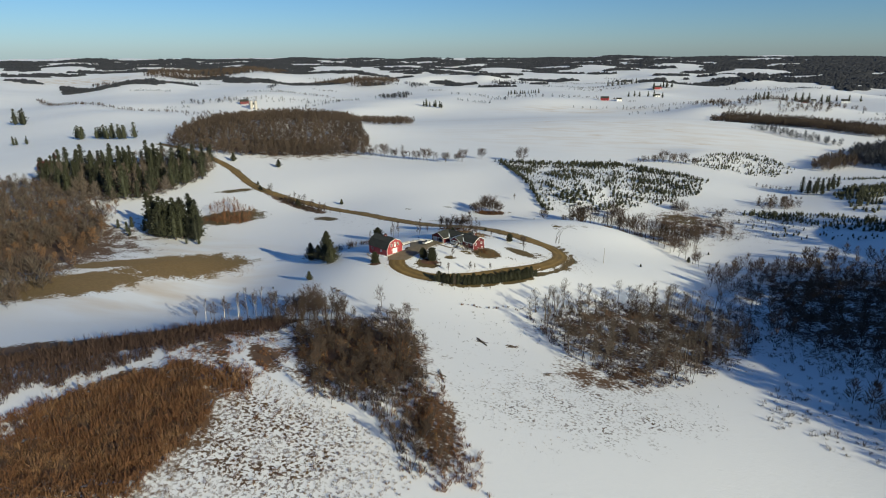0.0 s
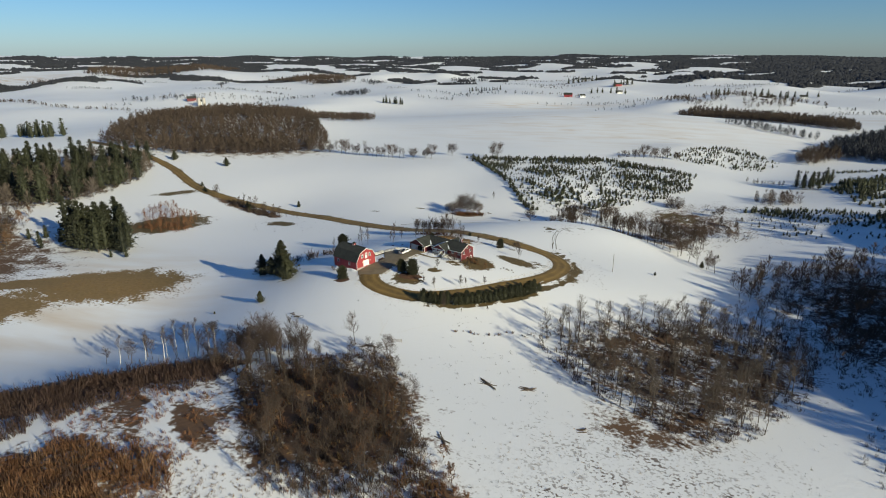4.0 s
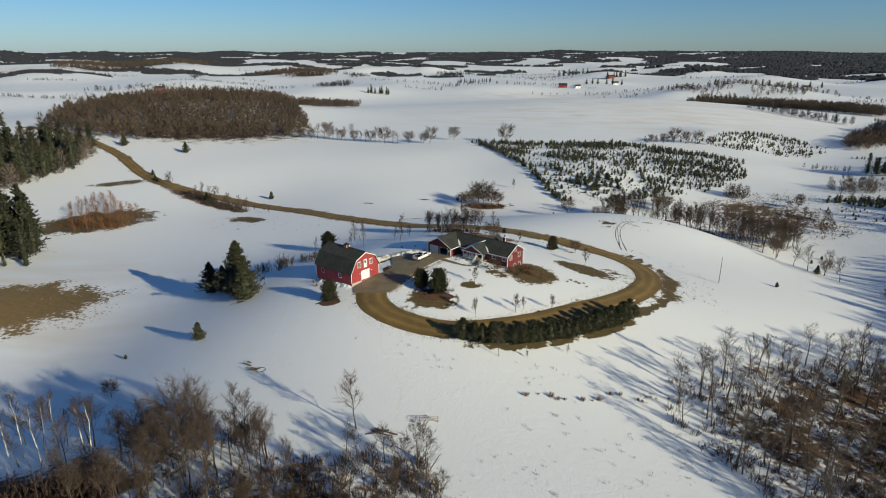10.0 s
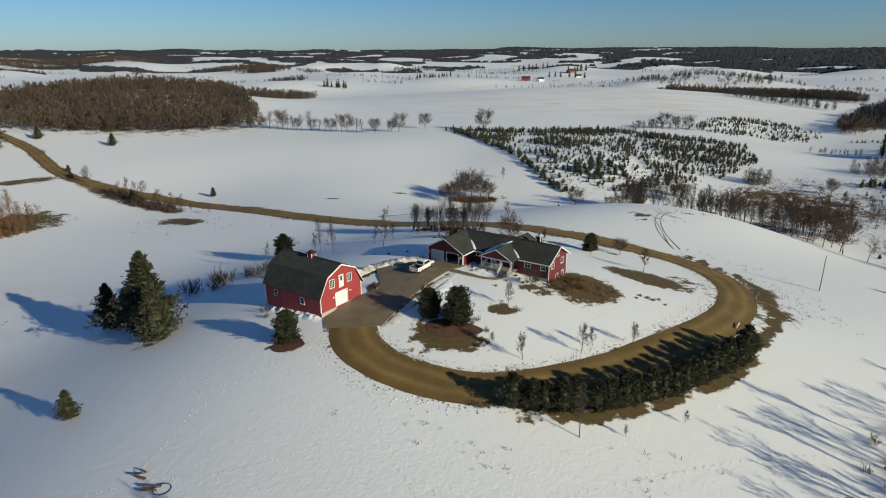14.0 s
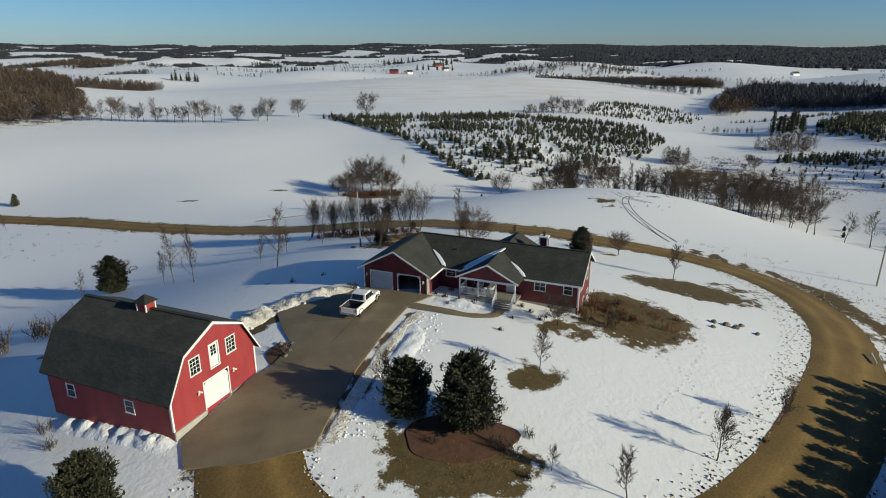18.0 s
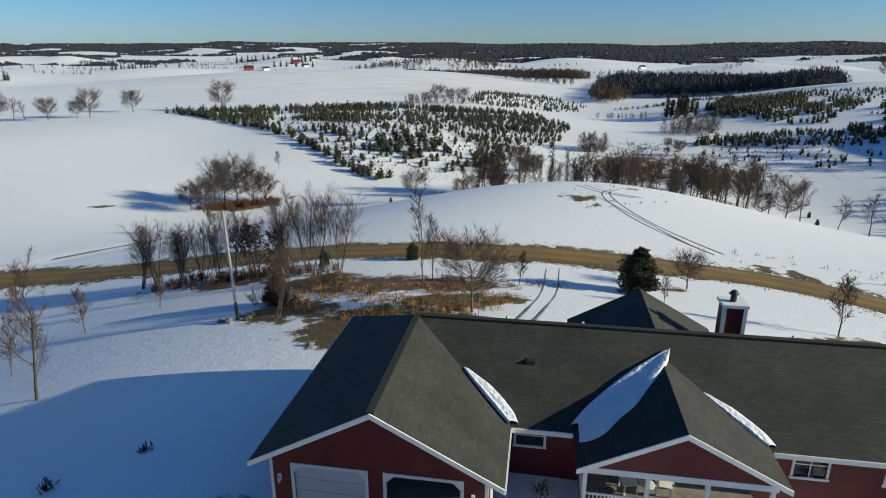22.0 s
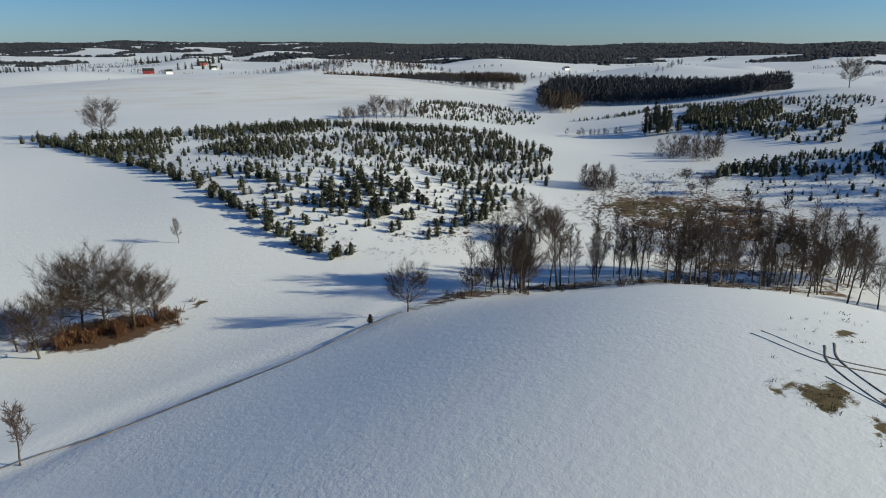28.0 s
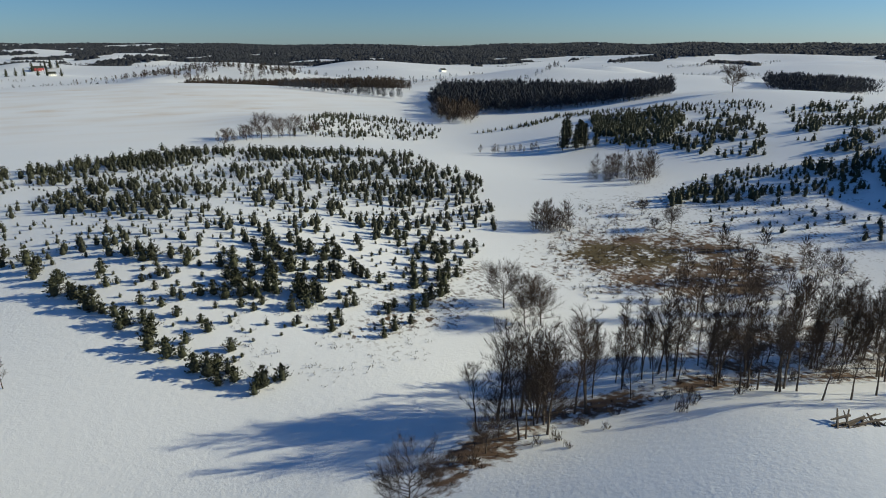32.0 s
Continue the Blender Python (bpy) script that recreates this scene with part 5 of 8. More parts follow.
        part("lamp_head", Shape().tube([(0.08, y - 0.05, 2.1), (0.22, y - 0.2, 2.02)], [0.05, 0.08], 8), M["trim"], lamp)
        part("lamp_head", Shape().tube([(0.08, y + 0.05, 2.1), (0.22, y + 0.2, 2.02)], [0.05, 0.08], 8), M["trim"], lamp)
    # low shed against the far gable
    part("lean_to", Shape().box(-L - 2.2, -L - 0.02, -3.4, 1.5, -1.0, 2.9), M["trim"], b, "white lean-to wall")
    part("lean_to_roof", Shape().slab([(-L - 2.6, -3.7, 2.7), (-L, -3.7, 3.5), (-L, 1.8, 3.5), (-L - 2.6, 1.8, 2.7)], 0.12), M["tan"], b, "tan lean-to roof")
    return b


make_barn()


def gable_face(u0, u1, v, z, za, thick):
    s, m = Shape(), (u0 + u1) / 2
    tri = [(u0, z), (u1, z), (m, za)]
    return s.add([(u, v, w) for u, w in tri] + [(u, v + thick, w) for u, w in tri], [(0, 1, 2), (5, 4, 3), (0, 3, 4, 1), (1, 4, 5, 2), (2, 5, 3, 0)])


def make_house():
    h = thing("house", HOUSE, "dark red ranch house with grey-green roof, porch and garage", "house")
    E, R = 2.55, 4.95                    # eaves, ridge
    red, T = M["house red"], 0.15
    GW, MV, BV, RU = 7.95, 3.7, 11.4, 23.9
    # garage front with two openings, one door up
    doors = [(0.9, 3.56, 0.0, 2.15), (4.35, 7.0, 0.0, 2.15)]
    part("wall", wall_x(0, GW, 0, T, 0.0, E, doors), red, h)
    part("gable", gable_face(0, GW, 0, E, R - 0.12, T), red, h)
    part("wall", turn_y(wall_x(T, BV, 0, T, -0.6, E, [])), red, h)
    part("wall", turn_y(wall_x(T, MV, GW - T, T, 0, E, [])), red, h)
    part("wall", wall_x(0, RU, BV - T, T, -2.4, E, []), red, h)
    small = (8.75, 9.85, 1.35, 2.2)
    wins = [small, (19.15, 20.3, 1.15, 2.2), (22.35, 23.2, 1.15, 2.2), (12.2, 13.2, 0.9, 2.2), (15.9, 16.85, 0.4, 2.35)]
    part("wall", wall_x(GW, RU - T, MV, T, -0.3, E, wins), red, h)
    for w in wins[:4]:
        window(h, w[0], w[1], MV, w[2], w[3], "x", 2 if w is wins[1] else 1, 2, -1)
    door = part("front_door", Shape().box(wins[4][0], wins[4][1], MV + 0.05, MV + 0.1, 0.4, 2.35), M["grey door"], h, "pale grey front door")
    part("door_handle", Shape().box(wins[4][0] + 0.08, wins[4][0] + 0.13, MV + 0.01, MV + 0.05, 1.3, 1.45), M["chrome"], door)
    # right gable end, taller where the land falls away
    side = [(4.9, 5.9, 1.25, 2.3), (8.9, 9.9, 1.25, 2.3), (6.9, 7.9, -1.3, -0.4), (9.4, 10.3, -1.3, -0.4), (6.9, 7.9, 2.75, 3.75)]
    part("wall", turn_y(wall_x(MV, BV - T, RU - T, T, -2.4, E, [s for s in side if s[3] < E])), red, h)
    for s in side:
        if s[3] < E:
            window(h, s[0], s[1], RU, s[2], s[3], "y", 1, 2, 1)
    g = gable_face(MV, BV, RU - T, E, R - 0.1, T)
    part("gable", turn_y(g), red, h)
    vent = part("gable_window", turn_y(Shape().box(7.1, 8.0, RU + 0.002, RU + 0.05, 3.0, 3.9)), M["trim"], h)
    part("pane", turn_y(Shape().box(7.18, 7.92, RU + 0.05, RU + 0.056, 3.08, 3.82)), M["glass"], vent)
    # doors of the garage
    panel_door(h, "garage_door", 0.9, 3.56, 0.06, 0.02, 2.13, M["grey door"], 4, "x", "closed pale grey garage door")
    part("raised_door", Shape().box(4.35, 7.0, 0.3, 2.6, 2.2, 2.26), M["grey door"], h, "garage door raised under the ceiling")
    inner = Shape().box(0.2, GW - 0.2, T + 0.02, 7.0, -0.02, 0.03)
    part("garage_floor", inner, M["pale concrete"], h)
    part("garage_partition", Shape().box(0.2, GW - 0.2, 7.0, 7.1, 0, E).box(4.0, 4.06, 4.5, 7.0, 0, 1.6), M["dark"], h)
    part("garage_shelf", Shape().box(4.4, 6.8, 6.4, 6.95, 0.9, 0.95).box(4.4, 6.8, 6.4, 6.95, 1.6, 1.65).box(4.6, 5.3, 6.45, 6.9, 0.95, 1.4).box(5.7, 6.4, 6.45, 6.9, 0.95, 1.3), M["tan"], h)
    for d in doors:
        c = 0.28
        cs = Shape().box(d[0] - 0.12, d[0], -0.03, 0.1, 0, d[3] + 0.12).box(d[1], d[1] + 0.12, -0.03, 0.1, 0, d[3] + 0.12).box(d[0], d[1], -0.03, 0.1, d[3], d[3] + 0.12)
        for x, s in ((d[0], 1), (d[1], -1)):
            tri = [(x, d[3]), (x + s * c, d[3]), (x, d[3] - c)]
            cs.add([(a, -0.02, b) for a, b in tri] + [(a, 0.05, b) for a, b in tri], [(0, 1, 2), (5, 4, 3), (0, 3, 4, 1), (1, 4, 5, 2), (2, 5, 3, 0)])
        part("casing", cs, M["trim"], h)
    for x in (0.35, 7.45):
        lamp = part("wall_lamp", Shape().box(x - 0.06, x + 0.06, -0.1, 0.0, 1.5, 1.75), M["trim"], h, "small white wall lamp")
        part("lamp_glass", Shape().box(x - 0.04, x + 0.04, -0.18, -0.1, 1.45, 1.7, 0.02), M["grey door"], lamp)
    part("foundation", Shape().box(0.03, GW - 0.03, 0.03, BV - 0.03, -1.6, -0.03).box(GW, RU - 0.03, MV + 0.03, BV - 0.03, -2.6, -0.31), M["pale concrete"], h)
    # corner boards
    for x, y in ((-0.02, -0.02), (GW - 0.1, -0.02), (RU - 0.1, MV - 0.02), (RU - 0.1, BV - 0.1), (-0.02, BV - 0.1)):
        part("corner_board", Shape().box(x, x + 0.12, y, y + 0.12, -0.2, E), M["trim"], h)
    # roof: main ridge along u, garage ridge along v, hip at the back corner
    o, rv, ge = 0.6, 7.55, -0.45
    fe, be, re = 3.1, 12.0, 24.35
    gm = GW / 2
    ez = 2.5
    roofs = [
        [(GW + o, fe, ez), (re, fe, ez), (re, rv, R), (gm, rv, R)],                              # main front
        [(re, be, ez), (-o, be, ez), (gm, rv, R), (re, rv, R)],                                  # main back
        [(-o, be, ez), (-o, ge, ez), (gm, ge, R), (gm, rv, R)],                                  # garage outer slope with hip
        [(GW + o, ge, ez), (GW + o, fe, ez), (gm, rv, R), (gm, ge, R)],                          # garage inner slope with valley
    ]
    for pts in roofs:
        part("roof", Shape().slab(pts, 0.14), M["roof"], h, "grey-green asphalt shingle slope")
    part("ridge_cap", Shape().box(gm - 0.1, re, rv - 0.14, rv + 0.14, R - 0.03, R + 0.045), M["roof"], h)
    part("ridge_cap", Shape().box(gm - 0.14, gm + 0.14, ge, rv - 0.15, R - 0.03, R + 0.04), M["roof"], h)
    # fascia boards
    def board(a, b, drop=0.2, thick=0.05):
        a, b = Vector(a), Vector(b)
        sd = Vector((b.y - a.y, a.x - b.x, 0)).normalized() * thick
        pts = [a, b, b - Vector((0, 0, drop)), a - Vector((0, 0, drop))]
        s = Shape().add(pts + [p + sd for p in pts], [(0, 3, 2, 1), (4, 5, 6, 7), (0, 1, 5, 4), (1, 2, 6, 5), (2, 3, 7, 6), (3, 0, 4, 7)])
        return part("fascia", s, M["trim"], h)
    board((-o, ge, ez - 0.01), (gm, ge, R - 0.01))
    board((gm, ge, R - 0.01), (GW + o, ge, ez - 0.01))
    board((-o, be, ez - 0.01), (-o, ge, ez - 0.01))
    board((GW + o, ge, ez - 0.01), (GW + o, fe, ez - 0.01))
    board((GW + o, fe, ez - 0.01), (10.9, fe, ez - 0.01))
    board((18.1, fe, ez - 0.01), (re, fe, ez - 0.01))
    board((re, fe, ez - 0.01), (re, rv, R - 0.01))
    board((re, rv, R - 0.01), (re, be, ez - 0.01))
    # soffit under the front eaves
    part("soffit", Shape().box(GW, re - 0.05, fe + 0.05, MV, ez - 0.2, ez - 0.16), M["trim"], h)
    # porch gable
    pl, pr, pv, pz, pa = 10.95, 18.0, 0.95, 2.5, 4.3
    pm = (pl + pr) / 2
    def main_v(z):
        return fe + (z - ez) / (R - ez) * (rv - fe)
    for side_u, flip in ((pl, False), (pr, True)):
        pts = [(side_u, pv, pz), (side_u, main_v(pz) + 0.1, pz), (pm, main_v(pa) + 0.1, pa), (pm, pv, pa)]
        part("roof", Shape().slab([(a, b, c + 0.06) for a, b, c in (pts[::-1] if not flip else pts)], 0.14), M["roof"], h, "porch roof slope")
    board((pl, pv, pz + 0.05), (pm, pv, pa + 0.05))
    board((pm, pv, pa + 0.05), (pr, pv, pz + 0.05))
    part("porch_gable", gable_face(pl + 0.3, pr - 0.3, pv + 0.3, pz - 0.05, pa - 0.15, 0.1), red, h)
    part("porch_beam", Shape().box(pl + 0.3, pr - 0.3, pv + 0.28, pv + 0.42, pz - 0.3, pz - 0.06), M["trim"], h)
    part("porch_ceiling", Shape().box(pl + 0.3, pr - 0.3, pv + 0.42, MV, pz - 0.12, pz - 0.08), M["trim"], h)
    fz = 0.4
    deck = part("porch_deck", Shape().box(pl + 0.3, pr - 0.3, pv + 0.2, MV, fz - 0.2, fz - 0.04), M["deck"], h, "grey board porch deck")
    for k in range(18):
        v = pv + 0.2 + k * 0.142
        part("plank", Shape().box(pl + 0.3, pr - 0.3, v, v + 0.13, fz - 0.04, fz), M["deck"], deck)
    part("porch_skirt", Shape().box(pl + 0.32, 15.5, pv + 0.24, pv + 0.3, -0.4, fz - 0.2).box(pl + 0.32, pl + 0.38, pv + 0.3, MV, -0.4, fz - 0.2), M["pale concrete"], h)
    for u in (pl + 0.35, 13.45, 15.45, 17.55):
        part("porch_post", Shape().box(u - 0.07, u + 0.07, pv + 0.28, pv + 0.42, fz, pz - 0.3).box(u - 0.1, u + 0.1, pv + 0.25, pv + 0.45, fz, fz + 0.15), M["trim"], h)
    for a, b in ((pl + 0.42, 13.38), (13.52, 15.38)):
        rail = part("railing", Shape().box(a, b, pv + 0.32, pv + 0.38, fz + 0.86, fz + 0.93).box(a, b, pv + 0.32, pv + 0.38, fz + 0.1, fz + 0.15), M["trim"], h, "white porch railing")
        n = int((b - a) / 0.13)
        bal = Shape().box(-0.02, 0.02, -0.02, 0.02, fz + 0.15, fz + 0.86).mesh("baluster", M["trim"])
        for k in range(1, n):
            ob = part("baluster", bal, None, rail)
            ob.location = (a + (b - a) * k / n, pv + 0.35, 0)
    rail = part("railing", Shape().box(pl + 0.32, pl + 0.38, pv + 0.42, MV, fz + 0.86, fz + 0.93).box(pl + 0.32, pl + 0.38, pv + 0.42, MV, fz + 0.1, fz + 0.15), M["trim"], h)
    bal = Shape().box(-0.02, 0.02, -0.02, 0.02, fz + 0.15, fz + 0.86).mesh("baluster", M["trim"])
    for k in range(1, 17):
        ob = part("baluster", bal, None, rail)
        ob.location = (pl + 0.35, pv + 0.42 + k * 0.135, 0)
    steps = thing("porch_steps", HOUSE, "grey wooden porch steps with white handrails", "steps")
    for k in range(4):
        v = pv + 0.18 - k * 0.29
        part("tread", Shape().box(15.55, 17.45, v - 0.3, v, fz - 0.14 - k * 0.14, fz - 0.09 - k * 0.14), M["deck"], steps)
        part("riser", Shape().box(15.55, 17.45, v - 0.02, v, fz - 0.28 - k * 0.14, fz - 0.14 - k * 0.14), M["deck"], steps)
    for u in (15.5, 17.5):
        r = part("handrail", Shape().slab([(u - 0.04, pv - 0.95, 0.72), (u + 0.04, pv - 0.95, 0.72), (u + 0.04, pv + 0.28, 1.33), (u - 0.04, pv + 0.28, 1.33)], 0.08, False), M["trim"], steps, "white sloping handrail")
        part("newel", Shape().box(u - 0.06, u + 0.06, pv - 1.05, pv - 0.93, -0.2, 0.8), M["trim"], r)
        for k in range(1, 8):
            v = pv - 0.95 + k * 0.15
            z = 0.66 + k * 0.0744
            part("baluster", Shape().box(u - 0.02, u + 0.02, v - 0.02, v + 0.02, z - 0.75, z), M["trim"], r)
    # back wing gable, chimney, vents
    bm, bw = 14.6, 3.6
    for a, flip in ((bm - bw, False), (bm + bw, True)):
        pts = [(a, be + 1.4, 2.5), (a, be - 1.0, 2.5), (bm, rv + 0.9, 4.5), (bm, be + 1.4, 4.5)]
        part("roof", Shape().slab([(p, q, r + 0.07) for p, q, r in (pts[::-1] if flip else pts)], 0.14), M["roof"], h, "back wing roof slope")
    part("wall", Shape().box(bm - 3.1, bm + 3.1, BV, be + 1.0, -2.6, 2.4), red, h)
    part("gable", gable_face(bm - 3.1, bm + 3.1, be + 0.9, 2.4, 4.3, 0.1), red, h)
    ch = part("chimney", Shape().box(17.9, 18.85, 10.3, 11.2, 2.0, 5.1), red, h, "boxed red chimney with white trim")
    part("chimney_trim", Shape().box(17.84, 18.0, 10.24, 10.4, 2.9, 5.1).box(18.75, 18.91, 10.24, 10.4, 2.9, 5.1).box(17.8, 18.95, 10.2, 11.3, 5.1, 5.25), M["trim"], ch)
    part("flue", Shape().tube([(18.37, 10.75, 5.25), (18.37, 10.75, 5.6), (18.37, 10.75, 5.62), (18.37, 10.75, 5.8)], [0.14, 0.14, 0.24, 0.1], 12), M["car black"], ch)
    for u, v in ((8.0, 8.6), (11.5, 9.4), (20.5, 9.0)):
        z = R - (v - rv) / (be - rv) * (R - ez)
        part("roof_vent", Shape().tube([(u, v, z - 0.1), (u, v, z + 0.35)], 0.06, 10), M["trim"], h)
    part("box_vent", Shape().box(9.0, 9.35, 5.6, 5.95, 3.8, 4.05), M["car black"], h)
    part("downspout", Shape().tube([(GW + 0.12, 0.1, -0.1), (GW + 0.12, 0.1, 2.2), (GW + 0.5, 0.0, 2.4)], 0.05, 6), M["trim"], h)
    part("downspout", Shape().tube([(RU + 0.08, MV - 0.06, -0.5), (RU + 0.08, MV - 0.06, 2.3)], 0.05, 6), M["trim"], h)


make_house()


def valley_snow(foot, head, side, wide_a, wide_b, thick, label):
    """Old snow slumped in a roof valley: it laps level onto the slope in front and onto the slope beside it."""
    n, m, verts, faces = 22, 14, [], []
    foot, head = Vector(foot), Vector(head)
    for i in range(n + 1):
        a = i / n
        p = foot.lerp(head, a)
        swell = math.sin(math.pi * min(1, max(0, 0.06 + 0.94 * a)) ** 0.8) ** 0.5
        for k in range(m + 1):
            b = 2 * k / m - 1
            wob = 1 + 0.22 * noise.noise(Vector((a * 4, 3 if b < 0 else 8, thick)))
            q = p + (Vector((0, b * wide_a * swell * wob, 0)) if b < 0 else Vector((side * b * wide_b * swell * wob, 0, 0)))
            q.z += thick * max(0.0, 1 - b * b) ** 0.6 * swell * (1 + 0.25 * noise.noise(q * 1.6)) + 0.05 - 0.1 * (abs(b) > 0.99)
            verts.append(q)
    for i in range(n):
        for k in range(m):
            c = i * (m + 1) + k
            f = (c, c + m + 1, c + m + 2, c + 1)
            faces.append(f if side < 0 else f[::-1])
    single("roof_snow", Shape().add(verts, faces), M["snow"], HOUSE, label, "snow", smooth=True)


valley_snow((11.1, 3.3, 2.64), (14.9, 6.75, 4.5), -1, 1.75, 0.55, 0.2, "smooth slab of old snow left in the porch roof valley")
valley_snow((17.95, 3.25, 2.6), (15.9, 5.1, 3.55), 1, 0.12, 0.5, 0.1, "thin strip of snow in the porch roof valley")
valley_snow((8.5, 3.2, 2.62), (6.4, 5.25, 3.72), 1, 0.12, 0.6, 0.1, "thin strip of snow in the garage roof valley")


# drive, walk, truck and yard
from mathutils import geometry


def sheet(name, ring, lift, mat, label, step=1.2, category="pavement", kind="structure"):
    """A slab poured over the land inside an outline."""
    n = len(ring)
    x, y = scatter(ring, step, 5, 0.0)
    pts = [Vector(p) for p in ring] + [Vector((a, b)) for a, b in zip(x, y)]
    edges = [(i, (i + 1) % n) for i in range(n)]
    v, e, f, *_ = geometry.delaunay_2d_cdt(pts, edges, [], 1, 1e-4)
    vs = [(p.x, p.y, gz(p.x, p.y) + lift) for p in v]
    s = Shape().add(vs, [tuple(q) for q in f])
    m = len(vs)
    low = [(p[0], p[1], p[2] - 0.3) for p in vs[:n]]
    s.add(low, [])
    for i in range(n):
        s.f.append((i, m + i, m + (i + 1) % n, (i + 1) % n))
    return tagged(new(name, s.mesh(name, mat, False)), label, category, kind=kind)


def smooth_ring(points, step=1.0):
    p = spline(points + [points[0]], step)
    return [tuple(q) for q in p[:-1]]


DRIVE = [(-18.2, 60.0), (-13.5, 59.6), (-9.2, 60.6), (-6.3, 69.5), (-3.4, 76.3), (-0.6, 82.0), (2.2, 84.5), (1.6, 84.7), (-5.2, 88.5), (-10, 86.2), (-14.6, 83.4), (-13.6, 79.2), (-12.2, 75.2), (-13.8, 71.6), (-14.8, 70.9), (-19.2, 63.3)]
sheet("driveway", DRIVE, 0.15, M["concrete"], "tan damp concrete drive between barn and house")
ribbon("walkway", [(-0.6, 82.2), (2.5, 80.6), (5.5, 79.2), (8.0, 79.2), (9.0, 80.6)], 0.65, M["concrete"], 0.17, "curved concrete walk to the porch", step=0.5, columns=4, category="path")
for x0, y0, x1, y1 in ((-13.4, 80.2, -2.3, 79.0), (-6.2, 69.6, -14.6, 71.2), (-3.0, 87.2, -8.5, 74.8)):
    n = 14
    s = Shape()
    for k in range(n):
        a, b = k / n, (k + 1) / n
        xa, ya, xb, yb = x0 + (x1 - x0) * a, y0 + (y1 - y0) * a, x0 + (x1 - x0) * b, y0 + (y1 - y0) * b
        nx_, ny_ = -(yb - ya), xb - xa
        q = 0.02 / math.hypot(nx_, ny_)
        s.add([(xa - nx_ * q, ya - ny_ * q, gz(xa, ya) + 0.156), (xb - nx_ * q, yb - ny_ * q, gz(xb, yb) + 0.156), (xb + nx_ * q, yb + ny_ * q, gz(xb, yb) + 0.156), (xa + nx_ * q, ya + ny_ * q, gz(xa, ya) + 0.156)], [(0, 1, 2, 3)])
    tagged(new("control_joint", s.mesh("control_joint", M["dark"])), "dark joint sawn across the concrete drive", "joint", kind="structure")


def wheel(parent, x, y, r=0.39, w=0.27):
    tyre = Shape()
    prof = [(r * 0.62, -w / 2), (r * 0.94, -w / 2), (r, -w * 0.36), (r, w * 0.36), (r * 0.94, w / 2), (r * 0.62, w / 2)]
    n = 20
    for k in range(n):
        a = 2 * math.pi * k / n
        for rad, off in prof:
            tyre.v.append((x + rad * math.cos(a), y + off, r + rad * math.sin(a)))
    m = len(prof)
    for k in range(n):
        for i in range(m):
            a, b = k * m + i, k * m + (i + 1) % m
            c, d = ((k + 1) % n) * m + (i + 1) % m, ((k + 1) % n) * m + i
            tyre.f.append((a, b, c, d))
    wl = part("wheel", tyre, M["rubber"], parent, "black tyre with steel rim")
    rim = Shape()
    rim.tube([(x, y - w * 0.4, r), (x, y + w * 0.4, r)], r * 0.63, 16)
    for k in range(5):
        a = 2 * math.pi * k / 5
        rim.tube([(x, y - w * 0.44, r), (x + 0.2 * math.cos(a), y - w * 0.44, r + 0.2 * math.sin(a))], 0.03, 4)
        rim.tube([(x, y + w * 0.44, r), (x + 0.2 * math.cos(a), y + w * 0.44, r + 0.2 * math.sin(a))], 0.03, 4)
    part("rim", rim, M["chrome"], wl)


def loft(sections, closed_ends=True):
    """A skin over cross-sections, each a ring of points."""
    s, n = Shape(), len(sections[0])
    for ring in sections:
        s.v.extend(ring)
    for k in range(len(sections) - 1):
        for i in range(n):
            s.f.append((k * n + i, k * n + (i + 1) % n, (k + 1) * n + (i + 1) % n, (k + 1) * n + i))
    if closed_ends:
        s.f.append(tuple(range(n - 1, -1, -1)))
        s.f.append(tuple(range((len(sections) - 1) * n, len(sections) * n)))
    return s


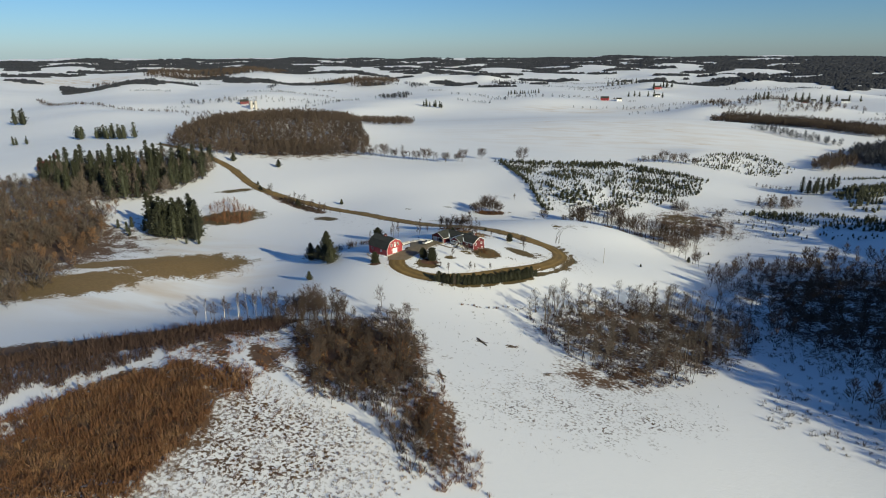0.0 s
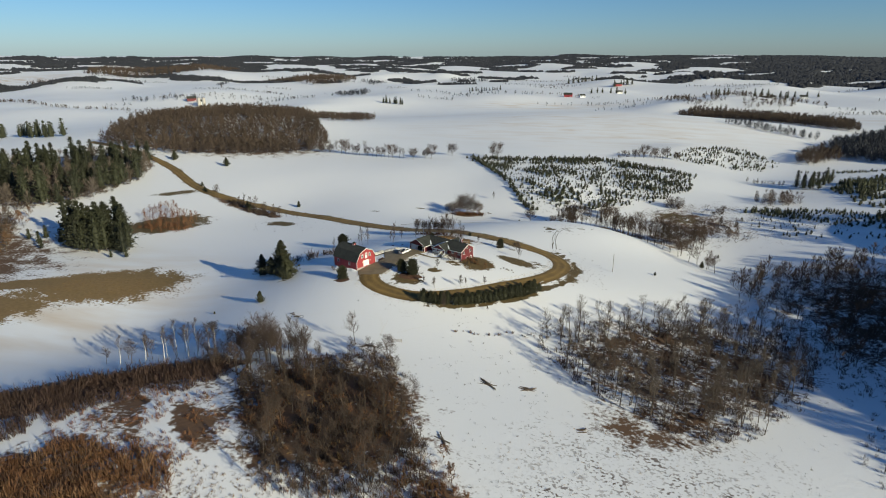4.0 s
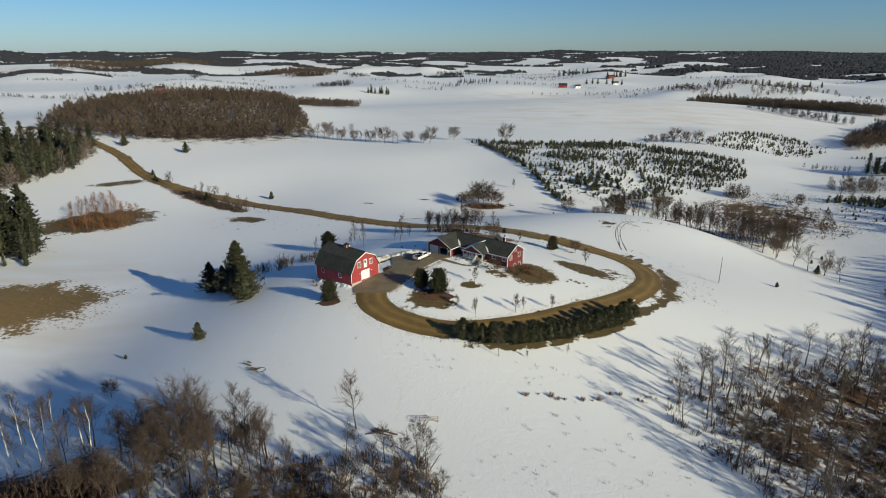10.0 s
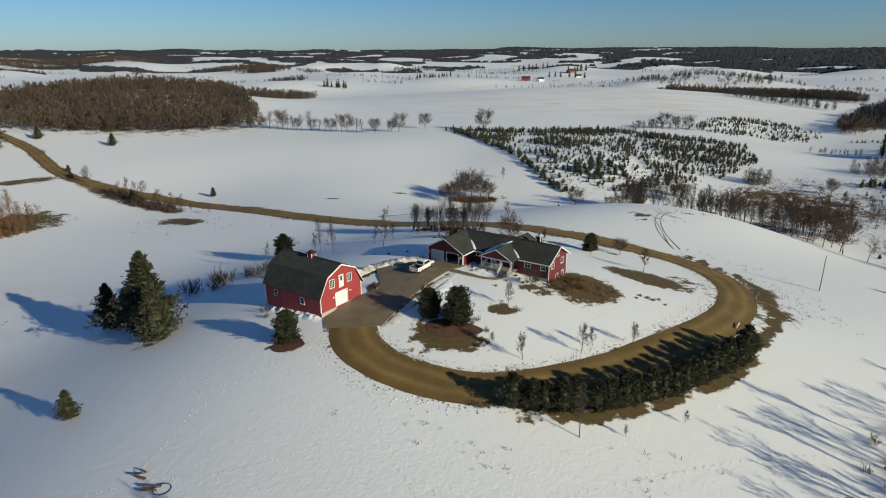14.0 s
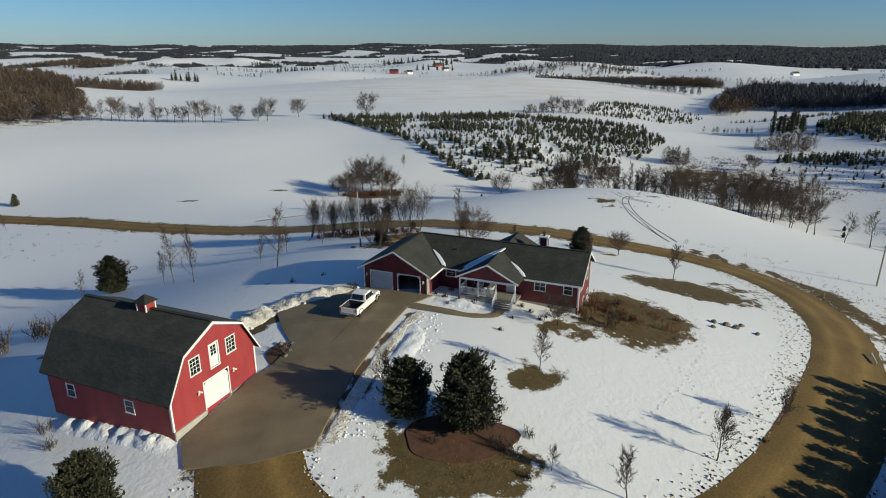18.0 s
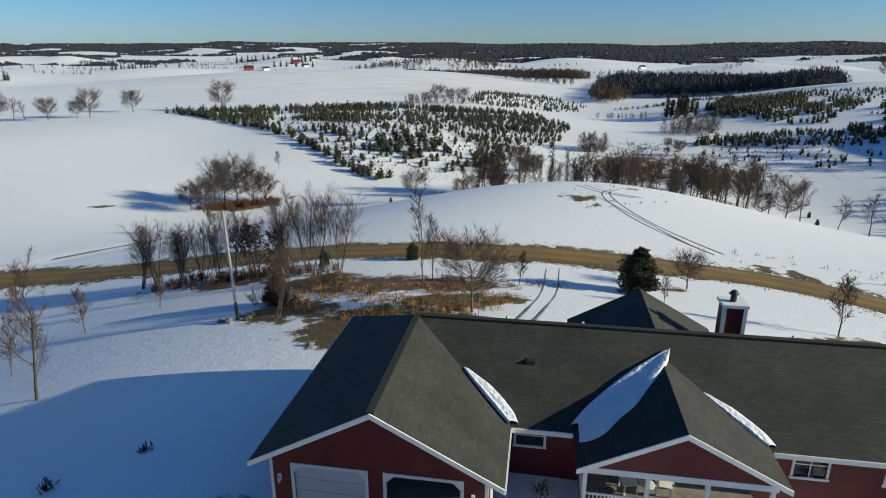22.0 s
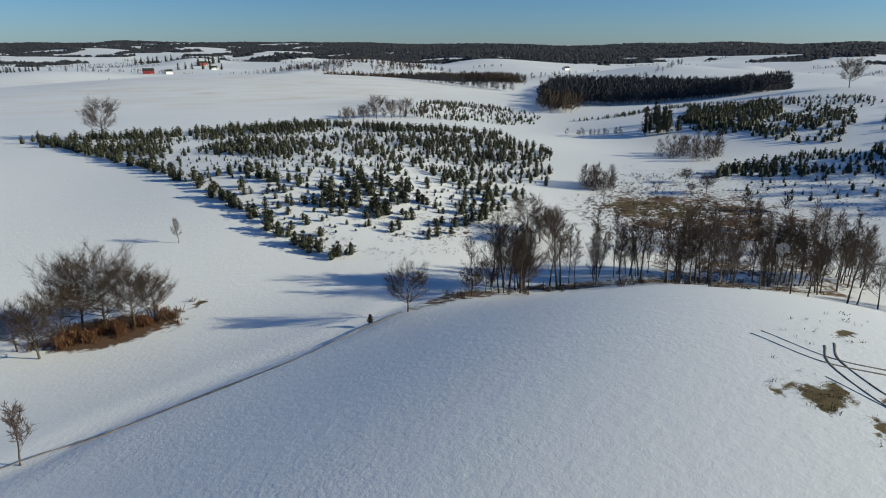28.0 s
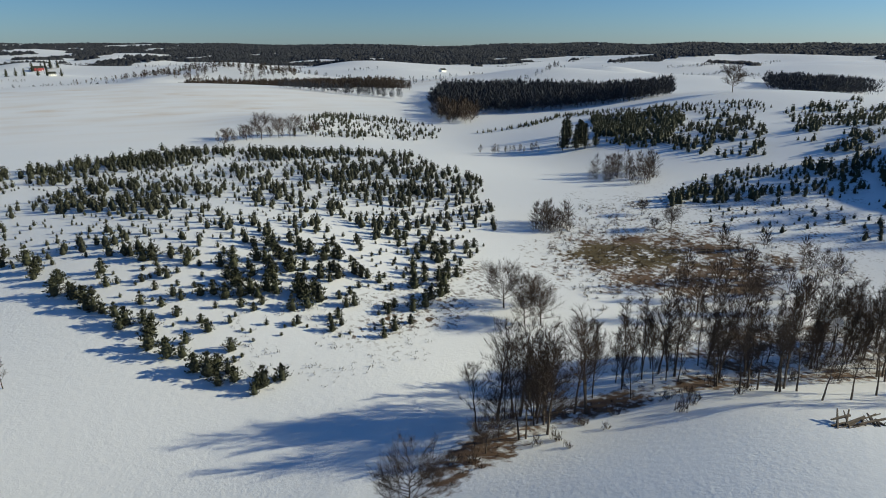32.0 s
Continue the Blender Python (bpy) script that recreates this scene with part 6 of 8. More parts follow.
def make_truck(m):
    """A crew-cab pickup, nose along x."""
    t = thing("pickup_truck", m, "white crew-cab pickup with dark open bed on the drive", "truck")
    def ring(x, w, z0, z1, b=0.08):
        return [(x, -w + b, z0), (x, -w, z0 + b), (x, -w, z1 - b), (x, -w + b, z1), (x, w - b, z1), (x, w, z1 - b), (x, w, z0 + b), (x, w - b, z0)]
    part("hood", loft([ring(1.45, 0.95, 0.48, 1.14), ring(2.2, 0.95, 0.46, 1.12), ring(2.75, 0.9, 0.5, 1.05), ring(2.9, 0.82, 0.55, 0.95)]), M["car white"], t, smooth=False)
    part("cab_body", loft([ring(-0.85, 0.98, 0.42, 1.16), ring(1.45, 0.98, 0.42, 1.16)]), M["car white"], t)
    roof = [ring(-0.72, 0.86, 1.16, 1.2, 0.02), ring(-0.5, 0.78, 1.16, 1.82), ring(0.6, 0.78, 1.16, 1.88), ring(0.85, 0.78, 1.16, 1.8), ring(1.5, 0.88, 1.16, 1.2, 0.02)]
    part("cab_roof", loft(roof), M["car white"], t)
    wsh = Shape().slab([(1.47, -0.72, 1.25), (1.47, 0.72, 1.25), (0.92, 0.66, 1.76), (0.92, -0.66, 1.76)], 0.02, False)
    part("windshield", Shape().add([(p[0] + 0.035, p[1], p[2] + 0.03) for p in wsh.v], wsh.f), M["glass"], t)
    part("rear_window", Shape().slab([(-0.77, 0.66, 1.26), (-0.77, -0.66, 1.26), (-0.57, -0.62, 1.74), (-0.57, 0.62, 1.74)], 0.02, False), M["glass"], t)
    for s in (-1, 1):
        for a, b in ((-0.45, 0.3), (0.38, 1.2)):
            pts = [(a, s * 0.885, 1.24), (b, s * 0.885, 1.24), (b - (0.34 if b > 1 else 0), s * 0.805, 1.7), (a + 0.04, s * 0.805, 1.7)]
            part("side_window", Shape().add([(x, y, z) for x, y, z in pts] + [(x, y * 1.02, z) for x, y, z in pts], [(0, 1, 2, 3), (7, 6, 5, 4), (0, 4, 5, 1), (1, 5, 6, 2), (2, 6, 7, 3), (3, 7, 4, 0)]), M["glass"], t)
            part("door_handle", Shape().box(a + 0.06, a + 0.2, s * 0.99 - 0.015, s * 0.99 + 0.015, 1.02, 1.06), M["chrome"], t)
        part("bed_side", Shape().box(-2.85, -0.87, s * 0.94 - 0.05, s * 0.94 + 0.05, 0.48, 1.16, 0.03), M["car white"], t)
        part("mirror", Shape().box(1.2, 1.36, s * 1.06 - 0.1, s * 1.06 + 0.1, 1.2, 1.42, 0.04), M["car white"], t)
        part("taillight", Shape().box(-2.88, -2.84, s * 0.9 - 0.07, s * 0.9 + 0.07, 0.75, 1.1), M["red lamp"], t)
        part("headlight", Shape().box(2.84, 2.92, s * 0.66 - 0.13, s * 0.66 + 0.13, 0.78, 0.96, 0.03), M["glass"], t)
        part("running_board", Shape().box(-0.8, 1.3, s * 0.98 - 0.08, s * 0.98 + 0.08, 0.34, 0.4), M["car black"], t)
        for x in (-1.95, 1.95):
            wheel(t, x, s * 0.84)
            part("wheel_arch", Shape().tube([(x + 0.5 * math.cos(a), s * 0.975, 0.4 + 0.5 * math.sin(a)) for a in [math.pi * k / 8 for k in range(9)]], 0.045, 5), M["car black"], t)
    part("bed_floor", Shape().box(-2.8, -0.87, -0.88, 0.88, 0.55, 0.62), M["car black"], t)
    part("bed_liner", Shape().box(-0.94, -0.88, -0.88, 0.88, 0.62, 1.14).box(-2.8, -0.94, -0.89, -0.85, 0.62, 1.14).box(-2.8, -0.94, 0.85, 0.89, 0.62, 1.14), M["car black"], t)
    part("tailgate", Shape().box(-2.86, -2.78, -0.83, 0.83, 0.6, 1.15, 0.02), M["car white"], t, "pale dusty tailgate")
    part("rear_bumper", Shape().box(-3.0, -2.84, -0.93, 0.93, 0.42, 0.6, 0.05), M["chrome"], t)
    part("front_bumper", Shape().box(2.82, 3.0, -0.92, 0.92, 0.4, 0.62, 0.06), M["chrome"], t)
    part("grille", Shape().box(2.88, 2.94, -0.48, 0.48, 0.64, 0.96), M["car black"], t)
    part("number_plate", Shape().box(-3.01, -3.0, -0.16, 0.16, 0.46, 0.56), M["grey door"], t)
    return t


make_truck(pose(-5.7, 82.0, gz(-5.7, 82.0) + 0.15, 0, 0, 63.4))


def snow_bank(points, width, height, seed, label, mat):
    """A ploughed ridge of lumpy snow along a line."""
    p = spline(points, 0.3)
    d = np.gradient(p, axis=0)
    d /= np.linalg.norm(d, axis=1)[:, None]
    side = np.stack([d[:, 1], -d[:, 0]], 1)
    cols = np.linspace(-1, 1, 9)
    n = len(p)
    V = np.zeros((n, 9, 3))
    for i in range(n):
        e = min(1.0, i / 6, (n - 1 - i) / 6)
        if height < 0.15:
            e *= min(1.0, max(0.0, 0.3 + 2.4 * noise.noise(Vector((i * 0.05, seed + 2, 0))) + 1.2 * noise.noise(Vector((i * 0.17, seed + 3, 0)))))
        big = 0.75 + 0.5 * noise.noise(Vector((i * 0.06, seed, 0)))
        for k, c in enumerate(cols):
            x, y = p[i] + side[i] * c * width * (0.85 + 0.3 * noise.noise(Vector((i * 0.11, seed + 5, c))))
            lump = 1.1 * noise.noise(Vector((x * 1.1, y * 1.1, seed))) + 0.7 * noise.noise(Vector((x * 2.4, y * 2.4, seed))) + 0.35 * noise.noise(Vector((x * 5, y * 5, seed)))
            h = max(0, 1 - c * c) * height * e * (big + 0.8 * lump)
            V[i, k] = (x, y, gz(x, y) + h - 0.08 * (abs(c) > 0.99) + 0.03)
    ids = np.arange(n * 9).reshape(n, 9)
    q = np.stack([ids[:-1, :-1], ids[:-1, 1:], ids[1:, 1:], ids[1:, :-1]], -1).reshape(-1, 4)
    return tagged(new("snow_bank", fast_mesh("snow_bank", V.reshape(-1, 3), q, mat, False)), label, "snow bank", kind="stuff")


snow_bank([(-19.5, 79), (-17, 83), (-14.2, 85.6), (-10.5, 87.2), (-6.3, 89.3)], 2.2, 0.62, 1, "ploughed snow bank along the drive", M["dirty snow"])
snow_bank([(-8.2, 61), (-5.4, 68.5), (-2.4, 75.5), (0.4, 80.4)], 0.8, 0.14, 2, "low dirty snow ridge beside the concrete drive", M["dirty snow"])
snow_bank([(-1.2, 77.5), (-0.6, 75), (-1.6, 72.5), (-2.6, 70.5)], 1.3, 0.22, 3, "heap of shovelled snow on the lawn", M["snow"])
snow_bank([(2.3, 83.4), (4.6, 82.6), (7.4, 81.0)], 1.1, 0.35, 6, "snow on the planting bed before the porch", M["snow"])

# drifts against the barn's long wall
a, b = BARN @ Vector((-12.6, -5.0, 0)), BARN @ Vector((0.2, -5.0, 0))
snow_bank([(a.x, a.y), ((a.x + b.x) / 2, (a.y + b.y) / 2), (b.x, b.y)], 1.5, 0.5, 8, "snow drift against the barn wall", M["snow"])
# mulch islands
for x, y, rx, ry, label in ((1.4, 60.6, 4.3, 2.4, "red bark mulch island under two pines"), (-22.6, 55.8, 2.4, 2.0, "ring of red bark mulch round a pine"), (-13.2, 74.0, 1.2, 1.9, "dark mulch bed at the barn corner")):
    ring = [(x + rx * (1 + 0.12 * math.sin(3 * a + x)) * math.cos(a), y + ry * (1 + 0.1 * math.sin(2 * a + y)) * math.sin(a)) for a in [2 * math.pi * k / 26 for k in range(26)]]
    sheet("mulch_bed", ring, 0.07, M["mulch"], label, 0.9, "planting bed", "")


# poles
def utility_pole(x, y, h, label, arm=False, lean=0.0):
    o = thing("utility_pole" if arm else "pole", pose(x, y, gz(x, y), lean), label, "pole")
    part("shaft", Shape().tube([(0, 0, -0.5), (0, 0, h)], [0.14, 0.09], 8), M["pole wood"], o)
    if arm:
        part("crossarm", Shape().box(-0.6, 0.6, -0.06, 0.06, h - 0.5, h - 0.38), M["pole wood"], o)
        part("insulator", Shape().tube([(0.5, 0, h - 0.38), (0.5, 0, h - 0.2)], [0.05, 0.03], 8), M["metal"], o)
    return o


utility_pole(77.2, 104.6, 8.0, "grey wooden pole standing in snow")
fp = thing("flag_pole", pose(-5.9, 116.5, gz(-5.9, 116.5), 0, -1.2), "pale pole with dark base behind the house", "pole")
part("shaft", Shape().tube([(0, 0, 1.5), (0, 0, 8.9)], [0.14, 0.08], 10), M["metal"], fp)
part("base", Shape().tube([(0, 0, -0.4), (0, 0, 1.5)], [0.16, 0.13], 10), M["car black"], fp)
part("ball", Shape().tube([(0, 0, 8.9), (0, 0, 9.0), (0, 0, 9.1)], [0.05, 0.1, 0.03], 8), M["metal"], fp)


def stone(seed, r):
    rr = random.Random(seed)
    s = Shape()
    prof = [(0.75, -0.3), (1.0, 0.1), (0.8, 0.5), (0.35, 0.72)]
    n = 8
    for f, z in prof:
        for k in range(n):
            a = 2 * math.pi * k / n
            q = r * f * rr.uniform(0.8, 1.15)
            s.v.append((q * math.cos(a), q * math.sin(a) * 0.8, z * r * rr.uniform(0.85, 1.1)))
    for i in range(3):
        for k in range(n):
            s.f.append((i * n + k, i * n + (k + 1) % n, (i + 1) * n + (k + 1) % n, (i + 1) * n + k))
    s.f.append(tuple(range(3 * n, 4 * n)))
    return s.mesh("stone", M["stone"])


STONES = [stone(k, 0.4) for k in range(3)]
rs2 = random.Random(21)
for x, y, s in [(-12.8, 75.0, 0.8), (-12.3, 74.2, 0.7), (-12.6, 73.3, 0.9), (-13.3, 75.8, 0.8), (-12.2, 75.6, 0.6), (34, 81, 1.0), (35.2, 80.4, 1.2), (36, 79.8, 1.1), (33, 79.5, 0.8), (37.2, 80.6, 0.9), (-1.6, 105.5, 0.7), (-6.6, 116, 1.1), (-5.2, 115.7, 0.9), (-7.2, 116.6, 0.8), (-4.8, 116.8, 0.9), (37.9, 78.6, 0.8)]:
    ob = single("field_stone", STONES[rs2.randrange(3)], None, pose(x, y, gz(x, y) + 0.05, 0, 0, rs2.uniform(0, 360)) @ Matrix.Scale(s, 4), "grey-brown field stone lying in thin snow", "stone", "yard stones")
DARKS = [shrub(240 + k, 0.55, 0.5, 30, 4) for k in range(2)]
YARD = [Kind("dormant_plant", DARKS[k], M["twig"], M["twig"], "low dark dormant garden plant", "plant", "dormant garden plants") for k in range(2)]
for x, y in [(9.8, 78.6), (8.0, 76.0), (13.5, 79.0), (12.2, 80.2), (11.6, 81.6), (15.5, 80.3), (18.6, 79.2), (3.6, 82.3), (5.0, 83.5), (6.2, 82.2), (2.6, 85.2), (6.8, 83.2), (-14.3, 95), (-10.5, 96), (20.2, 90), (26, 60), (5.6, 56.5), (3.5, 84.2), (12.8, 78.4)]:
    YARD[rs2.randrange(2)].plant(x, y, rs2.uniform(0.7, 1.2), rs2.uniform(0, 360))


def log_pile(x, y, turn, length, n, label, spread=0.6):
    o = thing("fallen_logs", pose(x, y, gz(x, y), 0, 0, turn), label, "logs")
    r = random.Random(int(x * 7 + y))
    for k in range(n):
        a = r.uniform(-0.12, 0.12) + (math.pi if r.random() < 0.4 else 0) + (0.7 if k % 4 == 3 else 0)
        l = length * r.uniform(0.4, 1.0)
        c = Vector((r.uniform(-0.3, 0.3) * length, r.uniform(-spread, spread), 0.12 + 0.1 * r.random()))
        d = Vector((math.cos(a), math.sin(a), r.uniform(-0.03, 0.06)))
        rr = r.uniform(0.07, 0.17)
        log = part("log", Shape().tube([c - d * l / 2, c, c + d * l / 2], [rr, rr * 0.9, rr * 0.6], 7), M["log"], o)
        if k % 3 == 0:
            part("branch", Shape().tube([c, c + Vector((d.y * 0.8, -d.x * 0.8, 0.5))], [0.05, 0.015], 5), M["log"], log)
    return o


log_pile(38, 0, -42, 6.5, 7, "long fallen log with broken branches in snow")
log_pile(48, 1, -10, 4, 8, "heap of broken branches in snow", 1.0)
log_pile(62, -15, 20, 3.5, 7, "heap of broken branches on the slope", 0.9)
log_pile(1.5, 10.5, -15, 4, 6, "fallen rails beside the lone tree")
log_pile(-30, 29, -25, 2.2, 4, "small heap of sticks in snow")
log_pile(-27.5, 27, 10, 2, 3, "few sticks in snow")
fence = random.Random(5)
for k in range(15):
    f = k / 14 + fence.uniform(-0.03, 0.03)
    REDBUSH.plant(24 + 28 * f, 27.5 + 8 * f + fence.uniform(-1.2, 1.2), fence.uniform(0.18, 0.5), fence.uniform(0, 360), label="low brush clump along an old fence line")
log_pile(78, 184, -20, 6, 12, "brush pile of felled trunks on the hill crest", 1.6)
log_pile(80, 183, 30, 4, 6, "felled trunks by the brush pile", 1.2)
log_pile(66, 213, 10, 5, 6, "dark fallen trunk among creek trees", 0.8)
log_pile(32, -32, -60, 7, 6, "fallen trunk along the copse edge", 0.5)

gate = thing("rail_gate", pose(8.5, 15.5, gz(8.5, 15.5), 0, 0, 12), "weathered wooden rail gate standing open in snow", "gate")
for u in (-1.5, 1.5):
    part("post", Shape().tube([(u, 0, -0.4), (u, 0, 1.1)], 0.08, 7), M["pole wood"], gate)
for z in (0.35, 0.7, 1.0):
    part("rail", Shape().tube([(-1.6, 0.03, z), (1.6, -0.03, z - 0.08)], 0.05, 6), M["pole wood"], gate)
hoop = Shape()
hoop.tube([(0.9 * math.cos(2 * math.pi * k / 24), 0.9 * math.sin(2 * math.pi * k / 24), 0.06) for k in range(25)], 0.05, 5)
single("hoop", hoop, M["rubber"], pose(-26.5, 26.8, gz(-26.5, 26.8) + 0.03), "black hoop lying on the snow", "hoop")
barrier = thing("low_rail", pose(48.9, 74.4, gz(48.9, 74.4), 0, 0, 60), "white low rail at the road edge", "rail")
part("bar", Shape().box(-1.2, 1.2, -0.05, 0.05, 0.35, 0.5), M["trim"], barrier)
for u in (-1.1, 1.1):
    part("leg", Shape().box(u - 0.05, u + 0.05, -0.05, 0.05, -0.2, 0.35), M["trim"], barrier)

# windmill by the creek trees
wm = thing("windmill", pose(109, 196, gz(109, 196), 0, 0, -30), "small galvanised farm windmill among bare trees", "windmill")
for sx in (-1, 1):
    for sy in (-1, 1):
        part("leg", Shape().tube([(sx * 0.9, sy * 0.9, -0.3), (sx * 0.15, sy * 0.15, 7.5)], 0.04, 5), M["metal"], wm)
for k in range(1, 5):
    f = 0.9 - 0.15 * k
    part("brace", Shape().tube([(-f, -f, k * 1.5), (f, -f, k * 1.5), (f, f, k * 1.5), (-f, f, k * 1.5), (-f, -f, k * 1.5)], 0.025, 4), M["metal"], wm)
fan = part("fan", Shape().tube([(0, -0.3, 7.7), (0, 0.2, 7.7)], 0.12, 8), M["metal"], wm)
for k in range(14):
    a = 2 * math.pi * k / 14
    c, s_, da = math.cos(a), math.sin(a), 0.14
    part("blade", Shape().slab([(0.4 * math.cos(a - da), -0.3, 7.7 + 0.4 * math.sin(a - da)), (1.25 * math.cos(a - da), -0.34, 7.7 + 1.25 * math.sin(a - da)), (1.25 * math.cos(a + da), -0.26, 7.7 + 1.25 * math.sin(a + da)), (0.4 * math.cos(a + da), -0.26, 7.7 + 0.4 * math.sin(a + da))], 0.015, False), M["metal"], fan)
part("tail", Shape().box(-0.02, 0.02, 0.2, 1.5, 7.66, 7.74).box(-0.02, 0.02, 1.3, 2.1, 7.4, 8.0), M["metal"], wm)


# porch furniture
def porch_chair(u, v, turn):
    z = 0.4
    o = thing("porch_chair", HOUSE @ pose(u, v, z, 0, 0, turn), "white slatted porch chair", "chair", "chairs on the porch")
    for x in (-0.25, 0.25):
        for y in (-0.25, 0.25):
            part("leg", Shape().box(x - 0.03, x + 0.03, y - 0.03, y + 0.03, 0, 0.42 if y < 0 else 1.05), M["trim"], o)
    part("seat", Shape().box(-0.3, 0.3, -0.3, 0.28, 0.42, 0.46, 0.02), M["trim"], o)
    for k in range(5):
        part("back_slat", Shape().box(-0.24 + k * 0.11, -0.18 + k * 0.11, 0.24, 0.27, 0.5, 1.05), M["trim"], o)
    for x in (-0.3, 0.3):
        part("arm", Shape().box(x - 0.04, x + 0.04, -0.3, 0.28, 0.64, 0.68), M["trim"], o)


porch_chair(13.1, 2.8, 15)
porch_chair(14.4, 2.9, -10)
tb = thing("porch_table", HOUSE @ pose(13.75, 2.6, 0.4), "small white round porch table", "table")
part("top", Shape().tube([(0, 0, 0.5), (0, 0, 0.54)], 0.28, 14), M["trim"], tb)
part("leg", Shape().tube([(0, 0, 0), (0, 0, 0.5)], 0.04, 8), M["trim"], tb)


# wheel tracks pressed into the snow
def track(points, half, label, mat):
    ribbon("wheel_track", points, half, mat, 0.045, label, "stuff", 0.8, 4, "track")


for off in (-0.8, 0.8):
    # shade inside these snow grooves is painted as dark strips
    track([(12 + off, 103), (16 + off, 107.5), (20.5 + off, 113), (26.5 + off, 122.5)], 0.18, "dark wheel track across the snowy yard", M["mud"])
    track([(53 + off, 126), (52.5 + off, 140), (54 + off, 150), (57 + off, 157), (61 + off, 160)], 0.32, "muddy wheel track over the snowy hill", M["mud"])
    track([(61 + off, 153), (57 + off, 158), (57 + off, 165)], 0.17, "curved wheel track on the hill crest", M["mud"])


# footprints: small pressed rims along wandering lines
def footprints(points, label, seed):
    p = spline(points, 0.62)
    r = random.Random(seed)
    v, f = [], []
    for i, q in enumerate(p):
        x, y = q[0] + (0.16 if i % 2 else -0.16) + r.uniform(-0.1, 0.1), q[1] + r.uniform(-0.1, 0.1)
        z, n = gz(x, y), len(v)
        for k in range(8):
            c, d = math.cos(k * 0.785), math.sin(k * 0.785)
            v += [(x + 0.17 * c, y + 0.17 * d, z - 0.02), (x + 0.11 * c, y + 0.11 * d, z + 0.03 * r.uniform(0.6, 1.2)), (x + 0.07 * c, y + 0.07 * d, z + 0.006)]
        for k in range(8):
            a, b = n + 3 * k, n + 3 * ((k + 1) % 8)
            f += [(a, b, b + 1), (a, b + 1, a + 1), (a + 1, b + 1, b + 2), (a + 1, b + 2, a + 2)]
    tagged(new("footprints", fast_mesh("footprints", np.array(v, np.float32), np.array(f, np.int32), M["land"])), label, "footprints", kind="stuff")


footprints([(36.5, 91.1), (32.6, 83.6), (29.5, 75.4), (25.0, 69.7), (21.6, 66.2), (17.0, 62.4)], "line of footprints across the snowy lawn", 1)
footprints([(20, 76), (22.6, 73.7), (23.5, 70.6), (23.8, 67.6), (22, 62)], "footprints from the flower bed", 2)
footprints([(-1.5, 77), (-0.5, 74), (-1.2, 71), (-2.6, 68)], "deep footprints beside the drive", 3)
footprints([(-0.2, 77.5), (0.4, 74.5), (-0.4, 71.5)], "trampled footprints beside the drive", 4)
footprints([(-7.4, 43.4), (-3.2, 33.6), (1.6, 24.6), (3.0, 14)], "footprints down the snow slope", 5)
footprints([(4.8, 36.1), (2.5, 30.5), (2.1, 23.7), (3.4, 14.0)], "second line of footprints on the slope", 6)
footprints([(7.6, 21.9), (12.6, 27.2), (17.5, 30.8), (27.2, 35.4), (38.6, 40.2), (52, 44)], "animal trail across the snow slope", 7)
footprints([(-36, 26), (-28.4, 28.4), (-22.4, 28.9), (-14.5, 32.5), (-8, 38)], "trail of prints below the barn", 8)
footprints([(-33.5, 57.9), (-32.1, 50.1), (-30.0, 38.9), (-31, 30)], "prints leading down from the pine ring", 9)
footprints([(-30, 40), (-26, 48), (-21, 52), (-18, 56)], "prints beside the barn drive", 10)


# creek bank: a thin dark strip painted for its shaded edge
track([(-34, 182), (-11, 190.5), (-2.7, 191.8), (7.2, 195.1), (19.8, 199.6), (30.2, 205.5), (38, 209)], 0.28, "dark earth lip of the creek bank", M["mud"])


# clods and broken snow along the road's edges
def clod(seed):
    r = random.Random(seed)
    v = [(r.uniform(0.7, 1.2), 0, 0), (0, r.uniform(0.5, 1.0), 0), (-r.uniform(0.7, 1.2), 0, 0), (0, -r.uniform(0.5, 1.0), 0), (r.uniform(-0.2, 0.2), r.uniform(-0.2, 0.2), r.uniform(0.5, 0.9)), (0, 0, -0.4)]
    return np.array(v, np.float32) * 0.22, np.array([(0, 1, 4), (1, 2, 4), (2, 3, 4), (3, 0, 4), (1, 0, 5), (2, 1, 5), (3, 2, 5), (0, 3, 5)], np.int32)


CLODS = [clod(500 + k) for k in range(5)]
p = spline(ROAD[:21], 0.55)
d = np.gradient(p, axis=0)
d /= np.linalg.norm(d, axis=1)[:, None]
rc = np.random.default_rng(44)
for k, (mat, lo, hi, label) in enumerate(((M["log"], 0.3, 0.9, "dark clods of earth along the road edge"), (M["dirty snow"], 0.25, 0.8, "broken lumps of snow along the road edge"), (M["mulch"], 0.3, 0.8, "brown crumbs of thawed verge"))):
    for sgn in (-1, 1):
        off = sgn * (3.3 + np.abs(rc.normal(0, 0.75, len(p))))
        keep = rc.random(len(p)) < 0.8
        x, y = (p[:, 0] + d[:, 1] * off)[keep], (p[:, 1] - d[:, 0] * off)[keep]
        massed("clods", CLODS, x, y, rc.uniform(lo, hi, len(x)), mat, label, 500 + k * 2 + (sgn > 0), "clods")
LUMPS = [(v * 1.3, f) for v, f in CLODS]
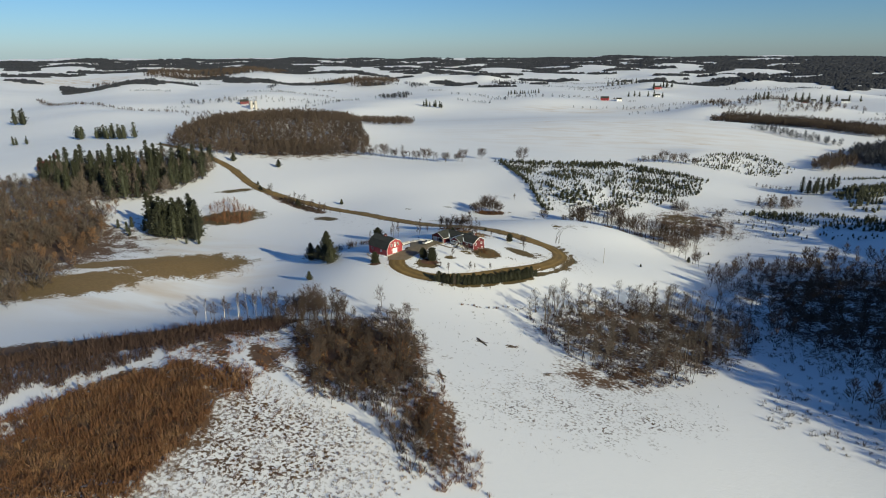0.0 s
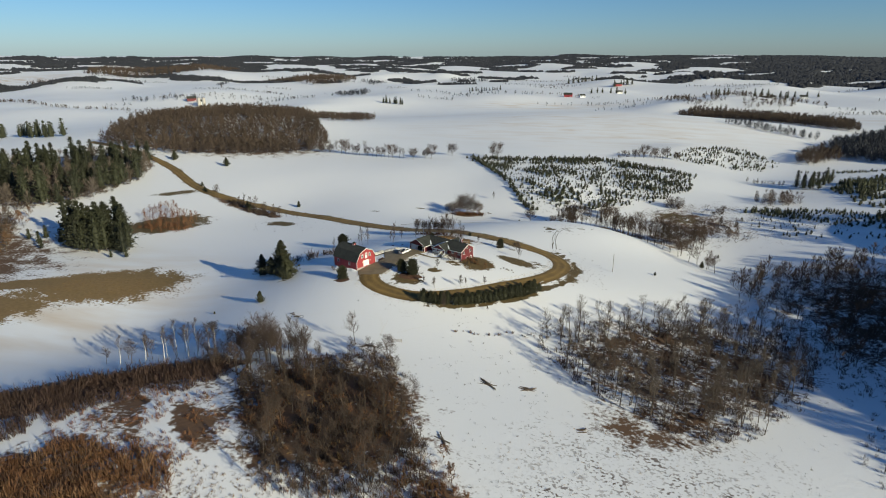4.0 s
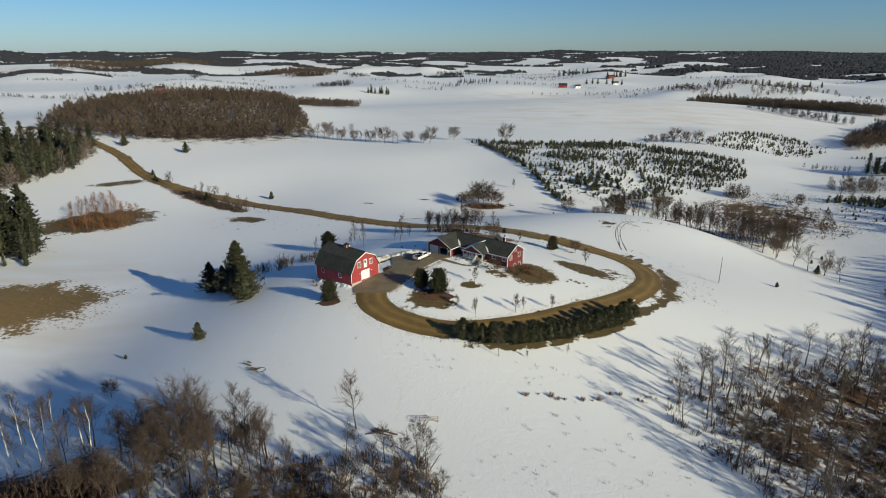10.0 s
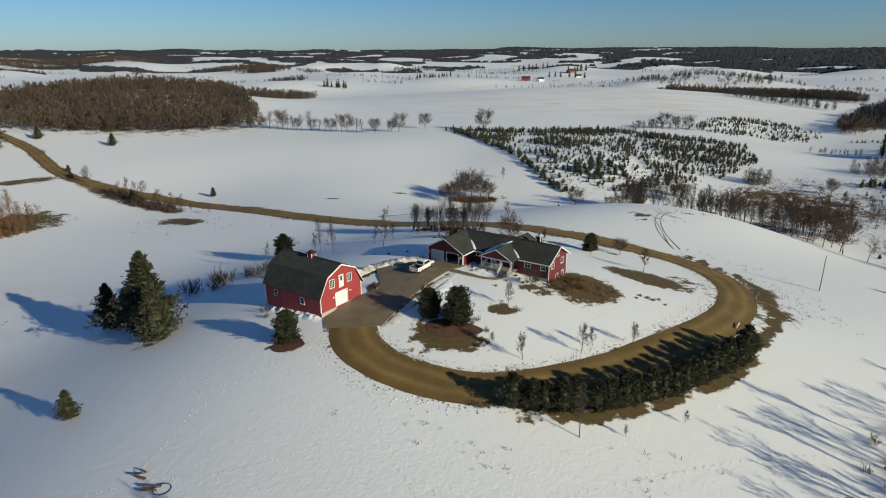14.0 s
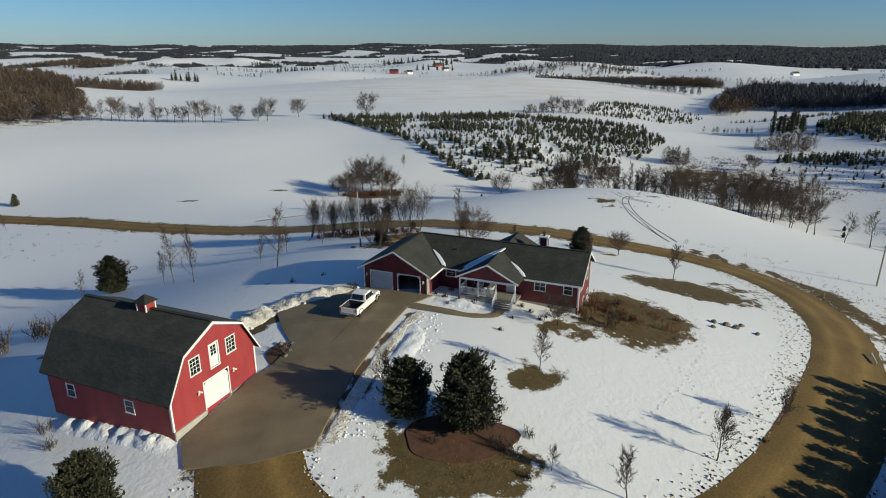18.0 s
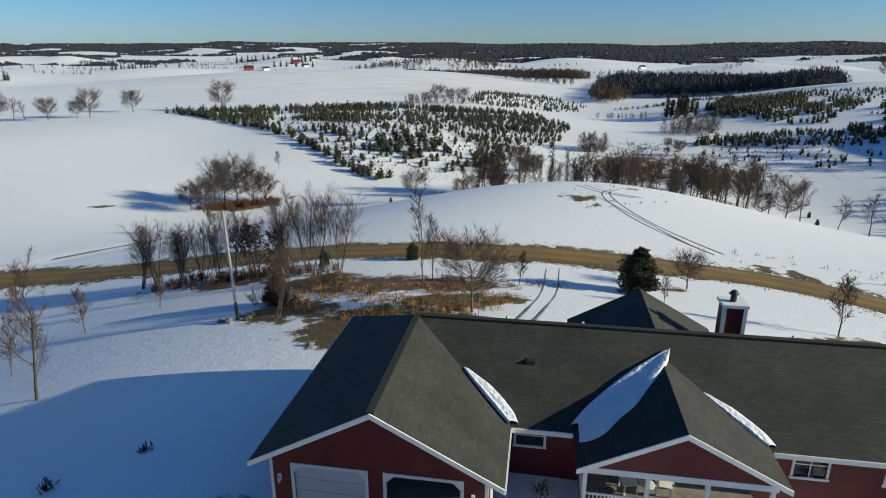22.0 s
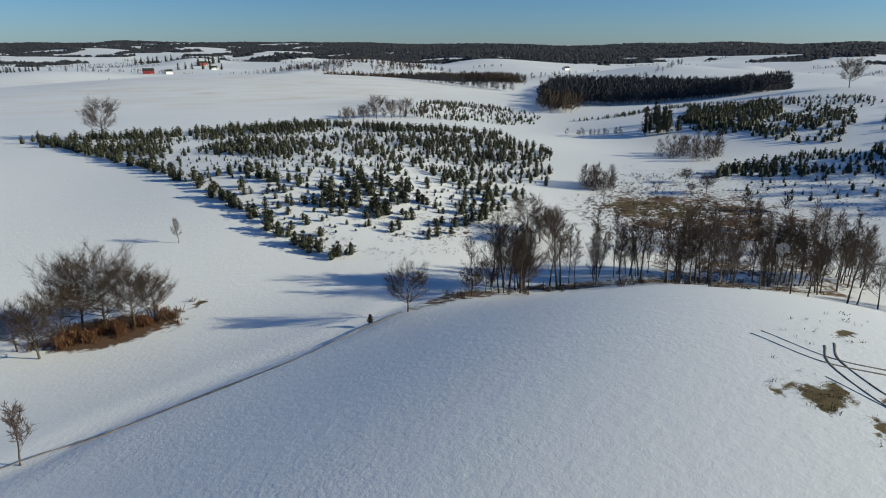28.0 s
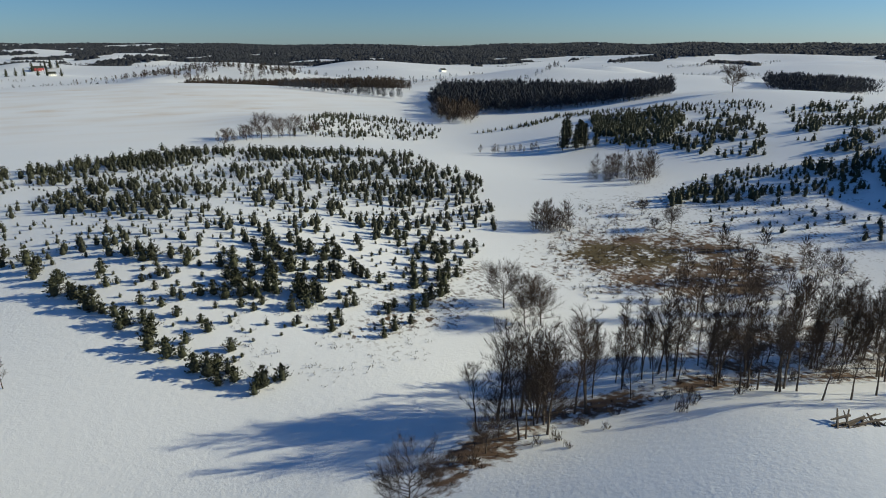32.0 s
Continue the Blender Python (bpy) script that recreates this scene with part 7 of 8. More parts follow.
for pts, wide, seed, label in (
        ([(-9.4, 60), (-9.0, 56), (-6.2, 53.4), (0, 51.6), (7, 51.2), (14, 53.6), (22.6, 59.2), (32.4, 67.6), (41.2, 78), (47.2, 87.4), (50.7, 96), (50.2, 105)], 0.55, 620, "tan crumbled snow along the inner road edge"),
        ([(-17.6, 58.5), (-16.6, 53), (-11.4, 46.6), (-3.5, 43.2), (5, 42.2)], 0.7, 621, "dirty crumbled snow along the outer road edge"),
        ([(60.6, 97), (60.2, 106), (54.8, 115.6), (44.6, 125.2), (30, 133.8), (16, 140.8), (2, 149.8)], 0.8, 622, "dirty crumbled snow along the outer bend")):
    line = spline(pts, 0.11)
    line = line + rc.normal(0, wide, line.shape)
    for part_k, mat in ((0, M["slush"]), (1, M["dirty snow"])):
        q = line[part_k::2]
        massed("snow_lumps", LUMPS, q[:, 0], q[:, 1], rc.uniform(0.2, 0.8, len(q)), mat, label, seed + 10 * part_k, "snow", 0.04)
for poly, gap, seed, lo, hi, mat, label in (
        ([(-20.5, 78), (-18, 78.5), (-15, 83.2), (-11, 85.6), (-6, 87.6), (-6.2, 90.4), (-11, 88.8), (-15, 87.2), (-18.4, 83.6)], 0.55, 610, 0.5, 1.9, M["dirty snow"], "broken lumps of ploughed snow"),
        ([(-20.5, 78), (-18, 78.5), (-15, 83.2), (-11, 85.6), (-6, 87.6), (-6.2, 90.4), (-11, 88.8), (-15, 87.2), (-18.4, 83.6)], 0.8, 611, 0.6, 1.6, M["snow"], "clean lumps of ploughed snow"),
        ([(-8.4, 60.8), (-4.6, 61), (-1.4, 69), (1.6, 74), (2.6, 79.4), (0.2, 80.6), (-3.0, 75), (-6.0, 68)], 0.42, 612, 0.2, 0.75, M["snow"], "rough shovelled snow beside the drive"),
        ([(-8.4, 60.8), (-6.6, 61), (-3.4, 69), (-0.6, 75), (1.0, 79.4), (0.2, 80.6), (-3.0, 75), (-6.0, 68)], 0.55, 613, 0.2, 0.6, M["slush"], "tan slush lumps along the drive edge"),
        ([(2.2, 83.9), (4.4, 83.4), (7.6, 81.6), (7.0, 80.2), (3.6, 81.4), (1.4, 82.8)], 0.4, 614, 0.2, 0.6, M["snow"], "lumpy snow on the planting bed")):
    x, y = ragged(*scatter(poly, gap, seed), seed, -0.35, 2.0, 0.15)
    massed("snow_lumps", LUMPS, x, y, rc.uniform(lo, hi, len(x)), mat, label, seed, "snow", 0.03)
bird_house = thing("bird_house", pose(11.0, 107.0, gz(11.0, 107.0)), "small dark bird house on a thin post", "bird house")
part("post", Shape().tube([(0, 0, -0.3), (0, 0, 1.5)], 0.03, 8), M["pole wood"], bird_house)
part("box", Shape().box(-0.09, 0.09, -0.1, 0.1, 1.45, 1.72, 0.01), M["dark"], bird_house)
part("roof", Shape().box(-0.13, 0.13, -0.14, 0.14, 1.72, 1.76, 0.01), M["dark"], bird_house)
for off in (0.4,):
    track([(51.6 + off, 130), (52.2 + off, 139), (52.8 + off * 0.8, 148), (53.4 + off * 0.6, 156)], 0.22, "ragged muddy wheel track over the snowy hill", M["mud"])

# plantations, brush and the distance
far_bare = [far_tree(210 + k, 10.5, 3.6, 90, 0.16) for k in range(5)]
far_few = [far_tree(260 + k, 10.5, 4.0, 30, 0.5) for k in range(4)]
far_oak = [far_tree(220 + k, 13, 5.0, 60, 0.36) for k in range(5)]
YP = [m.model for m in YOUNG]
PLANT = [(-22, 386), (11, 308), (29, 258), (36, 239), (58, 240), (78, 249), (115, 274), (150, 318), (158, 372), (87, 417), (26, 395)]


def plantation(poly, gap, seed, drop=0.25, bare=-0.42):
    """Young pines in crooked rows."""
    rng = np.random.default_rng(seed)
    x, y = scatter(poly, gap, seed, 0.38)
    keep = rng.random(len(x)) > drop
    return ragged(x[keep], y[keep], seed, bare, 14.0, 0.45)


def sizes_of(x, y, low, high):
    """Taller and shorter drifts of young trees."""
    k = np.array([0.42 + 1.0 * noise.noise(Vector((a / 15, b / 15, 4.4))) for a, b in zip(x, y)])
    return low + (high - low) * np.clip(k + rs.uniform(-0.45, 0.45, len(x)), 0, 1)


rs = np.random.default_rng(8)
px, py = plantation(PLANT, 2.75, 21, 0.2, -0.36)
ps = sizes_of(px, py, 0.22, 1.0)
edge = spline([(-22, 386), (11, 308), (29, 258), (36, 240)], 2.1)
order = np.argsort(py + 0.15 * px)
near = order[:235]
for i in near:
    YOUNG[rt.randrange(3)].plant(float(px[i]), float(py[i]), float(ps[i]), rt.uniform(0, 360))
for q in edge[-60:]:
    YOUNG[rt.randrange(3)].plant(float(q[0]) + rt.uniform(-1.2, 2.0), float(q[1]) + rt.uniform(-1, 1), rt.uniform(0.6, 1.05), rt.uniform(0, 360), label="young pine in the dense edge row")
rest = order[235:]
light = [joined(conifer(150 + k, 2.7, 1.55, 5, 5, 3, 0.02, 0.5, -0.15, 1.8)) for k in range(4)]
massed("plantation_pines", light, np.concatenate([px[rest], edge[:-60, 0]]), np.concatenate([py[rest], edge[:-60, 1]]), np.concatenate([ps[rest], rs.uniform(0.7, 1.2, len(edge) - 60)]), M["needles young"], "rows of young pines on a snowy rise", 1, "tree")
rim = spline([(-22, 386), (2, 391), (26, 396), (56, 407), (87, 417), (125, 396), (158, 372)], 1.5)
rim = np.concatenate([rim + rs.normal(0, 3.0, rim.shape), rim + rs.normal(0, 5.5, rim.shape) - np.array([0, 4.0])])
massed("plantation_pines", light, rim[:, 0], rim[:, 1], rs.uniform(0.6, 1.15, len(rim)), M["needles young"], "dense dark rim of young pines", 2, "tree")
tiny = [joined(conifer(160 + k, 2.8, 1.7, 4, 5, 3, 0.0, 0.5, -0.1, 2.0, True, 0.35)) for k in range(3)]
for k, (poly, gap, bare, lo, hi) in enumerate((
        ([(150, 462), (172, 440), (228, 436), (240, 450), (258, 470), (240, 540), (215, 540)], 3.4, -0.2, 0.4, 0.9),
        ([(168, 257), (175, 263), (203, 269), (224, 268), (240, 257), (254, 242), (300, 225), (285, 205), (221, 226), (207, 235), (198, 244), (176, 251)], 2.5, -0.3, 0.5, 1.2),
        ([(332, 410), (267, 362), (246, 334), (244, 313), (268, 318), (284, 327), (321, 339), (345, 358), (350, 390)], 2.7, -0.28, 0.6, 1.5),
        ([(160, 246), (166, 222), (178, 206), (240, 200), (221, 224), (198, 242), (172, 250)], 4.0, -0.15, 0.25, 0.7),
        ([(258, 440), (286, 432), (329, 438), (355, 426), (366, 392), (400, 342), (392, 336), (356, 386), (344, 412), (326, 428), (286, 424), (262, 434)], 3.0, -0.5, 0.4, 0.8),
        ([(284, 325), (248, 312), (243, 280), (250, 266), (282, 280), (349, 320), (345, 340), (323, 334)], 2.9, -0.05, 0.5, 1.2),
        ([(254, 262), (288, 272), (364, 312), (440, 300), (430, 250), (268, 240)], 3.0, 0.0, 0.5, 1.2),
        ([(349, 326), (366, 318), (400, 330), (398, 345), (366, 388), (352, 380)], 4.0, -0.1, 0.4, 1.0))):
    x, y = plantation(poly, gap, 30 + k, 0.2, bare)
    massed("far_plantation", tiny, x, y, sizes_of(x, y, lo, hi), M["needles young"], "far rows of young pines on snow", 40 + k, "tree")

# brush
stick = [joined(shrub(170 + k, h, 1.2, 12, 3, 0.06)) for k, h in enumerate((1.6, 2.1, 1.3))]
def brush(poly, gap, seed, lo, hi, mat, label, bare=-0.3):
    x, y = ragged(*scatter(poly, gap, seed), seed, bare, 7.0, 0.8)
    r = np.random.default_rng(seed)
    massed("brush", stick, x, y, r.uniform(lo, hi, len(x)), mat, label, seed, "brush")


brush(COPSE, 1.5, 51, 0.6, 1.5, M["twig"], "dense brown brush under the copse", -0.2)
brush(COPSE, 2.0, 251, 0.5, 1.1, M["red twig"], "russet brush under the copse", -0.1)
brush(COPSE, 2.2, 252, 0.4, 0.8, M["dry grass"], "tan brush under the copse", 0.0)
brush([(-98, -68), (-84, -52), (-66, -24), (-50, -12), (-35, -9), (-27, -18), (-33, -29), (-46, -40), (-55, -64), (-68, -88), (-90, -90)], 1.2, 52, 0.9, 1.7, M["dark brush"], "dark reddish brush along the field edge")
brush([(-62, -92), (-54, -76), (-38, -52), (-21, -50), (-13, -59), (-16, -72), (-15, -90), (-14, -110), (-40, -116), (-64, -104)], 1.0, 53, 0.6, 1.5, M["red twig"], "russet brush on the near slope", -0.16)
brush([(-62, -92), (-54, -76), (-38, -54), (-24, -52), (-16, -60), (-17, -72), (-14, -90), (-14, -110), (-40, -116), (-64, -104)], 1.7, 353, 0.8, 1.6, M["dry leaves"], "orange-brown scrub oak shoots on the near slope", -0.1)
brush([(-58, -92), (-50, -76), (-36, -58), (-22, -58), (-17, -80), (-30, -110), (-60, -104)], 1.9, 354, 0.8, 1.5, M["dark brush"], "dark stems among russet brush", -0.1)
brush([(-14, -62), (4, -60), (24, -68), (42, -86), (40, -106), (-15, -106)], 2.1, 153, 0.25, 0.6, M["red twig"], "low russet weeds through thin snow", 0.0)
brush([(22, -42), (34, -40), (40, -54), (50, -66), (55, -80), (44, -82), (34, -62), (26, -54)], 1.2, 154, 0.5, 1.0, M["red twig"], "russet brush below the copse")
brush([(-52, -40), (-40, -28), (-30, -24), (-12, -36), (-8, -52), (-22, -58), (-46, -54)], 1.5, 156, 0.35, 0.85, M["red twig"], "russet brush between the trail and the copse", -0.05)
brush([(-64, -22), (-36, -4), (-26, -10), (-34, -24), (-54, -36)], 1.5, 157, 0.6, 1.3, M["dark brush"], "dark brush under the birches", -0.2)
brush(WOOD_R, 1.6, 54, 0.5, 1.3, M["dark brush"], "brown undergrowth among bare trees", -0.2)
brush([(136, 30), (160, 8), (230, 30), (245, 120), (200, 168), (152, 150), (140, 90)], 3.2, 155, 0.7, 1.4, M["twig"], "brown thicket in the shaded hollow")
brush([(-12, 223), (10, 229), (9, 233), (-12, 231)], 1.2, 55, 0.6, 1.2, M["red twig"], "russet brush of the field grove")
brush([(-15, 139), (-2, 130), (5, 127), (6, 131), (-12, 145)], 1.3, 56, 0.25, 0.55, M["red twig"], "brown brush under clump trees", -0.5)
brush([(40, 206), (60, 209), (80, 204), (112, 188), (118, 196), (84, 214), (60, 217), (44, 213)], 2.8, 57, 0.25, 0.6, M["twig"], "brown brush along the creek")
brush([(97, 229), (111, 221), (134, 224), (146, 234), (150, 246), (168, 266), (146, 278), (120, 262), (104, 247)], 1.5, 58, 0.2, 0.55, M["twig"], "brown marsh brush in the hollow", -0.12)
brush([(118, 212), (140, 204), (164, 208), (160, 224), (146, 236), (134, 226)], 1.7, 158, 0.3, 0.7, M["twig"], "brown brush below the shaded slope", -0.1)
brush([(118, 262), (128, 250), (146, 250), (160, 266), (140, 276)], 1.5, 258, 0.2, 0.45, M["red twig"], "russet marsh stems in thin snow", -0.05)
brush([(18.5, 81.5), (27, 76), (29, 80), (21, 85)], 1.3, 59, 0.3, 0.6, M["red twig"], "low russet brush beside the house")
brush([(-190, 160), (-160, 158), (-158, 172), (-185, 176)], 2.2, 60, 0.8, 1.6, M["red twig"], "russet brush on a grassy bank")
leaf = [tuft(180 + k, 0.5, 0.5, 15) for k in range(3)]
def grass(poly, gap, seed, lo, hi, label):
    x, y = scatter(poly, gap, seed)
    r = np.random.default_rng(seed)
    massed("dry_grass", leaf, x, y, r.uniform(lo, hi, len(x)), M["dry grass"], label, seed, "grass")


grass([(-62, -72), (-30, -48), (0, -56), (20, -64), (40, -80), (20, -104), (-62, -104)], 1.5, 61, 0.7, 1.7, "dry russet grass through thin snow")
grass([(16, 76), (22, 72.5), (29, 77), (30, 82), (24, 86), (19, 83)], 0.8, 62, 0.3, 0.7, "dry grass bed beside the house")
# trees out of view on the added hills, only to fray their shadow edge
x, y = ragged(*scatter([(250, -130), (330, -130), (345, 0), (405, 70), (410, 180), (315, 190), (300, 80), (245, 30)], 8.5, 178), 178, -0.15, 20)
massed("ridge_wood", far_oak, x, y, np.random.default_rng(16).uniform(0.8, 1.3, len(x)), M["far brown wood"], "bare wood on the steep eastern hill", 178)
x, y = ragged(*scatter([(-4, 121), (-1, 115), (2, 109), (9, 106.5), (17, 111), (15, 117), (6, 121), (2, 125)], 0.5, 179), 179, -0.2, 3.5, 0.3)
bx, by = ragged(*scatter([(-3, 125), (10, 118.5), (22, 113.5), (24, 116), (12, 123), (0, 129)], 0.9, 181), 181, -0.1, 3.5, 0.4)
x, y = np.concatenate([x, bx]), np.concatenate([y, by])
massed("dry_grass", leaf, x, y, rs.uniform(0.4, 1.1, len(x)), M["dry grass"], "tangled brown grass bed behind the house", 179, "grass")
grass([(-150, 52), (-95, 60), (-92, 76), (-120, 80), (-150, 66)], 2.0, 64, 0.6, 1.3, "tall brown grass on the slope")
grass([(60, -60), (100, -30), (100, 0), (70, -5), (40, -30)], 3.0, 65, 0.4, 0.9, "weed tufts through the snow")
grass([(55, 75), (66, 85), (68, 105), (60, 112), (57, 100), (57, 86)], 1.6, 66, 0.3, 0.7, "dry grass along the outer road edge")
grass([(110, 220), (150, 215), (165, 245), (140, 262), (112, 255)], 2.0, 67, 0.5, 1.2, "brown marsh grass in the hollow")

# left hillside: old pines, oaks still in leaf, bare edge trees
PINEWOOD = [(-262, 198), (-285, 172), (-330, 178), (-392, 214), (-392, 262), (-350, 296), (-312, 330), (-284, 316), (-270, 290), (-258, 250)]
px, py = scatter(PINEWOOD, 8.6, 71)
keep = np.array([rt.random() < 0.42 for _ in px])
for x, y in zip(px[keep], py[keep]):
    TALLPINE[rt.randrange(3)].plant(x, y, rt.uniform(0.85, 1.55), rt.uniform(0, 360))
massed("hillside_hardwoods", far_bare, px[~keep], py[~keep], rw.uniform(1.0, 1.5, (~keep).sum()), M["bark"], "bare hardwoods among old pines", 13)
x, y = scatter(PINEWOOD, 5.0, 171)
massed("hillside_undergrowth", [far_tree(280 + k, 5, 3.0, 40, 0.3, 0.05) for k in range(3)], x, y, rw.uniform(0.6, 1.2, len(x)), M["far brown wood"], "brown undergrowth below old pines", 171)
for x, y in zip(*scatter([(-202, 117), (-178, 111), (-156, 110), (-160, 122), (-184, 138), (-206, 134)], 5.0, 72)):
    TALLPINE[rt.randrange(3)].plant(x, y, rt.uniform(0.85, 1.5), rt.uniform(0, 360), label="dark pine in a dense slope group")
for x, y, s in ((-153, 106, 0.4), (-160, 104, 0.3), (-205, 110, 0.4), (-214, 118, 0.5), (-219, 128, 0.55), (-226, 124, 0.45), (-204, 122, 0.6)):
    TALLPINE[2].plant(x, y, s, rt.uniform(0, 360), label="young pine below the slope group")
x, y = scatter([(-172, 150), (-154, 160), (-166, 188), (-200, 208), (-200, 182)], 4.2, 73)
massed("bank_trees", [joined(m) for m in woods_mid], x, y, rw.uniform(0.45, 0.75, len(x)), M["red twig"], "leafless russet trees on a grassy bank", 73)
x, y = scatter([(-262, 30), (-168, 30), (-140, -26), (-175, -55), (-300, -60), (-420, 60), (-400, 190), (-345, 205), (-244, 134), (-200, 80)], 4.9, 174)
hoaks = [far_tree(250 + k, 10.5, 4.2, 90, 0.16) for k in range(5)]
massed("hillside_oaks", hoaks, x[::3], y[::3], rw.uniform(0.5, 1.25, len(x[::3])), M["far brown wood"], "brown oak wood on the left hillside", 174)
massed("hillside_hardwoods", hoaks, x[1::3], y[1::3], rw.uniform(0.6, 1.3, len(x[1::3])), M["bark"], "grey bare hardwoods on the left hillside", 274)
massed("hillside_hardwoods", hoaks, x[2::3], y[2::3], rw.uniform(0.5, 1.1, len(x[2::3])), M["twig"], "brown bare hardwoods on the left hillside", 374)
OAK = []
for k in range(2):
    w, fz = bare_tree(190 + k, 10, 4.4, 16, 6, 2, 0.2, 1, None, 0.55)
    rr = random.Random(200 + k)
    lv = Tri()
    for v in fz[0][::6]:
        for _ in range(2):
            a = Vector(v.tolist())
            lv.blade(a, a + rand_dir(rr, rr.uniform(-0.8, 0.8)) * 0.6, 0.2, rand_dir(rr, rr.uniform(-1, 1)))
    OAK.append(Kind("oak_tree", (w, lv.arrays()), M["bark"], M["dry leaves"], "oak still holding brown dry leaves", "tree", "oaks in dry leaf", "foliage"))
for x, y in zip(*scatter([(-258, 30), (-160, 10), (-176, 50), (-215, 100), (-240, 140), (-268, 172), (-290, 150), (-282, 90)], 15.0, 74)):
    OAK[rt.randrange(2)].plant(x, y, rt.uniform(0.75, 1.2), rt.uniform(0, 360), label="hillside oak in brown dry leaf")
for x, y, s in ((-38, -46, 0.25), (-30, -40, 0.3), (-45, -66, 0.3), (-22, -34, 0.28), (-52, -78, 0.3), (-40, -88, 0.35), (36, -45, 0.45), (40, -52, 0.4), (33, -38, 0.4)):
    OAK[rt.randrange(2)].plant(x, y, s, rt.uniform(0, 360), label="small scrub oak with dry leaves")
OAK[0].plant(-3.5, 135.5, 0.62, 40, label="slender oak with red-brown leaves among clump trees")
OAK[1].plant(-1.0, 133.8, 0.5, 120, label="small oak with red-brown leaves among clump trees")
for x, y, s, k in ((-2.6, 391, 1.35, 0), (-43, 400, 1.1, 1), (-58, 378, 1.15, 0), (-63, 379, 0.8, 1), (-73, 373, 1.0, 1), (130, 450, 1.15, 0), (140, 452, 1.05, 1), (150, 455, 1.0, 0), (122, 448, 0.8, 1), (160, 452, 0.8, 1), (112, 446, 0.6, 0)):
    ROUND[k].plant(x, y, s, rt.uniform(0, 360), label="broad leafless tree on a field edge")
for k in range(21):
    (WOODS if k % 3 else ROUND)[rt.randrange(2)].plant(-168 + k * 4.2 + rt.uniform(-1.5, 1.5), 398 - k * 1.0 + rt.uniform(-2, 2), rt.uniform(0.75, 1.25), rt.uniform(0, 360), label="leafless tree of a fence row")
for x, y, s in ((-120, 206, 0.7), (-126, 209, 0.6), (-132, 212, 0.75), (-140, 214, 0.9), (-146, 218, 0.8), (-153, 221, 0.85), (-158, 224, 0.7), (-182, 240, 0.8), (-187, 243, 0.7), (-136, 216, 0.6), (-114, 203, 0.4), (-104, 198, 0.35)):
    WOODS[rt.randrange(4)].plant(x, y, s * 1.05, rt.uniform(0, 360), label="leafless roadside tree over brush")
brush([(-124, 203), (-150, 216), (-172, 230), (-168, 235), (-146, 224), (-122, 210)], 1.7, 75, 0.9, 1.8, M["twig"], "brown roadside brush in snow")


def row(points, gap, seed, lo, hi, models, mat, label, wide=3.0):
    p = spline(points, gap)
    r = np.random.default_rng(seed)
    massed("tree_row", models, p[:, 0] + r.uniform(-wide, wide, len(p)), p[:, 1] + r.uniform(-wide, wide, len(p)), r.uniform(lo, hi, len(p)), mat, label, seed)


# shaded wood to the far right of the slope
x, y = scatter([(136, 48), (158, 22), (240, 40), (255, 130), (200, 175), (150, 150), (122, 105), (142, 70)], 5.2, 76)
x, y = ragged(x, y, 76, -0.15, 14)
massed("shaded_wood", far_bare, x, y, np.random.default_rng(5).uniform(0.6, 1.0, len(x)), M["twig"], "bare hardwood thicket in the hollow", 76)
# stand beyond the right edge of view, added for its long shadows
x, y = ragged(*scatter([(146, -2), (172, -42), (220, -30), (240, 30), (160, 12)], 5.5, 176), 176, -0.2, 14)
massed("shaded_wood", far_bare, x, y, np.random.default_rng(15).uniform(0.8, 1.2, len(x)), M["twig"], "tall bare hardwoods at the edge of the hollow", 176)
brush([(120, -18), (140, -34), (165, -30), (160, 5), (138, 20)], 2.6, 177, 0.5, 1.1, M["twig"], "brown brush in the blue shade", -0.05)
x, y = ragged(*scatter([(98, 228), (126, 203), (160, 210), (150, 222), (136, 226), (114, 229)], 4.6, 180), 180, -0.15, 10)
massed("marsh_trees", [far_tree(270 + k, 8.5, 2.6, 150, 0.07) for k in range(5)], x, y, np.random.default_rng(17).uniform(0.6, 1.1, len(x)), M["twig"], "thin bare trees in the marsh", 180)
alder = [far_tree(280 + k, 6.0, 2.2, 130, 0.06, 0.05) for k in range(4)]
x, y = scatter([(121, 266), (130, 263), (136, 268), (130, 274), (124, 272)], 2.2, 181)
massed("marsh_thicket", alder, x, y, np.random.default_rng(18).uniform(0.7, 1.25, len(x)), M["twig"], "bare alder clump beside the snowy trail", 181)
x, y = scatter([(186, 300), (184, 286), (188, 277), (200, 282), (213, 292), (208, 310), (196, 304)], 3.6, 77)
x, y = ragged(x, y, 77, -0.25, 8)
massed("hollow_wood", alder, x, y, np.random.default_rng(6).uniform(0.9, 1.6, len(x)), M["twig"], "dark bare thicket in the snowy draw", 77)
row([(201, 370), (212, 364), (222, 355)], 1.6, 78, 0.25, 0.45, far_bare, M["far brown wood"], "low brown hedge across the draw", 2.5)
row([(149, 233), (153, 229), (158, 227)], 2.0, 178, 0.35, 0.6, far_bare, M["twig"], "bushes at the foot of the shaded slope", 2.0)
for x, y, k, s in ((228, 347, 1, 0.8), (231, 342, 0, 0.75), (235, 340, 1, 0.65), (238, 345, 2, 0.85), (243, 350, 0, 0.7), (240, 338, 2, 0.6), (234, 350, 2, 0.7)):
    TALLPINE[k].plant(x, y, s, rt.uniform(0, 360), label="dark pine at the head of the draw")
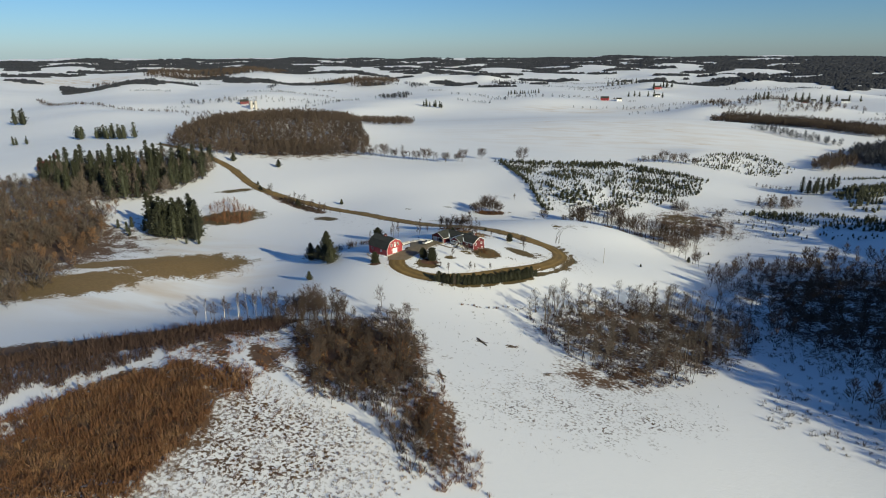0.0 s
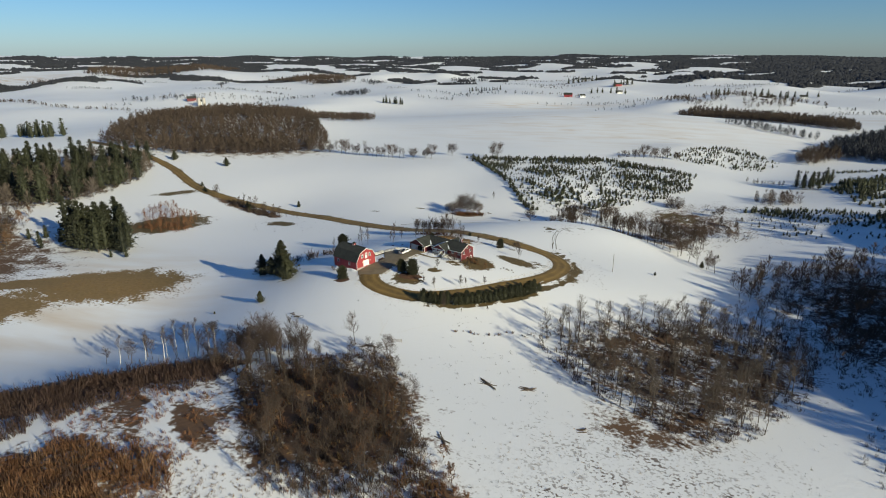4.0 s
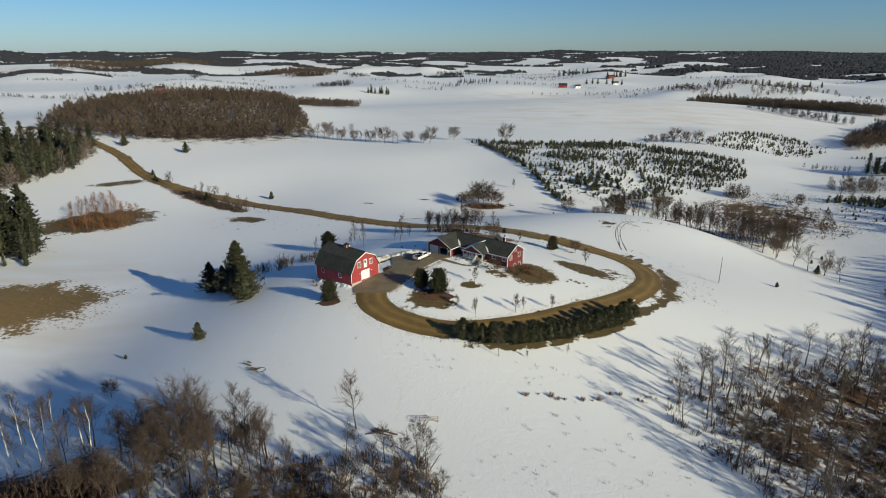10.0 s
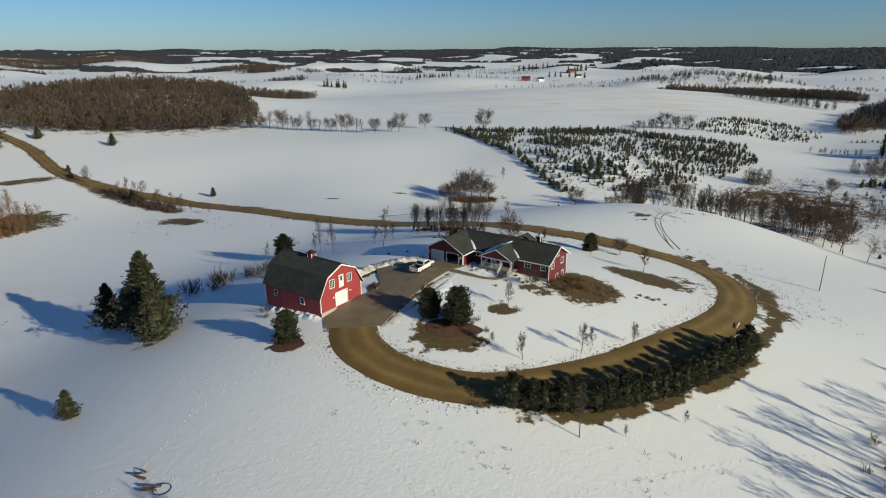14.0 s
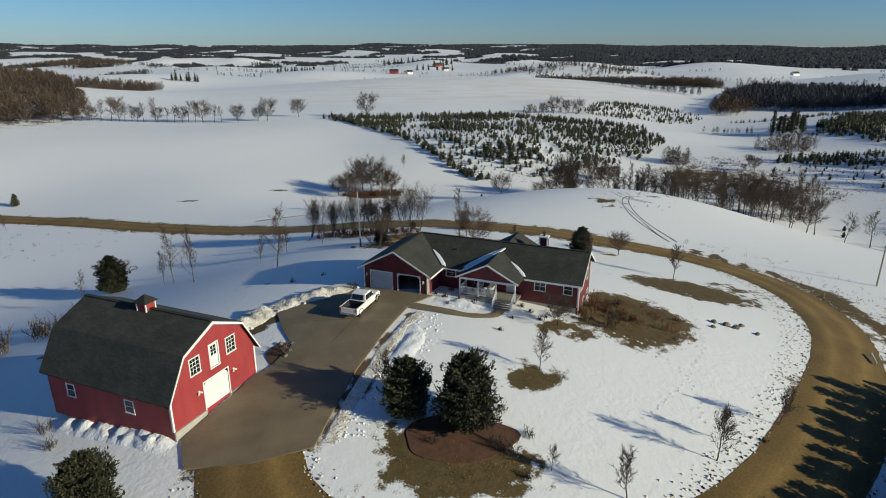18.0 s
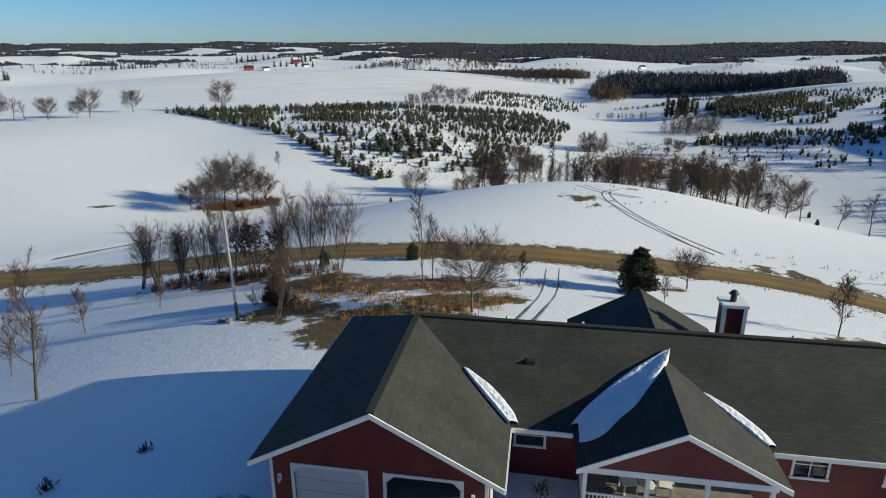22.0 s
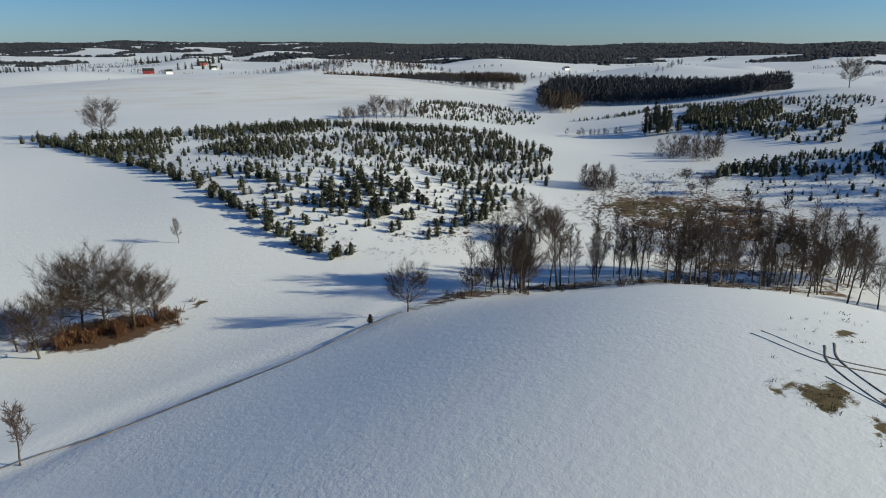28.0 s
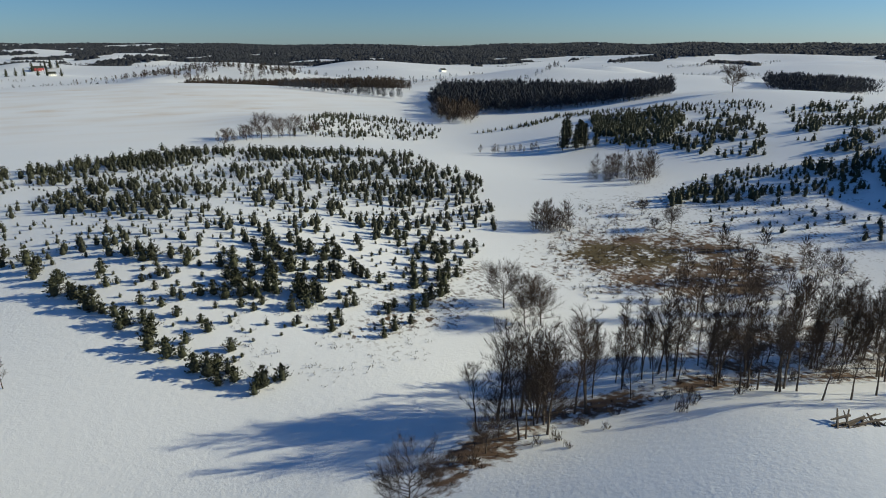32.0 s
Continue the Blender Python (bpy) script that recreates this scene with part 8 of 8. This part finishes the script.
for x, y, s in ((152, 248, 0.62), (149, 251, 0.3), (157, 260, 0.45), (83, 240, 0.8), (84, 232, 0.7)):
    ROUND[rt.randrange(2)].plant(x, y, s, rt.uniform(0, 360), label="bare tree beside the marsh")
ROUND[0].plant(433, 371, 1.75, 0, label="lone broad tree on the ridge beside a shed")
# the brown oak wood beyond the field
x, y = scatter([(-420, 440), (-376, 362), (-288, 346), (-228, 364), (-168, 394), (-176, 440), (-238, 566), (-330, 720), (-460, 780), (-500, 640)], 6.0, 79)
massed("oak_wood", far_oak, x, y, np.random.default_rng(7).uniform(0.5, 1.15, len(x)), M["far brown wood"], "brown oak wood on a low hill", 79)
def far_stand(poly, gap, seed, lo, hi, mat, label, models=far_oak, bare=-0.35):
    """A wood on the far farmland, with a frayed edge."""
    x, y = ragged(*scatter(poly, gap, seed), seed, bare, gap * 7, gap * 0.3)
    massed("far_stand", models, x, y, np.random.default_rng(seed).uniform(lo, hi, len(x)), mat, label, seed)


far_stand([(-258, 560), (-214, 640), (-205, 700), (-268, 834), (-340, 764)], 8.0, 80, 0.6, 0.9, M["far brown wood"], "belt of bare trees below the hill")
far_stand([(240, 930), (346, 850), (384, 745), (424, 722), (462, 835), (400, 968), (285, 1025)], 5.8, 81, 0.75, 1.1, M["far brown wood"], "bare wood on the far field hill")
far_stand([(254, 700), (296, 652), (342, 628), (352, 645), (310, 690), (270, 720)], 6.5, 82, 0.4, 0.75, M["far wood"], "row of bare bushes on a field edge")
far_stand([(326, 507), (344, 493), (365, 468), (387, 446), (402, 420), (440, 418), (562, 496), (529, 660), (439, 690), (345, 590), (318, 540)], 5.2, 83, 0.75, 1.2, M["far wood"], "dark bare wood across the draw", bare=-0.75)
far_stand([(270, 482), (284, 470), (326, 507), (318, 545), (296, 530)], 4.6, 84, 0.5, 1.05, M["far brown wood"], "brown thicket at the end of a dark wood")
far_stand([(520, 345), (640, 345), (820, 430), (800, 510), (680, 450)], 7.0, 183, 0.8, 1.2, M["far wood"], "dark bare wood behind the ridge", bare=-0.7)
far_stand([(-1027, 2010), (-736, 1787), (-655, 1850), (-700, 2100), (-980, 2350), (-1110, 2200)], 14, 85, 0.9, 1.4, M["far brown wood"], "brown wood on a far knoll")
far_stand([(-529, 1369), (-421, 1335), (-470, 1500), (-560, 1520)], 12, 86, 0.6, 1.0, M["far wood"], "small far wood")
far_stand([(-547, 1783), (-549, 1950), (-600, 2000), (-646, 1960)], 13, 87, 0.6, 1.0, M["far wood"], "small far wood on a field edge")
far_stand([(-1796, 2003), (-1622, 2055), (-1407, 2389), (-1500, 2700), (-1778, 2778), (-2100, 2500)], 18, 88, 1.1, 1.6, M["far brown wood"], "broad brown far wood")
far_stand([(-1752, 1673), (-1451, 1591), (-1560, 1740), (-1800, 1790)], 14, 89, 0.5, 0.9, M["far brown wood"], "far brown scrub wood")
far_stand([(240, 1272), (278, 1060), (335, 1034), (480, 1060), (560, 1180), (420, 1180), (300, 1240)], 11, 90, 0.5, 0.9, M["far brown wood"], "brown brush belt in the valley", bare=-0.1)
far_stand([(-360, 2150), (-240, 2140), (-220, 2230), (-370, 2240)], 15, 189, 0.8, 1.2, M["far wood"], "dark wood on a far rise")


def clump(seed):
    """A far tree crown: a few rough lobes."""
    r = random.Random(seed)
    t = Tri()
    for k in range(3):
        a = Vector((r.uniform(-0.4, 0.4), r.uniform(-0.4, 0.4), -0.1))
        t.spike(a, a + Vector((r.uniform(-0.2, 0.2), r.uniform(-0.2, 0.2), r.uniform(0.8, 1.05))), r.uniform(0.7, 0.95), 3)
    return t.arrays()


CLUMPS = [clump(300 + k) for k in range(5)]


# short grass standing in the bare patches of the yard
blades = [tuft(320 + k, 0.4, 0.6, 9) for k in range(4)]
for k, (cx, cy, rx, ry) in enumerate(((24.5, 79, 5, 6), (39, 92.5, 7, 3), (9.5, 68, 2.5, 1.7), (14.5, 76.5, 3, 1.6), (1, 58.5, 5.6, 3.2), (4, 107, 7, 5), (12, 112, 6, 2.2), (-2, 116, 4, 4), (-19.5, 75, 3, 2), (60, 92, 3.5, 14), (51, 154, 4.5, 1.4), (34.5, 114, 2.2, 1.5))):
    x, y = scatter([(cx + rx * math.cos(a * 0.6), cy + ry * math.sin(a * 0.6)) for a in range(11)], 0.62, 330 + k)
    x, y = ragged(x, y, 330 + k, -0.1, 3.0, 0.3)
    massed("dry_grass", blades, x, y, rs.uniform(0.3, 0.75, len(x)), M["dry grass"], "short dry grass of a thawed lawn patch", 330 + k, "grass")
# weed stems and tufts poking through open snow
weed = [joined(shrub(310 + k, 0.55, 0.6, 5, 1, 0.035)) for k in range(4)]
for poly, gap, seed, label in (
        ([(30, -80), (60, -66), (110, -30), (125, 5), (100, -8), (86, -16), (66, 2), (48, 26), (20, 34), (18, 0), (30, -30)], 2.6, 111, "weed stems through crusted snow"),
        ([(56, 84), (72, 78), (74, 110), (62, 124), (48, 128), (58, 108)], 1.7, 112, "dry weeds beside the outer bend"),
        ([(36, 240), (60, 232), (80, 244), (60, 256), (40, 262)], 1.3, 113, "dry weeds below the young pines"),
        ([(-14, 35), (20, 30), (54, 34), (60, 44), (30, 40), (-12, 42)], 2.2, 114, "weed stems along an old fence line"),
        ([(44, 148), (60, 146), (78, 158), (76, 168), (56, 164), (46, 156)], 2.0, 115, "weed stems on the snowy hill"),
        ([(-120, 170), (-70, 160), (-60, 176), (-100, 196), (-130, 194)], 3.0, 116, "weed stems on the bank above the road")):
    x, y = ragged(*scatter(poly, gap, seed), seed, 0.05, 6.0, 0.6)
    massed("weeds", weed, x, y, rs.uniform(0.4, 1.5, len(x)), M["twig"], label, seed, "weeds")


def far_woods():
    """Woodland over the distant hills: thick on the far ridges, patches on the nearer farmland."""
    rng = np.random.default_rng(17)
    xs, ys, ss, r = [], [], [], 1900.0
    while r < 4400:
        step = 0.0072 * r
        n = int(radians(136) * r / step)
        az = radians(-55) + radians(136) * (np.arange(n) + rng.uniform(-0.4, 0.4, n)) / n
        rr = r + rng.uniform(-0.45, 0.45, n) * step
        x, y = rr * np.sin(az), 100 + rr * np.cos(az)
        patchy = np.array([noise.noise(Vector((a / 300, b / 170, 3.1))) + 0.5 * noise.noise(Vector((a / 90, b / 70, 7.7))) for a, b in zip(x, y)])
        right = np.clip((az - radians(13)) / radians(9), 0, 1) * np.clip((rr - 2150) / 200, 0, 1)
        far_right = np.clip((az - radians(42)) / radians(8), 0, 1) * np.clip((3000 - rr) / 300, 0, 1)
        level = 0.3 - 0.5 * np.clip((rr - 2700) / 900, 0, 1) - 0.75 * right + 0.7 * far_right
        k = patchy > level
        xs.append(x[k]); ys.append(y[k]); ss.append(np.full(k.sum(), step))
        r += step
    return np.concatenate(xs), np.concatenate(ys), np.concatenate(ss)


fx, fy, fs = far_woods()
V, F, n0 = [], [], 0
rng = np.random.default_rng(18)
fz = ground_z(fx, fy)
for x, y, z, s in zip(fx, fy, fz, fs):
    v, f = CLUMPS[rng.integers(0, 5)]
    a = rng.uniform(0, 6.283)
    w = s * 0.9
    V.append(np.stack([(v[:, 0] * math.cos(a) - v[:, 1] * math.sin(a)) * w + x, (v[:, 0] * math.sin(a) + v[:, 1] * math.cos(a)) * w + y, v[:, 2] * rng.uniform(8, 12) + z], 1))
    F.append(f + n0)
    n0 += len(v)
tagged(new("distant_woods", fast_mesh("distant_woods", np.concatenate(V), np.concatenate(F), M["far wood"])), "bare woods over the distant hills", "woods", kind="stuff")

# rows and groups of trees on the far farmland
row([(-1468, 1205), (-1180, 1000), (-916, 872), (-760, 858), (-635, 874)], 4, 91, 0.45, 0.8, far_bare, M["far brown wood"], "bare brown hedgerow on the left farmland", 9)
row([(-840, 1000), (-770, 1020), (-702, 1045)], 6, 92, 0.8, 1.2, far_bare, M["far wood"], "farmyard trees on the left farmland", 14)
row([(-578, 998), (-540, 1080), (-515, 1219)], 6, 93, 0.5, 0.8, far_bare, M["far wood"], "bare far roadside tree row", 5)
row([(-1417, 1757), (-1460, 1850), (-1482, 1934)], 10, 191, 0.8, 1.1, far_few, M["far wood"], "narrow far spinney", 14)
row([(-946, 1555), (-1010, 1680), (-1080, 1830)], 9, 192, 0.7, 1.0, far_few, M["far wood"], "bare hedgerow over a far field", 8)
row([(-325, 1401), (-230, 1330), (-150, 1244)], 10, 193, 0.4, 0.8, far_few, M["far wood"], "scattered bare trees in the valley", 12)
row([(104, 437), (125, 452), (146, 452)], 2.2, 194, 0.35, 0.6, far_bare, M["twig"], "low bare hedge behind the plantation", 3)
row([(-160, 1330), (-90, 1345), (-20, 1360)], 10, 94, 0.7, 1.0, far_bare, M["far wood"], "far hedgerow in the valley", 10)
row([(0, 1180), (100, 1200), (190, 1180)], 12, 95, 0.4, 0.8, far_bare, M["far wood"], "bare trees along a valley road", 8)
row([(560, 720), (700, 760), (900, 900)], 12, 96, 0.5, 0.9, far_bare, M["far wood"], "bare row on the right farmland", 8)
# hedgerows, scrub and small copses scattered over the farmland
rh = random.Random(77)
for k in range(84):
    an, d = radians(rh.uniform(-46, 66)), rh.uniform(950, 2600)
    x, y = d * math.sin(an), 100 + d * math.cos(an)
    l, tilt = rh.uniform(15, 110), rh.uniform(-0.7, 0.7)
    row([(x - l, y - tilt * l), (x, y + rh.uniform(-12, 12)), (x + l, y + tilt * l)], rh.uniform(3.0, 5.5), 400 + k, 0.25, 0.75, far_few, M["far wood"] if k % 2 else M["far brown wood"], "bare hedgerow across the far farmland", rh.choice((3, 6, 14)))
dark_pine = [joined(conifer(230 + k, 14, 4.0, 9, 6, 5, 0.05, 0.8, 0.0, 2.6)) for k in range(3)]
row([(-310, 1092), (-296, 1090), (-282, 1094), (-268, 1090)], 8, 97, 0.8, 1.2, dark_pine, M["needles"], "dark pines in a far field", 2)
row([(-205, 1560), (-160, 1575), (-115, 1570)], 7, 98, 0.6, 0.9, dark_pine, M["needles"], "far dark pine windbreak", 5)
row([(120, 1440), (160, 1455), (200, 1450)], 14, 99, 0.8, 1.2, dark_pine, M["needles"], "dark pines of a far farmstead", 8)
row([(423, 1539), (480, 1520), (536, 1496)], 13, 100, 1.0, 1.5, dark_pine, M["needles"], "dark pines of an eastern farmstead", 10)
row([(-590, 456), (-530, 438), (-474, 419)], 6.5, 101, 0.9, 1.3, dark_pine, M["needles"], "pines behind the left hill", 9)
row([(-640, 386), (-612, 402)], 8, 195, 0.5, 0.8, dark_pine, M["needles"], "low pines on the left field", 6)
row([(192, 1824), (230, 1835), (268, 1842)], 12, 196, 1.0, 1.5, dark_pine, M["needles"], "dark pines round a far farm", 14)
row([(60, 2000), (110, 2010), (150, 2020)], 13, 197, 1.0, 1.5, dark_pine, M["needles"], "dark windbreak of a distant farm", 8)
row([(555, 1478), (590, 1460), (622, 1445)], 12, 198, 0.9, 1.3, dark_pine, M["needles"], "dark pines beside a far farmstead", 12)
row([(-848, 600), (-836, 598)], 5, 102, 1.4, 1.8, dark_pine, M["needles"], "pines on the left field", 5)
row([(262, 372), (250, 356), (240, 345)], 6, 103, 0.5, 0.8, dark_pine, M["needles"], "dark pines beside the draw", 4)


def farm(x, y, turn, wall, w, l, hgt, label, steeple=False):
    """A far farm building with gable roof, door and windows."""
    o = thing("church" if steeple else "farm_building", pose(x, y, gz(x, y) - 0.3, 0, 0, turn), label, "church" if steeple else "building", "" if steeple else "far farm buildings")
    part("wall", Shape().box(-l / 2, l / 2, -w / 2, w / 2, 0, hgt), wall, o)
    r = w * 0.4
    for s in (-1, 1):
        pts = [(-l / 2 - 0.4, s * (w / 2 + 0.4), hgt - 0.2), (l / 2 + 0.4, s * (w / 2 + 0.4), hgt - 0.2), (l / 2 + 0.4, 0, hgt + r), (-l / 2 - 0.4, 0, hgt + r)]
        part("roof", Shape().slab(pts if s < 0 else [pts[1], pts[0], pts[3], pts[2]], 0.2), M["house red"] if steeple else M["roof"], o)
    for e in (-l / 2, l / 2):
        part("gable", Shape().add([(e, -w / 2, hgt), (e, w / 2, hgt), (e, 0, hgt + r - 0.1), (e * 0.98, -w / 2, hgt), (e * 0.98, w / 2, hgt), (e * 0.98, 0, hgt + r - 0.1)], [(0, 1, 2), (5, 4, 3), (0, 3, 4, 1), (1, 4, 5, 2), (2, 5, 3, 0)]), wall, o)
    for k in range(3):
        u = -l / 2 + l * (k + 0.7) / 3.4
        part("window", Shape().box(u, u + 1.0, -w / 2 - 0.04, -w / 2 - 0.005, hgt * 0.4, hgt * 0.4 + 1.4), M["glass"], o)
    part("door", Shape().box(l * 0.3, l * 0.3 + 1.2, -w / 2 - 0.05, -w / 2 - 0.004, 0.3, 2.4), M["door"], o)
    if steeple:
        part("tower", Shape().box(l / 2 - 3.0, l / 2 - 0.4, -1.3, 1.3, 0, hgt + 6.5), M["trim"], o)
        part("spire", Shape().tube([(l / 2 - 1.7, 0, hgt + 6.5), (l / 2 - 1.7, 0, hgt + 11.5)], [1.9, 0.05], 8), M["house red"], o, "pointed dark red spire")
    return o


farm(-408, 246, 20, M["house red"], 9, 16, 5, "dark red country church with white tower", True)
farm(-665, 1000, 15, M["trim"], 9, 14, 6, "white farm house by a hedgerow")
farm(-700, 1022, 40, M["house red"], 10, 18, 6, "far red wooden farm barn")
farm(64, 1358, -10, M["barn red"], 10, 18, 6, "far red barn in the valley")
farm(96, 1350, 20, M["trim"], 8, 12, 5, "far white farm house in the valley")
farm(190, 1470, 5, M["trim"], 8, 12, 5, "far white farm house among pines")
farm(545, 1480, 15, M["trim"], 8, 13, 5, "white farm house on the eastern farmland")
farm(520, 1460, -20, M["barn red"], 11, 20, 6, "red farm barn on the eastern farmland")
farm(905, 1250, 10, M["trim"], 9, 16, 5, "white farm shed below the ridge")
silo = thing("silo", pose(-656, 978, gz(-656, 978) - 0.3), "pale concrete silo beside a farm house", "silo")
part("shaft", Shape().tube([(0, 0, 0), (0, 0, 17)], 3.2, 20), M["pale concrete"], silo, smooth=False)
part("dome", Shape().tube([(0, 0, 17), (0, 0, 18.5), (0, 0, 19.4)], [3.2, 2.2, 0.2], 20), M["metal"], silo)
copy_thing(silo, pose(-647, 981, gz(-647, 981) - 0.3))
farm(215, 1828, 10, M["barn red"], 11, 20, 6, "far red barn among dark pines")
farm(600, 1438, -12, M["trim"], 9, 16, 5, "white farm house beside dark pines")
